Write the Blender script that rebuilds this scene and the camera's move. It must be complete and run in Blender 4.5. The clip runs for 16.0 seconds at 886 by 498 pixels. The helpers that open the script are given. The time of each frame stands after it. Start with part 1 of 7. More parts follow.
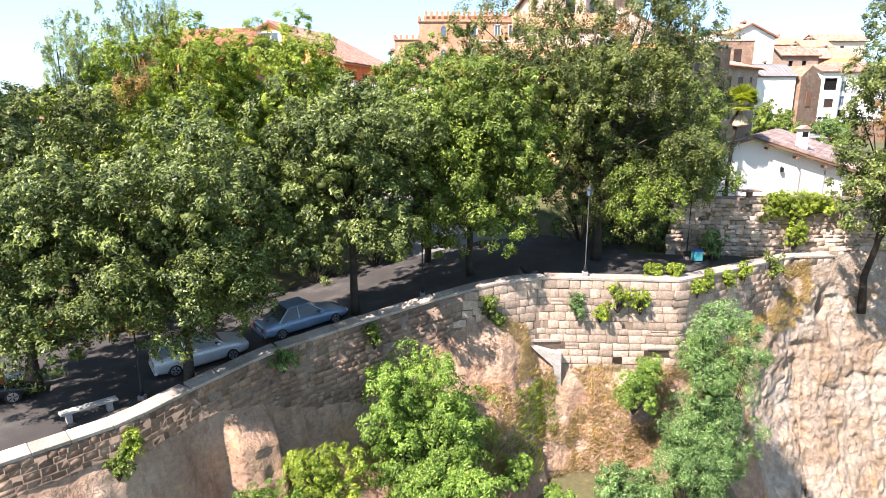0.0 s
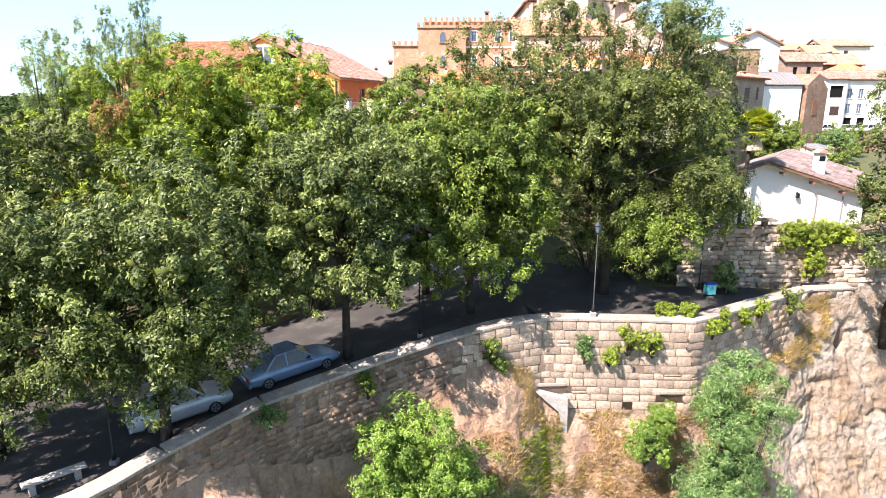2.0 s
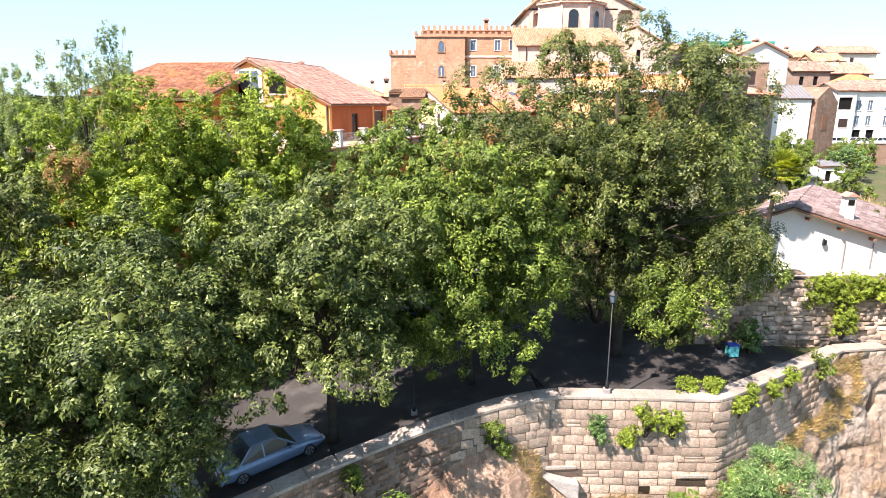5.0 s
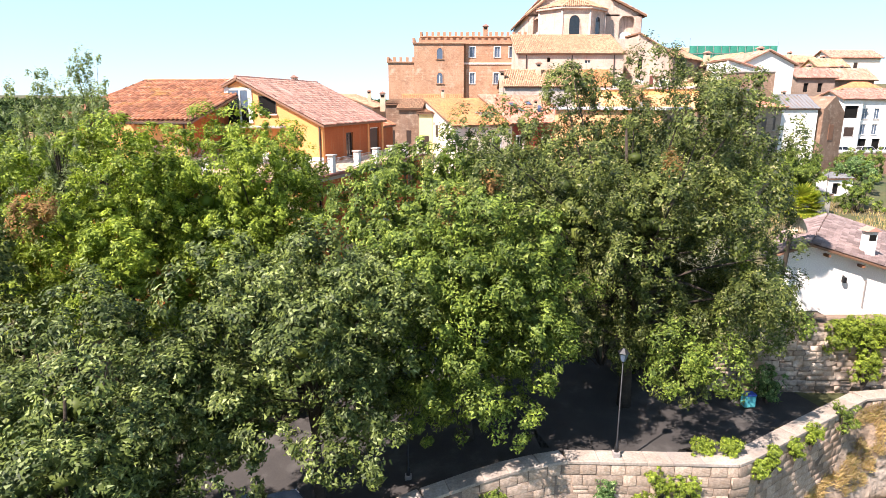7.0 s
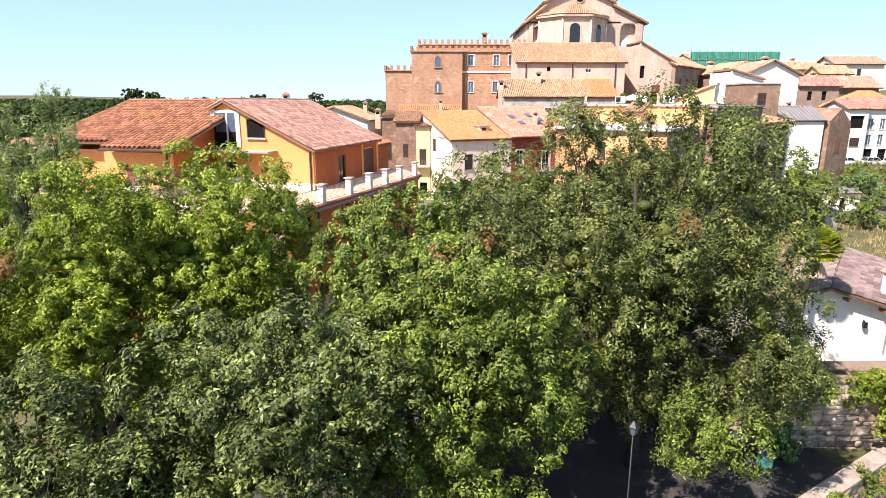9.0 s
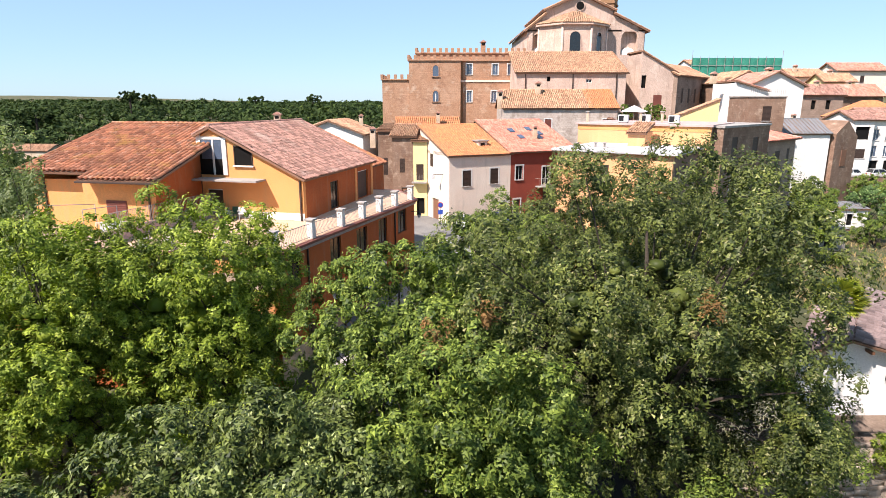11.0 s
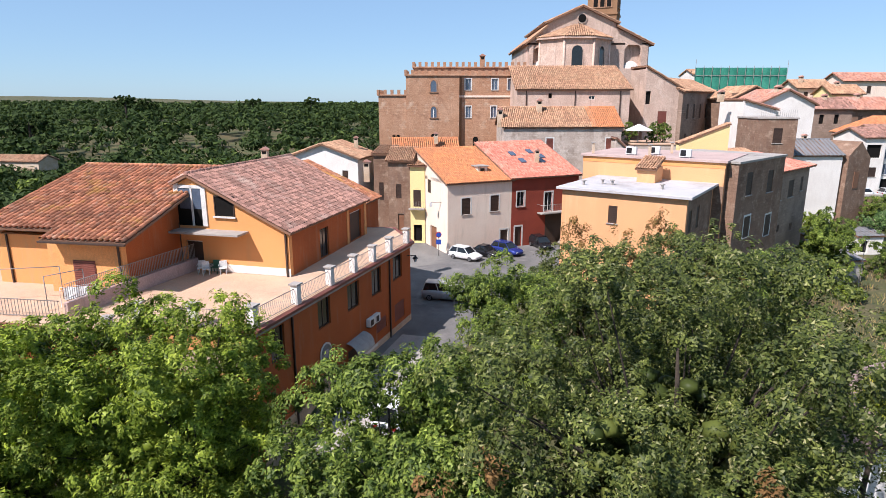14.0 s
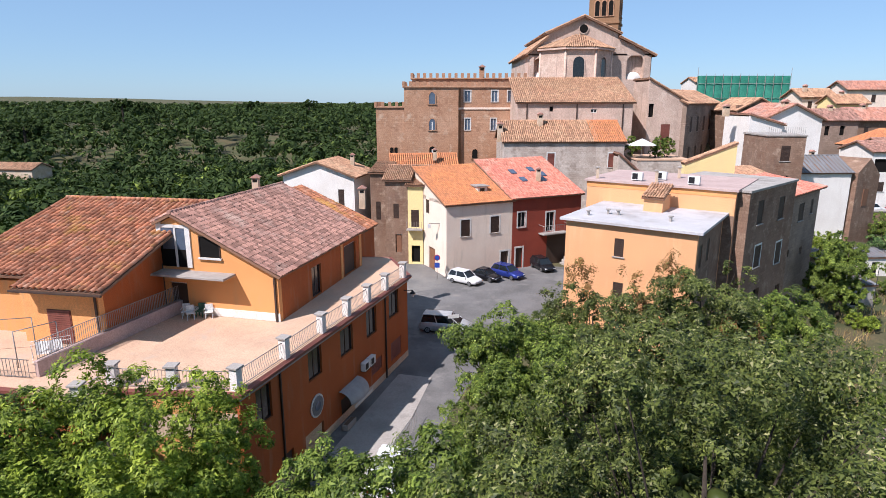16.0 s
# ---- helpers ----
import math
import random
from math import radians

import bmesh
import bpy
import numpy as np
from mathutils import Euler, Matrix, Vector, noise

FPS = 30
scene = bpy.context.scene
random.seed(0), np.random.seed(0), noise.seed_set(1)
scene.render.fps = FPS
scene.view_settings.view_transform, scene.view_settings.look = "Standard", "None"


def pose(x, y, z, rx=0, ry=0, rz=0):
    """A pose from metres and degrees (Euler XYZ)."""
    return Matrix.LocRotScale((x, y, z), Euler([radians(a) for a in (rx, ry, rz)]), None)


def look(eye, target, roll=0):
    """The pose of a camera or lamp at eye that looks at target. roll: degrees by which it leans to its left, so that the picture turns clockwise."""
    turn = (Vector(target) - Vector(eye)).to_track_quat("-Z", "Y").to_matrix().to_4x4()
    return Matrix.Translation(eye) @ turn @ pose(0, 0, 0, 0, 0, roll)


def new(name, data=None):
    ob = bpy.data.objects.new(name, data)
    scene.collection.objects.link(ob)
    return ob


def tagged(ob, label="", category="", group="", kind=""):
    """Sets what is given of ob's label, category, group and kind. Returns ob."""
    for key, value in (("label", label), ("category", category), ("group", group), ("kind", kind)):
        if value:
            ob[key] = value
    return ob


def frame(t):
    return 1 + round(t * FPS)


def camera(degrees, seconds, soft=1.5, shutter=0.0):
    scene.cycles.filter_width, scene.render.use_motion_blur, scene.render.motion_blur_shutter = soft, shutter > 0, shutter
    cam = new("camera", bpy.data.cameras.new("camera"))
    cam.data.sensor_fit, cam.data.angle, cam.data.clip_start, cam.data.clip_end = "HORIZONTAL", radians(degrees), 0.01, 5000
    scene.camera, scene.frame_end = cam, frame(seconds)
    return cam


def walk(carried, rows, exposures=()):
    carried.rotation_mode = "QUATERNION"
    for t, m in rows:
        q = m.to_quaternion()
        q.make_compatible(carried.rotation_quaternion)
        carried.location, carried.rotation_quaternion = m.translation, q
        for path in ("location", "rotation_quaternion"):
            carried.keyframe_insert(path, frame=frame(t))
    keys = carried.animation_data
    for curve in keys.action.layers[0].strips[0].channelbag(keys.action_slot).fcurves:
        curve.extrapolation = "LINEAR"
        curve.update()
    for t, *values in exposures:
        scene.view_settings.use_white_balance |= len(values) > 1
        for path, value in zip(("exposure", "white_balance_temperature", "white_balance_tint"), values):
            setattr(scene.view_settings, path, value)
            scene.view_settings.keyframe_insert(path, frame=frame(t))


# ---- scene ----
cam = camera(72.5, 16.0, 0.5)
METRES, EYE, TILT, LEAN, TURN = 25.0, 10.0, -13.5, 0.0, 0.0
ROWS = [
    (0.0, 0.0, 0.0, 0.0, 0.0, 0.0, -0.0),
    (0.5, 0.0012, 0.0196, 0.0189, 0.01, 0.03, 0.01),
    (1.0, 0.0014, 0.0394, 0.0382, -0.02, 0.03, 0.0),
    (1.5, 0.002, 0.059, 0.0572, -0.01, 0.03, 0.01),
    (2.0, 0.002, 0.0788, 0.0766, -0.03, 0.03, 0.02),
    (2.5, 0.0031, 0.0986, 0.0963, -0.04, 0.02, 0.01),
    (3.0, 0.0036, 0.119, 0.1174, -0.04, -0.02, 0.02),
    (3.5, 0.0038, 0.1386, 0.1368, -0.07, 0.0, 0.04),
    (4.0, 0.004, 0.159, 0.1582, -0.1, -0.01, 0.03),
    (6.5, 0.0095, 0.2624, 0.267, -0.2, -0.17, 0.02),
    (7.0, 0.0109, 0.2823, 0.289, -0.21, -0.15, 0.04),
    (7.5, 0.0132, 0.3027, 0.3116, -0.22, -0.15, 0.03),
    (8.0, 0.0155, 0.3232, 0.3342, -0.24, -0.15, 0.04),
    (8.5, 0.0176, 0.3445, 0.357, -0.25, -0.15, 0.05),
    (9.0, 0.0207, 0.3652, 0.3806, -0.27, -0.17, 0.04),
    (11.5, 0.0284, 0.4699, 0.5017, -0.41, -0.21, 0.06),
    (12.0, 0.0284, 0.4923, 0.5273, -0.44, -0.23, 0.07),
    (12.5, 0.0292, 0.5147, 0.5524, -0.46, -0.24, 0.08),
    (13.0, 0.0305, 0.537, 0.5784, -0.46, -0.26, 0.09),
    (13.5, 0.0317, 0.559, 0.6047, -0.47, -0.27, 0.12),
    (14.0, 0.0324, 0.5805, 0.6317, -0.49, -0.27, 0.14),
    (14.5, 0.033, 0.6022, 0.6587, -0.52, -0.27, 0.14),
    (15.0, 0.0338, 0.6241, 0.6857, -0.53, -0.27, 0.16),
    (15.5, 0.0346, 0.6467, 0.713, -0.56, -0.27, 0.16),
    (16.0, 0.0352, 0.6696, 0.7404, -0.58, -0.27, 0.15),
]
walk(cam, [(t, pose(0, 0, EYE, TILT, LEAN, TURN) @ pose(METRES * x, METRES * y, METRES * z, 90 + pitch, roll, yaw)) for t, x, y, z, yaw, pitch, roll in ROWS],
     exposures=[(0.0, 1.78, 6600, 19), (4.0, 1.68, 6650, 20), (9.0, 1.23, 6700, 20), (12.0, 0.82, 6450, 19), (16.0, 0.46, 6050, 20)])

# ---- light ----
SUN = Vector((-0.75 * math.cos(radians(50)), -0.661 * math.cos(radians(50)), math.sin(radians(50))))
world = bpy.data.worlds.new("sky")
scene.world = world
world.use_nodes = True
wn = world.node_tree.nodes
sky = wn.new("ShaderNodeTexSky")
sky.sky_type = "NISHITA"
sky.sun_disc = False
sky.sun_elevation = radians(50)
sky.sun_rotation = math.atan2(-0.75, -0.661)
sky.air_density, sky.dust_density, sky.ozone_density = 0.9, 0.25, 2.5
haze = wn.new("ShaderNodeMix")
haze.data_type = "RGBA"
haze.blend_type = "MULTIPLY"
haze.inputs[0].default_value = 1.0
haze.inputs[7].default_value = (0.82, 1.02, 1.17, 1)
world.node_tree.links.new(sky.outputs[0], haze.inputs[6])
# thin summer haze evens the sky out towards one pale blue
veil = wn.new("ShaderNodeMix")
veil.data_type = "RGBA"
veil.inputs[0].default_value = 0.5
veil.inputs[7].default_value = (3.7, 5.7, 7.2, 1)
world.node_tree.links.new(haze.outputs[2], veil.inputs[6])
world.node_tree.links.new(veil.outputs[2], wn["Background"].inputs[0])
wn["Background"].inputs[1].default_value = 0.078
sun_data = bpy.data.lights.new("sun", "SUN")
sun_data.energy, sun_data.angle, sun_data.color = 5.0, radians(0.53), (1.0, 0.95, 0.87)
sun = new("sun", sun_data)
sun.matrix_world = look(SUN * 200, (0, 0, 0))


# ---- materials ----
def nodes_of(name):
    m = bpy.data.materials.new(name)
    m.use_nodes = True
    return m, m.node_tree.nodes, m.node_tree.links, m.node_tree.nodes["Principled BSDF"]


def mix_node(n, l, kind, fac, a, b):
    x = n.new("ShaderNodeMix")
    x.data_type, x.blend_type = "RGBA", kind
    for sock, v in ((x.inputs[0], fac), (x.inputs[6], a), (x.inputs[7], b)):
        if isinstance(v, bpy.types.NodeSocket):
            l.new(v, sock)
        elif isinstance(v, (int, float)):
            sock.default_value = v
        else:
            sock.default_value = (*v, 1)
    return x.outputs[2]


def ramp_node(n, l, fac, lo, hi):
    r = n.new("ShaderNodeMapRange")
    r.inputs[1].default_value, r.inputs[2].default_value = lo, hi
    l.new(fac, r.inputs[0])
    return r.outputs[0]


def noise_node(n, l, scale, detail=4, stretch=None, rough=0.55):
    c = n.new("ShaderNodeTexCoord")
    t = n.new("ShaderNodeTexNoise")
    t.inputs["Scale"].default_value, t.inputs["Detail"].default_value = scale, detail
    t.inputs["Roughness"].default_value = rough
    if stretch:
        m = n.new("ShaderNodeMapping")
        m.inputs["Scale"].default_value = stretch
        l.new(c.outputs["Object"], m.inputs[0])
        l.new(m.outputs[0], t.inputs["Vector"])
    else:
        l.new(c.outputs["Object"], t.inputs["Vector"])
    return t.outputs["Fac"]


def surf(name, a, b, scale=0.6,  fine=14.0, rough=0.85, bump=0.25, spread="", amount=0.5, metal=0.0, stain=None, spec=0.3, streak=False, third=None, blocks=None, relief=0.05):
    """A weathered surface: two colours mixed by a broad noise, a fine grain, and if wanted a tone of its own for each piece."""
    m, n, l, p = nodes_of(name)
    big = ramp_node(n, l, noise_node(n, l, scale, 5), 0.34, 0.66)
    col = mix_node(n, l, "MIX", big, a, b)
    if third:
        col = mix_node(n, l, "MIX", ramp_node(n, l, noise_node(n, l, scale * 2.3, 6, None, 0.7), 0.52, 0.7), col, third)
    if spread:
        if spread == "island":
            r = n.new("ShaderNodeNewGeometry").outputs["Random Per Island"]
        else:
            r = n.new("ShaderNodeObjectInfo").outputs["Random"]
        h = n.new("ShaderNodeHueSaturation")
        h.inputs["Saturation"].default_value = 1.0
        w = n.new("ShaderNodeMapRange")
        w.inputs[3].default_value, w.inputs[4].default_value = 1 - amount, 1 + amount
        l.new(r, w.inputs[0])
        l.new(w.outputs[0], h.inputs["Value"])
        l.new(col, h.inputs["Color"])
        col = h.outputs[0]
    if blocks:
        tc, sep, add, com = n.new("ShaderNodeTexCoord"), n.new("ShaderNodeSeparateXYZ"), n.new("ShaderNodeMath"), n.new("ShaderNodeCombineXYZ")
        l.new(tc.outputs["Object"], sep.inputs[0])
        l.new(sep.outputs[0], add.inputs[0])
        l.new(sep.outputs[1], add.inputs[1])
        l.new(add.outputs[0], com.inputs[0])
        l.new(sep.outputs[2], com.inputs[1])
        bt_ = n.new("ShaderNodeTexBrick")
        bt_.inputs["Scale"].default_value = 1.0
        bt_.inputs["Brick Width"].default_value, bt_.inputs["Row Height"].default_value = blocks
        bt_.inputs["Mortar Size"].default_value, bt_.inputs["Bias"].default_value = blocks[1] * 0.07, -0.1
        bt_.inputs["Color1"].default_value, bt_.inputs["Color2"].default_value, bt_.inputs["Mortar"].default_value = (0.62, 0.6, 0.58, 1), (1.25, 1.25, 1.25, 1), (0.5, 0.46, 0.42, 1)
        l.new(com.outputs[0], bt_.inputs["Vector"])
        col = mix_node(n, l, "MULTIPLY", ramp_node(n, l, noise_node(n, l, 0.5, 4), 0.35, 0.85), col, bt_.outputs["Color"])
    grain = noise_node(n, l, fine, 6, None, 0.65)
    g = n.new("ShaderNodeMapRange")
    g.inputs[1].default_value, g.inputs[2].default_value, g.inputs[3].default_value, g.inputs[4].default_value = 0.3, 0.7, 0.72, 1.22
    l.new(grain, g.inputs[0])
    col = mix_node(n, l, "MULTIPLY", 1.0, col, g.outputs[0])
    if stain:
        st = noise_node(n, l, 1.0, 6, (1.6, 1.6, 0.22) if streak else (0.5, 0.5, 0.5), 0.7)
        col = mix_node(n, l, "MIX", ramp_node(n, l, st, 0.54, 0.74), col, stain)
    l.new(col, p.inputs["Base Color"])
    p.inputs["Roughness"].default_value, p.inputs["Metallic"].default_value = rough, metal
    p.inputs["Specular IOR Level"].default_value = spec
    if bump:
        bp = n.new("ShaderNodeBump")
        bp.inputs["Strength"].default_value, bp.inputs["Distance"].default_value = bump, relief
        l.new(grain, bp.inputs["Height"])
        l.new(bp.outputs[0], p.inputs["Normal"])
    return m


def leafy(name, dark, light, odd, gloss=0.42, through_light=0.3, odd_share=0.9):
    """Leaves: each its own tone, broad patches of lighter growth, some light through the blade."""
    m, n, l, p = nodes_of(name)
    r = n.new("ShaderNodeNewGeometry").outputs["Random Per Island"]
    pw = n.new("ShaderNodeMath")
    pw.operation = "POWER"
    l.new(r, pw.inputs[0])
    pw.inputs[1].default_value = 1.4
    col = mix_node(n, l, "MIX", pw.outputs[0], dark, light)
    patch = ramp_node(n, l, noise_node(n, l, 0.55, 3), 0.42, 0.68)
    col = mix_node(n, l, "MIX", ramp_node(n, l, r, odd_share, odd_share + 0.03), col, odd)
    lift = mix_node(n, l, "MIX", patch, (0.62, 0.66, 0.6), (1.3, 1.3, 1.15))
    col = mix_node(n, l, "MULTIPLY", 1.0, col, lift)
    l.new(col, p.inputs["Base Color"])
    p.inputs["Roughness"].default_value = gloss
    p.inputs["Specular IOR Level"].default_value = 0.16
    tr = n.new("ShaderNodeBsdfTranslucent")
    l.new(mix_node(n, l, "MULTIPLY", 1.0, col, (1.3, 1.5, 0.6)), tr.inputs[0])
    mx = n.new("ShaderNodeMixShader")
    mx.inputs[0].default_value = through_light
    l.new(p.outputs[0], mx.inputs[1])
    l.new(tr.outputs[0], mx.inputs[2])
    l.new(mx.outputs[0], n["Material Output"].inputs[0])
    return m


def plain(name, c, rough=0.5, metal=0.0, spec=0.4):
    return surf(name, c, tuple(v * 0.82 for v in c), 1.5, 30, rough, 0.05, metal=metal, spec=spec)


M = {
    "ground": surf("dry_ground", (0.11, 0.085, 0.045), (0.05, 0.07, 0.022), 0.12, 5, 0.95, 0.5, third=(0.16, 0.13, 0.06)),
    # asphalt of the parapet road, darkened to carry the tree shade over it
    "asphalt": surf("asphalt", (0.036, 0.032, 0.03), (0.055, 0.049, 0.045), 0.5, 25, 0.9, 0.2, stain=(0.085, 0.078, 0.072)),
    "street": surf("worn_street", (0.12, 0.115, 0.11), (0.18, 0.172, 0.165), 0.35, 18, 0.9, 0.2, stain=(0.23, 0.215, 0.2)),
    "limewash": surf("limewash", (0.86, 0.83, 0.78), (0.82, 0.78, 0.72), 0.4, 14, 0.9, 0.06),
    "cobble": surf("cobble_stone", (0.13, 0.125, 0.12), (0.2, 0.19, 0.175), 0.4, 9, 0.85, 0.5, spread="island", amount=0.25),
    "concrete": surf("concrete", (0.42, 0.38, 0.34), (0.3, 0.27, 0.24), 0.7, 12, 0.9, 0.25, stain=(0.18, 0.16, 0.14)),
    "coping": surf("coping_stone", (0.38, 0.32, 0.27), (0.26, 0.21, 0.17), 0.9, 10, 0.92, 0.3, spread="object", amount=0.12, stain=(0.25, 0.22, 0.2)),
    "stone": surf("tuff_block", (0.34, 0.25, 0.185), (0.46, 0.37, 0.3), 0.9, 7, 0.95, 0.8, spread="object", amount=0.34, stain=(0.22, 0.15, 0.1), third=(0.36, 0.23, 0.14)),
    "stone_joined": surf("tuff_rubble", (0.3, 0.215, 0.155), (0.45, 0.36, 0.285), 0.3, 7, 0.95, 0.8, spread="island", amount=0.32, stain=(0.22, 0.15, 0.1), third=(0.36, 0.24, 0.16)),
    # rubble for the left wall, with that wall's shade put into the colour
    "stone_shaded": surf("mossy_dark_rubble", (0.16, 0.1, 0.07), (0.26, 0.17, 0.12), 0.3, 7, 0.95, 0.8, spread="island", amount=0.36, stain=(0.1, 0.07, 0.045), third=(0.33, 0.23, 0.16)),
    "paving": surf("pale_paving", (0.3, 0.27, 0.24), (0.4, 0.365, 0.33), 0.5, 12, 0.9, 0.2, stain=(0.2, 0.18, 0.16)),
    "mortar": surf("mortar", (0.13, 0.09, 0.065), (0.22, 0.16, 0.12), 0.6, 12, 0.95, 0.5),
    "rock_pale": surf("pale_tuff_rock", (0.26, 0.18, 0.12), (0.38, 0.32, 0.265), 0.3, 3.0, 0.95, 1.0, third=(0.32, 0.2, 0.11), stain=(0.17, 0.115, 0.08), relief=0.25),
    "rock": surf("tuff_rock", (0.27, 0.155, 0.1), (0.41, 0.29, 0.21), 0.3, 4.0, 0.95, 1.0, third=(0.4, 0.26, 0.15), stain=(0.15, 0.085, 0.055), streak=True, relief=0.2),
    # the orange render with the shade of the sunless sides put into its colour
    "orange_shaded": surf("shaded_orange_render", (0.42, 0.11, 0.03), (0.35, 0.09, 0.025), 0.25, 18, 0.9, 0.08, stain=(0.36, 0.16, 0.08), streak=True),
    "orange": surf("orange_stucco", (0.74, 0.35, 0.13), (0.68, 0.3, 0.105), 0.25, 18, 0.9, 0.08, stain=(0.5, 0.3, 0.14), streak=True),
    "peach": surf("faded_plaster", (0.62, 0.5, 0.38), (0.52, 0.36, 0.22), 0.5, 12, 0.9, 0.1, stain=(0.4, 0.33, 0.26)),
    "terrace": surf("terracotta_paving", (0.6, 0.4, 0.27), (0.52, 0.34, 0.23), 0.4, 16, 0.85, 0.05, stain=(0.45, 0.35, 0.27)),
    "white": surf("white_plaster", (0.78, 0.74, 0.68), (0.7, 0.65, 0.59), 0.4, 14, 0.9, 0.08, stain=(0.62, 0.57, 0.51), streak=True),
    "cream": surf("cream_plaster", (0.8, 0.68, 0.56), (0.76, 0.6, 0.48), 0.3, 14, 0.9, 0.08, stain=(0.6, 0.5, 0.4), streak=True),
    "red": surf("dark_red_plaster", (0.3, 0.06, 0.035), (0.24, 0.05, 0.03), 0.4, 14, 0.9, 0.08, stain=(0.2, 0.05, 0.03), streak=True),
    "yellow": surf("yellow_plaster", (0.74, 0.38, 0.18), (0.7, 0.35, 0.17), 0.3, 14, 0.9, 0.08, stain=(0.66, 0.44, 0.24), streak=True),
    "paleyellow": surf("pale_yellow_plaster", (0.82, 0.66, 0.3), (0.78, 0.62, 0.3), 0.3, 14, 0.9, 0.06),
    "brownwall": surf("bare_brown_masonry", (0.22, 0.128, 0.085), (0.27, 0.175, 0.122), 0.4, 8, 0.95, 0.4, stain=(0.16, 0.105, 0.08), streak=True, third=(0.4, 0.29, 0.21), blocks=(0.6, 0.3)),
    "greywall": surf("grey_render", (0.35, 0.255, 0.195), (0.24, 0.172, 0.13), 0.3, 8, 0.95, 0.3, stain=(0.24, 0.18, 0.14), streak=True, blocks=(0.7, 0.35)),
    "stonepale": surf("pale_rubble", (0.6, 0.52, 0.45), (0.42, 0.34, 0.28), 0.4, 8, 0.95, 0.4, stain=(0.26, 0.2, 0.16), third=(0.34, 0.27, 0.22), blocks=(0.45, 0.3)),
    "castle": surf("castle_tuff", (0.38, 0.195, 0.11), (0.48, 0.29, 0.185), 0.16, 5, 0.95, 0.6, third=(0.28, 0.14, 0.085), stain=(0.54, 0.41, 0.3), blocks=(0.6, 0.33)),
    "church": surf("church_render", (0.6, 0.44, 0.35), (0.44, 0.32, 0.25), 0.25, 5, 0.92, 0.25, stain=(0.3, 0.21, 0.17), streak=True, third=(0.66, 0.52, 0.42)),
    "tower": surf("brown_brick", (0.3, 0.17, 0.09), (0.24, 0.13, 0.07), 0.2, 9, 0.95, 0.4),
    "tile": surf("clay_tile", (0.42, 0.165, 0.085), (0.31, 0.125, 0.07), 0.6, 20, 0.9, 0.1, spread="island", amount=0.36, stain=(0.46, 0.25, 0.06), third=(0.42, 0.25, 0.17)),
    "tile_pink": surf("weathered_pink_tile", (0.37, 0.2, 0.15), (0.26, 0.14, 0.11), 0.5, 20, 0.9, 0.1, spread="island", amount=0.4, stain=(0.42, 0.29, 0.23)),
    "tile_slab": surf("weathered_slab_tile", (0.25, 0.18, 0.165), (0.17, 0.12, 0.11), 0.6, 14, 0.9, 0.3, spread="island", amount=0.32, stain=(0.32, 0.26, 0.24)),
    "tile_bright": surf("new_orange_tile", (0.56, 0.22, 0.09), (0.47, 0.19, 0.09), 0.5, 20, 0.9, 0.1, spread="island", amount=0.17),
    "tile_mid": surf("faded_red_tile", (0.46, 0.21, 0.14), (0.4, 0.2, 0.15), 0.5, 20, 0.9, 0.1, spread="island", amount=0.3, stain=(0.46, 0.34, 0.27)),
    "pinkwall": surf("pinkish_render", (0.5, 0.37, 0.33), (0.42, 0.3, 0.27), 0.5, 14, 0.9, 0.1, stain=(0.34, 0.26, 0.23), streak=True),
    "tile_red": surf("red_clay_tile", (0.6, 0.2, 0.14), (0.54, 0.22, 0.15), 0.5, 20, 0.9, 0.1, spread="island", amount=0.28, stain=(0.5, 0.36, 0.28)),
    "tile_old": surf("lichen_tile", (0.46, 0.275, 0.165), (0.4, 0.215, 0.128), 0.3, 20, 0.9, 0.1, spread="island", amount=0.32, stain=(0.48, 0.33, 0.21)),
    "roof_base": surf("roof_underside", (0.24, 0.13, 0.08), (0.2, 0.11, 0.07), 0.6, 12, 0.95, 0.2),
    "flatroof": surf("pale_membrane", (0.52, 0.5, 0.5), (0.42, 0.4, 0.39), 0.5, 16, 0.7, 0.05, stain=(0.33, 0.3, 0.28)),
    "greyroof": surf("grey_fibre_cement", (0.2, 0.2, 0.21), (0.16, 0.16, 0.16), 0.4, 16, 0.85, 0.1),
    "glass": plain("dark_window_glass", (0.015, 0.018, 0.02), 0.06, 0, 0.6),
    "glass_sky": plain("window_glass", (0.09, 0.12, 0.17), 0.08, 0, 0.7),
    "frame_white": plain("white_paint", (0.7, 0.68, 0.64), 0.5),
    "shutter": plain("dark_brown_shutter", (0.06, 0.035, 0.025), 0.6),
    "shutter_red": plain("red_brown_shutter", (0.22, 0.07, 0.05), 0.6),
    "door": plain("brown_wood_door", (0.24, 0.11, 0.06), 0.6),
    # near-black colour that stands for the shade inside openings
    "dark": plain("void_shade", (0.012, 0.011, 0.01), 0.9, 0, 0.1),
    "iron": plain("dark_iron", (0.03, 0.03, 0.032), 0.5, 0.6),
    "rail": plain("grey_rail_paint", (0.3, 0.27, 0.25), 0.6),
    "bark": surf("bark", (0.06, 0.046, 0.034), (0.033, 0.026, 0.02), 2.0, 12, 0.95, 0.9),
    "holm": leafy("holm_oak_leaf", (0.029, 0.044, 0.012), (0.19, 0.225, 0.057), (0.28, 0.31, 0.14), 0.5, 0.08, 0.9),
    "olive": leafy("dusty_leaf", (0.032, 0.047, 0.011), (0.18, 0.2, 0.05), (0.3, 0.28, 0.14), 0.5, 0.1, 0.93),
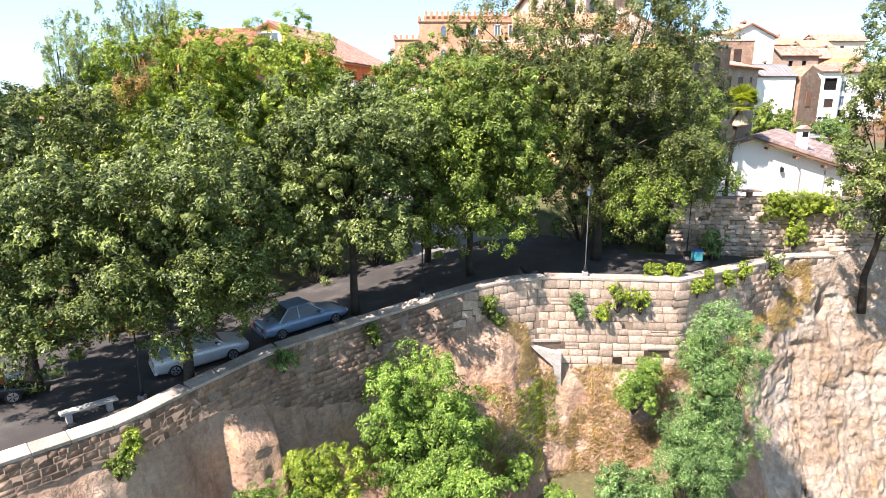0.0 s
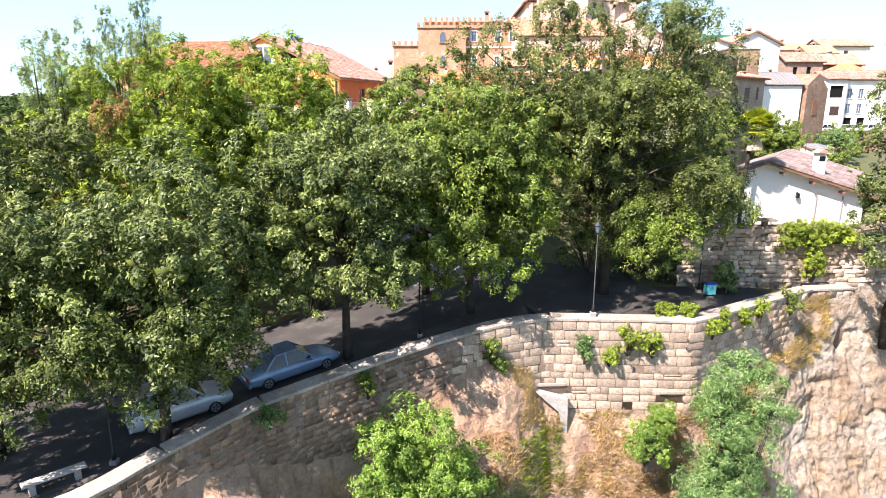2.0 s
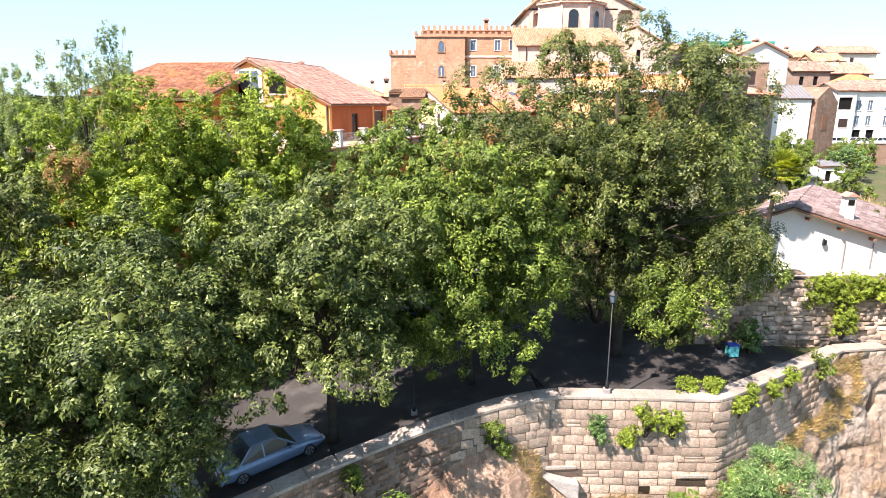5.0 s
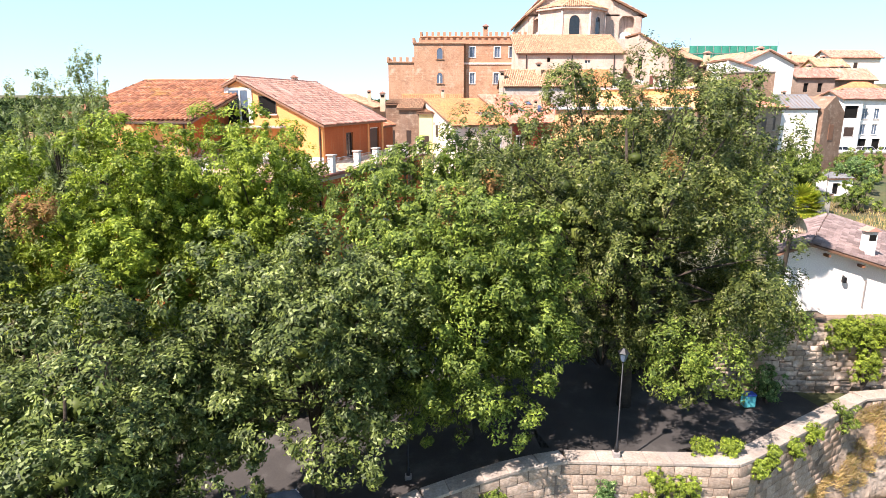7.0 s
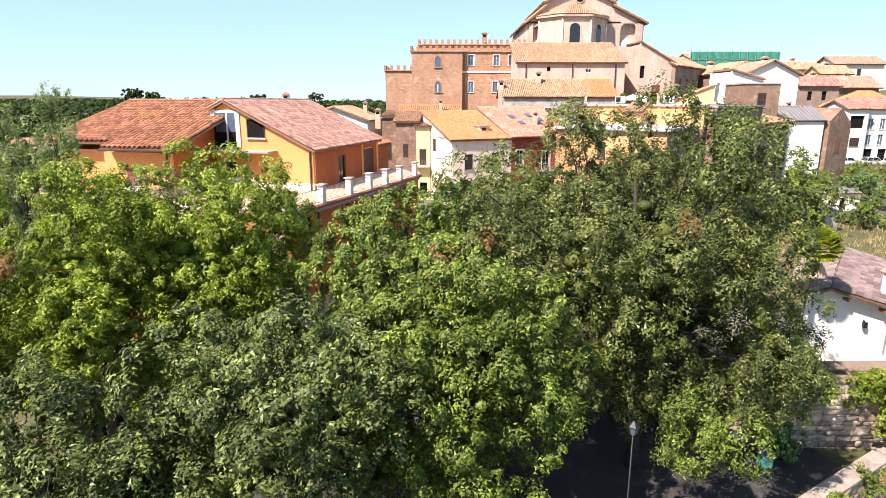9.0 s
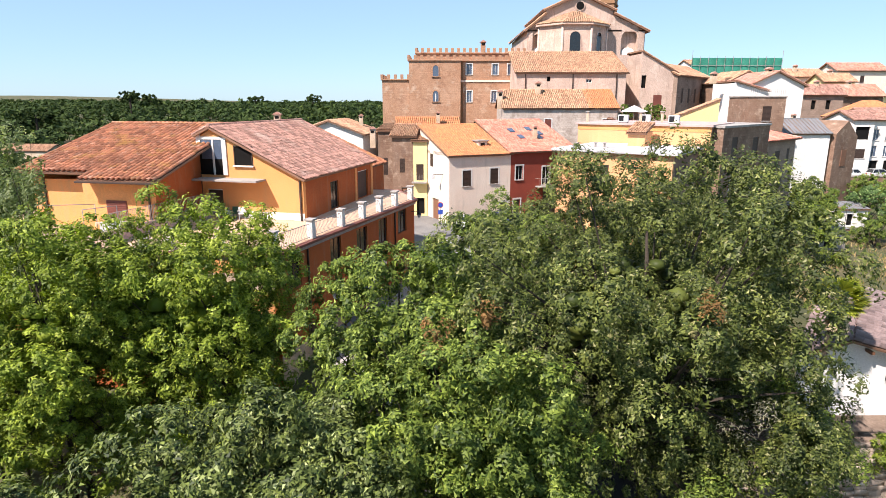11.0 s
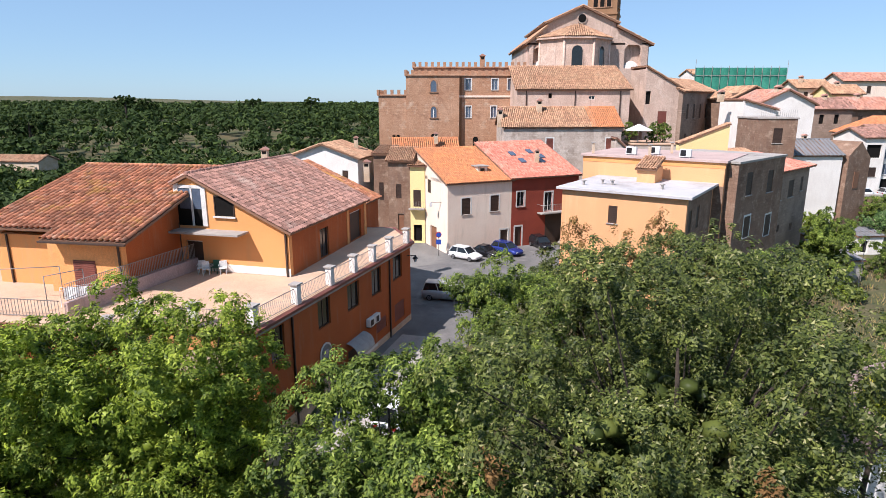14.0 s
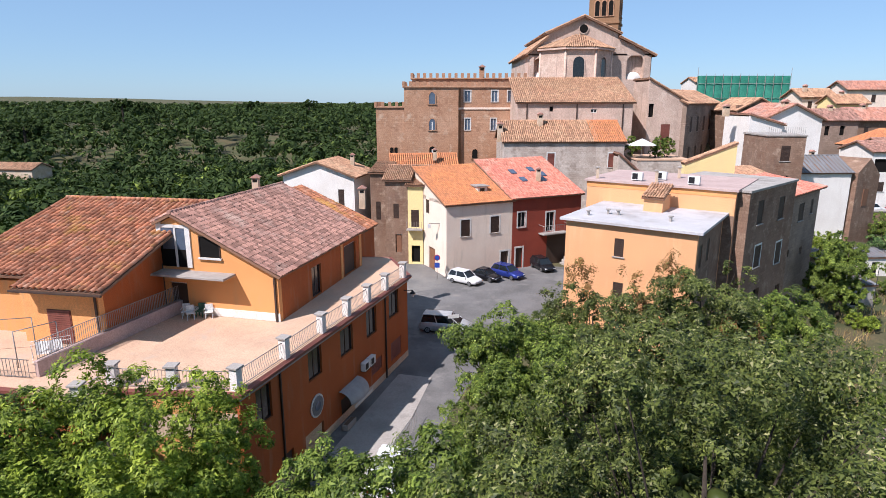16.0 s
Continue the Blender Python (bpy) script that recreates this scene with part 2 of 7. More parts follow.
    "lime": leafy("lime_leaf", (0.09, 0.132, 0.014), (0.36, 0.42, 0.055), (0.43, 0.48, 0.1), 0.5, 0.22, 0.95),
    "bush": leafy("bush_leaf", (0.042, 0.072, 0.012), (0.24, 0.295, 0.054), (0.33, 0.38, 0.1), 0.5, 0.18, 0.95),
    "bush_grey": leafy("grey_bush_leaf", (0.05, 0.1, 0.03), (0.22, 0.33, 0.12), (0.34, 0.4, 0.2), 0.5, 0.25),
    "poplar": leafy("poplar_leaf", (0.17, 0.2, 0.1), (0.36, 0.4, 0.22), (0.45, 0.46, 0.3), 0.5, 0.45),
    "bush_fresh": leafy("fresh_bush_leaf", (0.06, 0.115, 0.018), (0.27, 0.38, 0.075), (0.38, 0.45, 0.13), 0.5, 0.25, 0.93),
    "palm": leafy("palm_leaf", (0.2, 0.24, 0.03), (0.5, 0.48, 0.07), (0.6, 0.5, 0.1), 0.5, 0.35),
    "dry": leafy("dry_leaf", (0.2, 0.1, 0.04), (0.34, 0.19, 0.08), (0.14, 0.16, 0.05), 0.7, 0.25),
    "pale_twig": leafy("bare_twig", (0.22, 0.2, 0.15), (0.36, 0.33, 0.26), (0.2, 0.2, 0.1), 0.8, 0.1),
    "drygrass": leafy("dry_grass", (0.4, 0.26, 0.14), (0.62, 0.46, 0.27), (0.3, 0.3, 0.1), 0.8, 0.3),
    "forest": leafy("forest_leaf", (0.026, 0.046, 0.013), (0.06, 0.09, 0.024), (0.09, 0.12, 0.03), 0.8, 0.1),
    "green_net": surf("green_netting", (0.03, 0.22, 0.15), (0.06, 0.32, 0.22), 0.3, 6, 0.7, 0.1, spread="island", amount=0.2),
    "teal": plain("teal_plastic", (0.08, 0.4, 0.42), 0.5),
    "silver": plain("silver_car_paint", (0.5, 0.5, 0.5), 0.3, 0.25),
    "bluesilver": plain("blue_silver_car_paint", (0.2, 0.27, 0.37), 0.25, 0.3),
    "whitecar": plain("white_car_paint", (0.75, 0.75, 0.74), 0.25),
    "blackcar": plain("black_car_paint", (0.015, 0.015, 0.018), 0.2),
    "bluecar": plain("blue_car_paint", (0.03, 0.05, 0.25), 0.22, 0.3),
    "rubber": plain("rubber", (0.02, 0.02, 0.02), 0.85),
    "rim": plain("alloy", (0.45, 0.45, 0.46), 0.35, 0.8),
    "lamp_red": plain("tail_light", (0.35, 0.02, 0.02), 0.2),
    "lamp_clear": plain("headlight_lens", (0.6, 0.6, 0.6), 0.15),
    "plastic_white": plain("white_plastic", (0.75, 0.75, 0.73), 0.5),
    "plastic_green": plain("dark_green_plastic", (0.05, 0.13, 0.08), 0.5),
    "canvas": plain("grey_striped_canvas", (0.42, 0.4, 0.38), 0.85),
    "sign_blue": plain("blue_sign", (0.03, 0.08, 0.4), 0.5),
    "sign_red": plain("red_sign", (0.5, 0.03, 0.03), 0.5),
}


# ---- mesh helpers ----
def attach(name, data, parent, label=""):
    ob = new(name, data)
    if parent:
        ob.parent = parent
    if label:
        ob["label"] = label
    return ob


def part(name, bm, material, parent, label=""):
    """Links a bmesh as one mesh object under a thing or a part."""
    me = bpy.data.meshes.new(name)
    bm.to_mesh(me)
    bm.free()
    me.materials.append(material)
    return attach(name, me, parent, label)


def raw_mesh(name, verts, quads, material, smooth=False):
    """A mesh out of arrays of places and of four-cornered (or three-cornered) faces."""
    me = bpy.data.meshes.new(name)
    verts, quads = np.asarray(verts, dtype=np.float32), np.asarray(quads, dtype=np.int32)
    k = quads.shape[1]
    me.vertices.add(len(verts))
    me.vertices.foreach_set("co", verts.ravel())
    me.loops.add(quads.size)
    me.loops.foreach_set("vertex_index", quads.ravel())
    me.polygons.add(len(quads))
    me.polygons.foreach_set("loop_start", np.arange(0, quads.size, k, dtype=np.int32))
    me.polygons.foreach_set("loop_total", np.full(len(quads), k, dtype=np.int32))
    if smooth:
        me.polygons.foreach_set("use_smooth", np.ones(len(quads), dtype=bool))
    me.update()
    me.materials.append(material)
    return me


def box(bm, x0, x1, y0, y1, z0, z1, m=None):
    vs = [bm.verts.new((x, y, z)) for z in (z0, z1) for y in (y0, y1) for x in (x0, x1)]
    for f in ((0, 2, 3, 1), (4, 5, 7, 6), (0, 1, 5, 4), (2, 6, 7, 3), (0, 4, 6, 2), (1, 3, 7, 5)):
        bm.faces.new([vs[i] for i in f])
    if m is not None:
        for v in vs:
            v.co = m @ v.co
    return vs


def box_part(name, b, material, parent, label="", bevel=0.0):
    bm = bmesh.new()
    box(bm, *b)
    if bevel:
        bmesh.ops.bevel(bm, geom=bm.edges[:], offset=bevel, segments=2, affect="EDGES", profile=0.6)
    return part(name, bm, material, parent, label)


def tube(bm, pts, radii, sides=8, caps=True):
    """A tapered tube along a line of places."""
    rings = []
    for i, p in enumerate(pts):
        p = Vector(p)
        d = (Vector(pts[min(i + 1, len(pts) - 1)]) - Vector(pts[max(i - 1, 0)])).normalized()
        a = d.orthogonal().normalized()
        if abs(d.z) > 0.5:
            a = (Vector((1, 0, 0)) - d * d.x).normalized()
        b = d.cross(a)
        rings.append([bm.verts.new(p + (a * math.cos(2 * math.pi * k / sides) + b * math.sin(2 * math.pi * k / sides)) * radii[i]) for k in range(sides)])
    for r0, r1 in zip(rings, rings[1:]):
        for k in range(sides):
            f = bm.faces.new((r0[k], r0[(k + 1) % sides], r1[(k + 1) % sides], r1[k]))
            f.smooth = sides > 5
    if caps:
        bm.faces.new(rings[0][::-1])
        bm.faces.new(rings[-1])


def empty(name, m, label, category, group="", kind=""):
    ob = new(name)
    ob.matrix_world = m
    return tagged(ob, label, category, group, kind)


def prism(bm, outline, y0, y1):
    """An outline in x and z, extruded from y0 to y1."""
    a = [bm.verts.new((x, y0, z)) for x, z in outline]
    b = [bm.verts.new((x, y1, z)) for x, z in outline]
    bm.faces.new(a)
    bm.faces.new(b[::-1])
    k = len(outline)
    for i in range(k):
        bm.faces.new((a[i], b[i], b[(i + 1) % k], a[(i + 1) % k]))
    bmesh.ops.recalc_face_normals(bm, faces=bm.faces[:])


# ---- lie of the land ----
WALL = [(-30.0, 8.0, -1.9), (-22.0, 12.2, -1.6), (-14.45, 17.4, -1.35), (-11.6, 20.05, -1.3), (-9.95, 22.75, -1.15), (-7.55, 24.9, -0.6), (-3.75, 27.2, -0.05), (-0.6, 28.7, 0.5),
        (2.55, 29.6, 1.1), (5.1, 30.4, 1.2), (12.6, 30.35, 1.05), (16.6, 33.0, 0.95), (21.8, 36.4, 0.8), (24.7, 37.0, 0.7)]
WX, WY, WZ = (np.array(c) for c in zip(*WALL))
PARAPET = 0.45


def step(a, b, x):
    t = np.clip((x - a) / (b - a), 0, 1)
    return t * t * (3 - 2 * t)


def land(x, y):
    x, y = np.asarray(x, dtype=float), np.asarray(y, dtype=float)
    wy, wz = np.interp(x, WX, WY), np.interp(x, WX, WZ)
    wy = np.where(x > 24.5, 37.3 + (x - 24.5) * 0.1, wy)
    road = wz - PARAPET
    up = road + (3.7 - road) * step(39, 54, y)
    hill = step(-6, 8, x) * (0.8 * step(112, 122, y) + 8.2 * step(134, 144, y) + 3.5 * step(136, 146, y) + 7 * step(136, 190, y))
    up = up + hill
    right = step(26, 36, x)
    up = up * (1 - right) + right * (1.2 + 3.5 * step(88, 104, y) * (1 - 0.5 * step(58, 70, x)) + 9 * step(128, 142, y) * (1 - step(50, 62, x)) + 3.5 * (step(118, 120, y) * step(50, 60, x) + step(130, 134, y) * (1 - step(50, 60, x))) + 14 * step(124, 180, y))
    terrace = step(15.2, 15.4, x) * step(38.4, 38.46, y) * (1 - step(50, 53, y)) * (1 - step(30, 33, x))
    up = np.where(terrace > 0, up * (1 - terrace) + 3.5 * terrace, up)
    left = step(-27, -42, x) * step(30, 50, y)
    up = up * (1 - left) + left * -7
    back = step(74, 110, y + 0.3 * x) * step(-9, -20, x)
    up = up * (1 - back) + back * -8
    r = np.hypot(x, y - 20)
    far = step(200, 430, r)
    up = up * (1 - far) + far * (5.0 + 2.0 * np.sin(x * 0.011 + 1) * np.sin(y * 0.008))
    up = up + 42 * step(1300, 2600, r) * step(0.1, 0.9, -x / (r + 1) + 0.15 * np.sin(x * 0.004))
    d = wy - y
    low = wz - 10.5 - 8 * step(15, 19, x) - 3.5 * step(3, 10, d) - 4 * step(8, 25, d)
    return np.where(d > -0.62, low, up)


def land_z(x, y):
    return float(land(x, y))


def spaced(lo, hi, fine_lo, fine_hi, fine, grow=1.16):
    inner = list(np.arange(fine_lo, fine_hi, fine))
    s, v = fine, inner[-1]
    while v < hi:
        s *= grow
        v += s
        inner.append(v)
    s, v = fine, inner[0]
    while v > lo:
        s *= grow
        v -= s
        inner.insert(0, v)
    return np.array(inner)


gx, gy = spaced(-4000, 4000, -34, 70, 0.9), spaced(-400, 4500, 8, 130, 0.55)
X, Y = np.meshgrid(gx, gy)
Zg = land(X, Y)
near = (np.abs(X) < 200) & (Y < 300)
bumps = np.array([noise.noise((a * 0.35, b * 0.35, 0.0)) for a, b in zip(X[near], Y[near])])
flat = step(-1, 0.5, Y[near] - np.interp(X[near], WX, WY)) * (1 - step(27, 32, X[near])) * (Y[near] < 120)
Zg[near] += bumps * 0.25 * (1 - flat)
nx, ny = len(gx), len(gy)
idx = np.arange(nx * ny).reshape(ny, nx)
quads = np.stack([idx[:-1, :-1], idx[:-1, 1:], idx[1:, 1:], idx[1:, :-1]], -1).reshape(-1, 4)
ground = new("ground", raw_mesh("ground", np.stack([X, Y, Zg], -1).reshape(-1, 3), quads, M["ground"], True))
tagged(ground, "dry grassy earth of the ravine, the town hill and the far plain", "ground", kind="structure")


def strip(name, line, half, lift, material, label, n=60):
    """A road that lies on the land along a line of places."""
    pts = [Vector((*p, 0)) for p in line]
    cum = [0]
    for a, b in zip(pts, pts[1:]):
        cum.append(cum[-1] + (b - a).length)
    s = np.linspace(0, cum[-1], n)
    cx, cy = np.interp(s, cum, [p.x for p in pts]), np.interp(s, cum, [p.y for p in pts])
    wd = np.interp(s, cum, half) if isinstance(half, (list, tuple)) else np.full(n, half)
    tx, ty = np.gradient(cx), np.gradient(cy)
    ln = np.hypot(tx, ty)
    offs = np.linspace(-1, 1, 15)
    vx = cx[:, None] - (ty / ln)[:, None] * offs * wd[:, None]
    vy = cy[:, None] + (tx / ln)[:, None] * offs * wd[:, None]
    vz = land(vx, vy) + lift
    k = np.arange(n * 15).reshape(n, 15)
    q = np.stack([k[:-1, :-1], k[1:, :-1], k[1:, 1:], k[:-1, 1:]], -1).reshape(-1, 4)
    ob = new(name, raw_mesh(name, np.stack([vx, vy, vz], -1).reshape(-1, 3), q, material, True))
    return tagged(ob, label, "road", kind="structure")


# ---- kinds of thing: trees ----
def rot_to(rng, n):
    v = rng.normal(size=(n, 3))
    return v / np.linalg.norm(v, axis=1, keepdims=True)


def blob_points(rng, n, centres, radii, up=0.25, shell=(0.72, 1.08)):
    """Places of leaves on the outsides of many lobes."""
    w = radii ** 2
    k = rng.choice(len(centres), n, p=w / w.sum())
    d = rot_to(rng, n)
    d[:, 2] += up
    d /= np.linalg.norm(d, axis=1, keepdims=True)
    r = radii[k] * rng.uniform(shell[0], shell[1], n)
    squash = np.array([1, 1, 0.8])
    return centres[k] + d * r[:, None] * squash, d


def sprays(name, rng, n, centres, radii, size, material, slim=0.6, up=0.3, tall=1.0, tuft=0.3, loose=0.5):
    """Leaves gathered in tufts, the tufts standing on the outsides of many uneven lobes; each tuft turns its leaves outward."""
    per = max(12, int(60 * tuft / 0.3))
    tufts = max(3, n // per)
    w = radii ** 2
    k = rng.choice(len(centres), tufts, p=w / w.sum())
    d = rot_to(rng, tufts)
    d[:, 2] += up
    d /= np.linalg.norm(d, axis=1, keepdims=True)
    uneven = rng.uniform(0.75, 1.25, (len(centres), 3)) * np.array([1, 1, 0.85])
    hub = centres[k] + d * (radii[k] * rng.uniform(0.72, 1.06, tufts))[:, None] * uneven[k]
    wide = tuft * rng.uniform(0.55, 1.45, tufts)
    d, hub, wide = np.repeat(d, per, 0), np.repeat(hub, per, 0), np.repeat(wide, per)[:, None]
    m = len(hub)
    e = rot_to(rng, m) + d * 0.55 + np.array([0, 0, 0.2])
    e /= np.linalg.norm(e, axis=1, keepdims=True)
    c = hub + e * wide * rng.uniform(0.45, 1.15, (m, 1)) * np.array([1, 1, tall])
    nor = e * 0.75 + d * 0.45 + np.array([-0.2, -0.22, 0.45]) + rot_to(rng, m) * loose
    nor /= np.linalg.norm(nor, axis=1, keepdims=True)
    t = e * 0.5 + rot_to(rng, m) + np.array([0, 0, 0.5 * (tall - 1)])
    t -= nor * (nor * t).sum(1, keepdims=True)
    t /= np.linalg.norm(t, axis=1, keepdims=True) + 1e-9
    b = np.cross(nor, t)
    s = size * rng.uniform(0.6, 1.35, m)[:, None]
    v = np.stack([c - t * s * 0.4 + b * s * slim * 0.45, c + t * s * 0.65, c - t * s * 0.25 - b * s * slim * 0.45], 1).reshape(-1, 3)
    return raw_mesh(name, v, np.arange(3 * m).reshape(m, 3), material)


def lobes(rng, n, centre, radii, size, low=-0.75):
    """Lobes scattered through the outer part of an ellipsoid crown."""
    out = []
    while len(out) < n:
        d = rot_to(rng, 1)[0]
        if d[2] < low:
            continue
        d = np.sign(d) * np.abs(d) ** 0.75
        r = rng.uniform(0.55, 0.9) if rng.random() < 0.8 else rng.uniform(0.1, 0.55)
        out.append(np.array(centre) + d * np.array(radii) * r * 0.93)
    return np.array(out), size * rng.uniform(0.65, 1.3, n)


def core_mesh(name, centres, radii, material, rng):
    """The dense leafy inside of a crown: rough lumps."""
    bm = bmesh.new()
    bmesh.ops.create_icosphere(bm, subdivisions=1, radius=1)
    base = np.array([v.co[:] for v in bm.verts])
    tri = np.array([[v.index for v in f.verts] for f in bm.faces])
    bm.free()
    vs, fs = [], []
    mid = centres.mean(axis=0)
    deep = centres[:, 2] > np.quantile(centres[:, 2], 0.3)
    for i, (c, r) in enumerate(zip(centres[deep], radii[deep])):
        wob = 0.78 + 0.25 * np.sin(base @ rng.normal(size=(3,)) * 4 + i)[:, None] * 0.6
        vs.append(mid + (c - mid) * 0.42 + base * r * 0.42 * wob * np.array([1, 1, 0.8]))
        fs.append(tri + i * len(base))
    return raw_mesh(name, np.concatenate(vs), np.concatenate(fs), material)


def tree(name, label, base, top, centre, radii, leaves, material, seed, leaf=0.27, n_lobes=70, lobe=1.25, trunk=0.2, extra=None, low=-0.75, group="", stems=1, core=True, tall=1.0, tuft=0.3):
    """A trunk with limbs and a crown of leaves in lobes. centre and radii in world metres."""
    rng = np.random.default_rng(seed)
    x, y, z = base
    root = empty(name, Matrix.Translation((x, y, z)), label, "tree", group)
    o = np.array(base)
    n_lobes = int(n_lobes * 0.5)
    c, r = lobes(rng, n_lobes, np.array(centre) - o, radii, lobe * 1.12, low)
    bm = bmesh.new()
    cz = centre[2] - z
    fork = max(1.6, cz - radii[2] * 0.75)
    mid = np.array(centre) - o
    for q in range(stems):
        a = rng.uniform(0, 6.28)
        off = np.array([math.cos(a), math.sin(a)]) * 0.35 * (stems > 1)
        bend = rng.normal(size=2) * 0.12
        pts = [(off[0], off[1], -0.25), (off[0] * 1.3 + bend[0], off[1] * 1.3 + bend[1], fork * 0.5), (mid[0] * 0.2 + off[0] * 2, mid[1] * 0.2 + off[1] * 2, fork), (mid[0] * 0.6 + off[0] * 3, mid[1] * 0.6 + off[1] * 3, cz), (mid[0] + off[0] * 3, mid[1] + off[1] * 3, cz + radii[2] * 0.5)]
        tube(bm, pts, [trunk * 1.25, trunk, trunk * 0.85, trunk * 0.5, trunk * 0.15], 9)
    part("trunk", bm, M["bark"], root)
    bm = bmesh.new()
    for i in range(0, n_lobes, 3):
        e = c[i]
        s = np.array([mid[0] * 0.3, mid[1] * 0.3, fork + (cz - fork) * rng.uniform(0, 0.8)])
        m = (s + e) / 2 + np.array([0, 0, 0.25])
        tube(bm, [tuple(s), tuple(m), tuple(e)], [trunk * 0.32, trunk * 0.2, trunk * 0.06], 5, False)
    part("limb", bm, M["bark"], root)["kind"] = "stuff"
    crown = attach("crown", sprays("crown", rng, int(leaves * 1.65), c, r, leaf * 0.7, M[material], tall=tall, tuft=tuft), root)
    if core:
        attach("inner_leaves", core_mesh("inner_leaves", c, r, M[material], rng), crown)
    for mat2, centre2, radii2, n2 in extra or []:
        c2, r2 = lobes(rng, 6, np.array(centre2) - o, radii2, min(radii2) * 0.6, -1)
        sprig = attach({"dry": "withered_leaves", "pale_twig": "bare_twig"}.get(mat2, "fresh_leaves"), sprays("sprig", rng, n2, c2, r2, leaf * 0.62, M[mat2], 0.12 if mat2 == "pale_twig" else 0.6, tall=1.3), crown)
        sprig["kind"] = "stuff"
    return root


def bush(name, label, x, y, z, rx, ry, rz, leaves, material, seed, leaf=0.2, n_lobes=22, lobe=0.5, group="", slim=0.45):
    rng = np.random.default_rng(seed)
    root = empty(name, Matrix.Translation((x, y, z)), label, "bush", group)
    c, r = lobes(rng, n_lobes, (0, 0, rz * 0.6), (rx, ry, rz * 0.75), lobe, -0.9)
    attach("leaves", sprays("leaves", rng, int(leaves * 1.35), c, r, leaf * 0.89, M[material], slim, tuft=min(0.3, lobe * 0.45)), root)
    attach("inner_leaves", core_mesh("inner_leaves", c, r, M[material], rng), root)
    bm = bmesh.new()
    for i in range(0, n_lobes, 2):
        tube(bm, [(0, 0, -0.2), tuple(c[i] * 0.5), tuple(c[i])], [0.05, 0.035, 0.01], 4, False)
    part("stem", bm, M["bark"], root)
    return root


# ---- kinds of thing: houses ----
def side_frame(side, w, d):
    return {"f": ((0, 0), (1, 0), w), "r": ((w, 0), (0, 1), d), "b": ((w, d), (-1, 0), w), "l": ((0, d), (0, -1), d)}[side]


def wall_panel(bm, length, z0, z1, holes, thick, o, u):
    """A wall with openings cut through it; u runs along it, its outside lies to the right of u."""
    n = (u[1], -u[0])
    us = sorted({0, length, *[h[0] for h in holes], *[h[1] for h in holes]})
    zs = sorted({z0, z1, *[h[2] for h in holes], *[h[3] for h in holes]})

    def hole(a, b):
        return any(h[0] <= a < h[1] and h[2] <= b < h[3] for h in holes)

    cache = {}

    def v(a, b, k):
        key = (a, b, k)
        if key not in cache:
            cache[key] = bm.verts.new((o[0] + u[0] * a - n[0] * thick * k, o[1] + u[1] * a - n[1] * thick * k, b))
        return cache[key]

    full = [[not hole((a + b) / 2, (c + e) / 2) for c, e in zip(zs, zs[1:])] for a, b in zip(us, us[1:])]
    for i, (a, b) in enumerate(zip(us, us[1:])):
        for j, (c, e) in enumerate(zip(zs, zs[1:])):
            if not full[i][j]:
                continue
            bm.faces.new((v(a, c, 0), v(b, c, 0), v(b, e, 0), v(a, e, 0)))
            bm.faces.new((v(b, c, 1), v(a, c, 1), v(a, e, 1), v(b, e, 1)))
            for di, dj, p, q in ((-1, 0, (a, c), (a, e)), (1, 0, (b, e), (b, c)), (0, -1, (b, c), (a, c)), (0, 1, (a, e), (b, e))):
                ii, jj = i + di, j + dj
                if not (0 <= ii < len(full) and 0 <= jj < len(full[0]) and full[ii][jj]):
                    bm.faces.new((v(*p, 0), v(*q, 0), v(*q, 1), v(*p, 1)))


def opening(parent, o, u, hole, style):
    """What fills an opening: frame, glass or leaf, shutters, sill. style: a word for each."""
    a, b, z0, z1 = hole
    ang = math.degrees(math.atan2(u[1], u[0]))
    m = pose(o[0] + u[0] * a, o[1] + u[1] * a, z0, 0, 0, ang)
    w, h = b - a, z1 - z0
    kind = "door" if "door" in style else "window"
    win = attach(kind, None, parent)
    win.matrix_basis = m
    f = 0.07
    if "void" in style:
        # a black panel stands for the shade of the unbuilt room behind
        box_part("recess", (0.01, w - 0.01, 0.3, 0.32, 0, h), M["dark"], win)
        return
    if "door" in style:
        leafmat = M["door"] if "dark" not in style else M["shutter"]
        if "pale" in style:
            leafmat = M["peach"]
        box_part("door_leaf", (0.05, w - 0.05, 0.14, 0.2, 0, h - 0.05), leafmat, win, bevel=0.015)
        box_part("door_frame", (0, w, 0.11, 0.15, h - 0.09, h), M["frame_white"], win)
        if "surround" in style:
            for x0, x1, q0, q1 in ((-0.18, 0, 0, h), (w, w + 0.18, 0, h), (-0.18, w + 0.18, h, h + 0.18)):
                box_part("surround", (x0, x1, -0.03, 0.05, q0, q1), M["frame_white"], win)
        return
    fm = M["shutter"] if "brown" in style else M["frame_white"]
    fr = bmesh.new()
    for x0, x1, q0, q1 in ((0, f, 0, h), (w - f, w, 0, h), (f, w - f, 0, f), (f, w - f, h - f, h), (w / 2 - 0.035, w / 2 + 0.035, f, h - f)):
        box(fr, x0, x1, 0.13, 0.19, q0, q1)
    part("window_frame", fr, fm, win)
    glass = M["glass_sky"] if "sky" in style else M["glass"]
    for x0, x1 in ((f, w / 2 - 0.035), (w / 2 + 0.035, w - f)):
        box_part("pane", (x0, x1, 0.155, 0.165, f, h - f), glass, win)
    if "closed" in style:
        mm = M["shutter_red"] if "red" in style else M["shutter"]
        sh = box_part("shutter", (0.0, w, 0.05, 0.08, 0, h), mm, win)
        n = max(4, int(h / 0.16))
        for i in range(n):
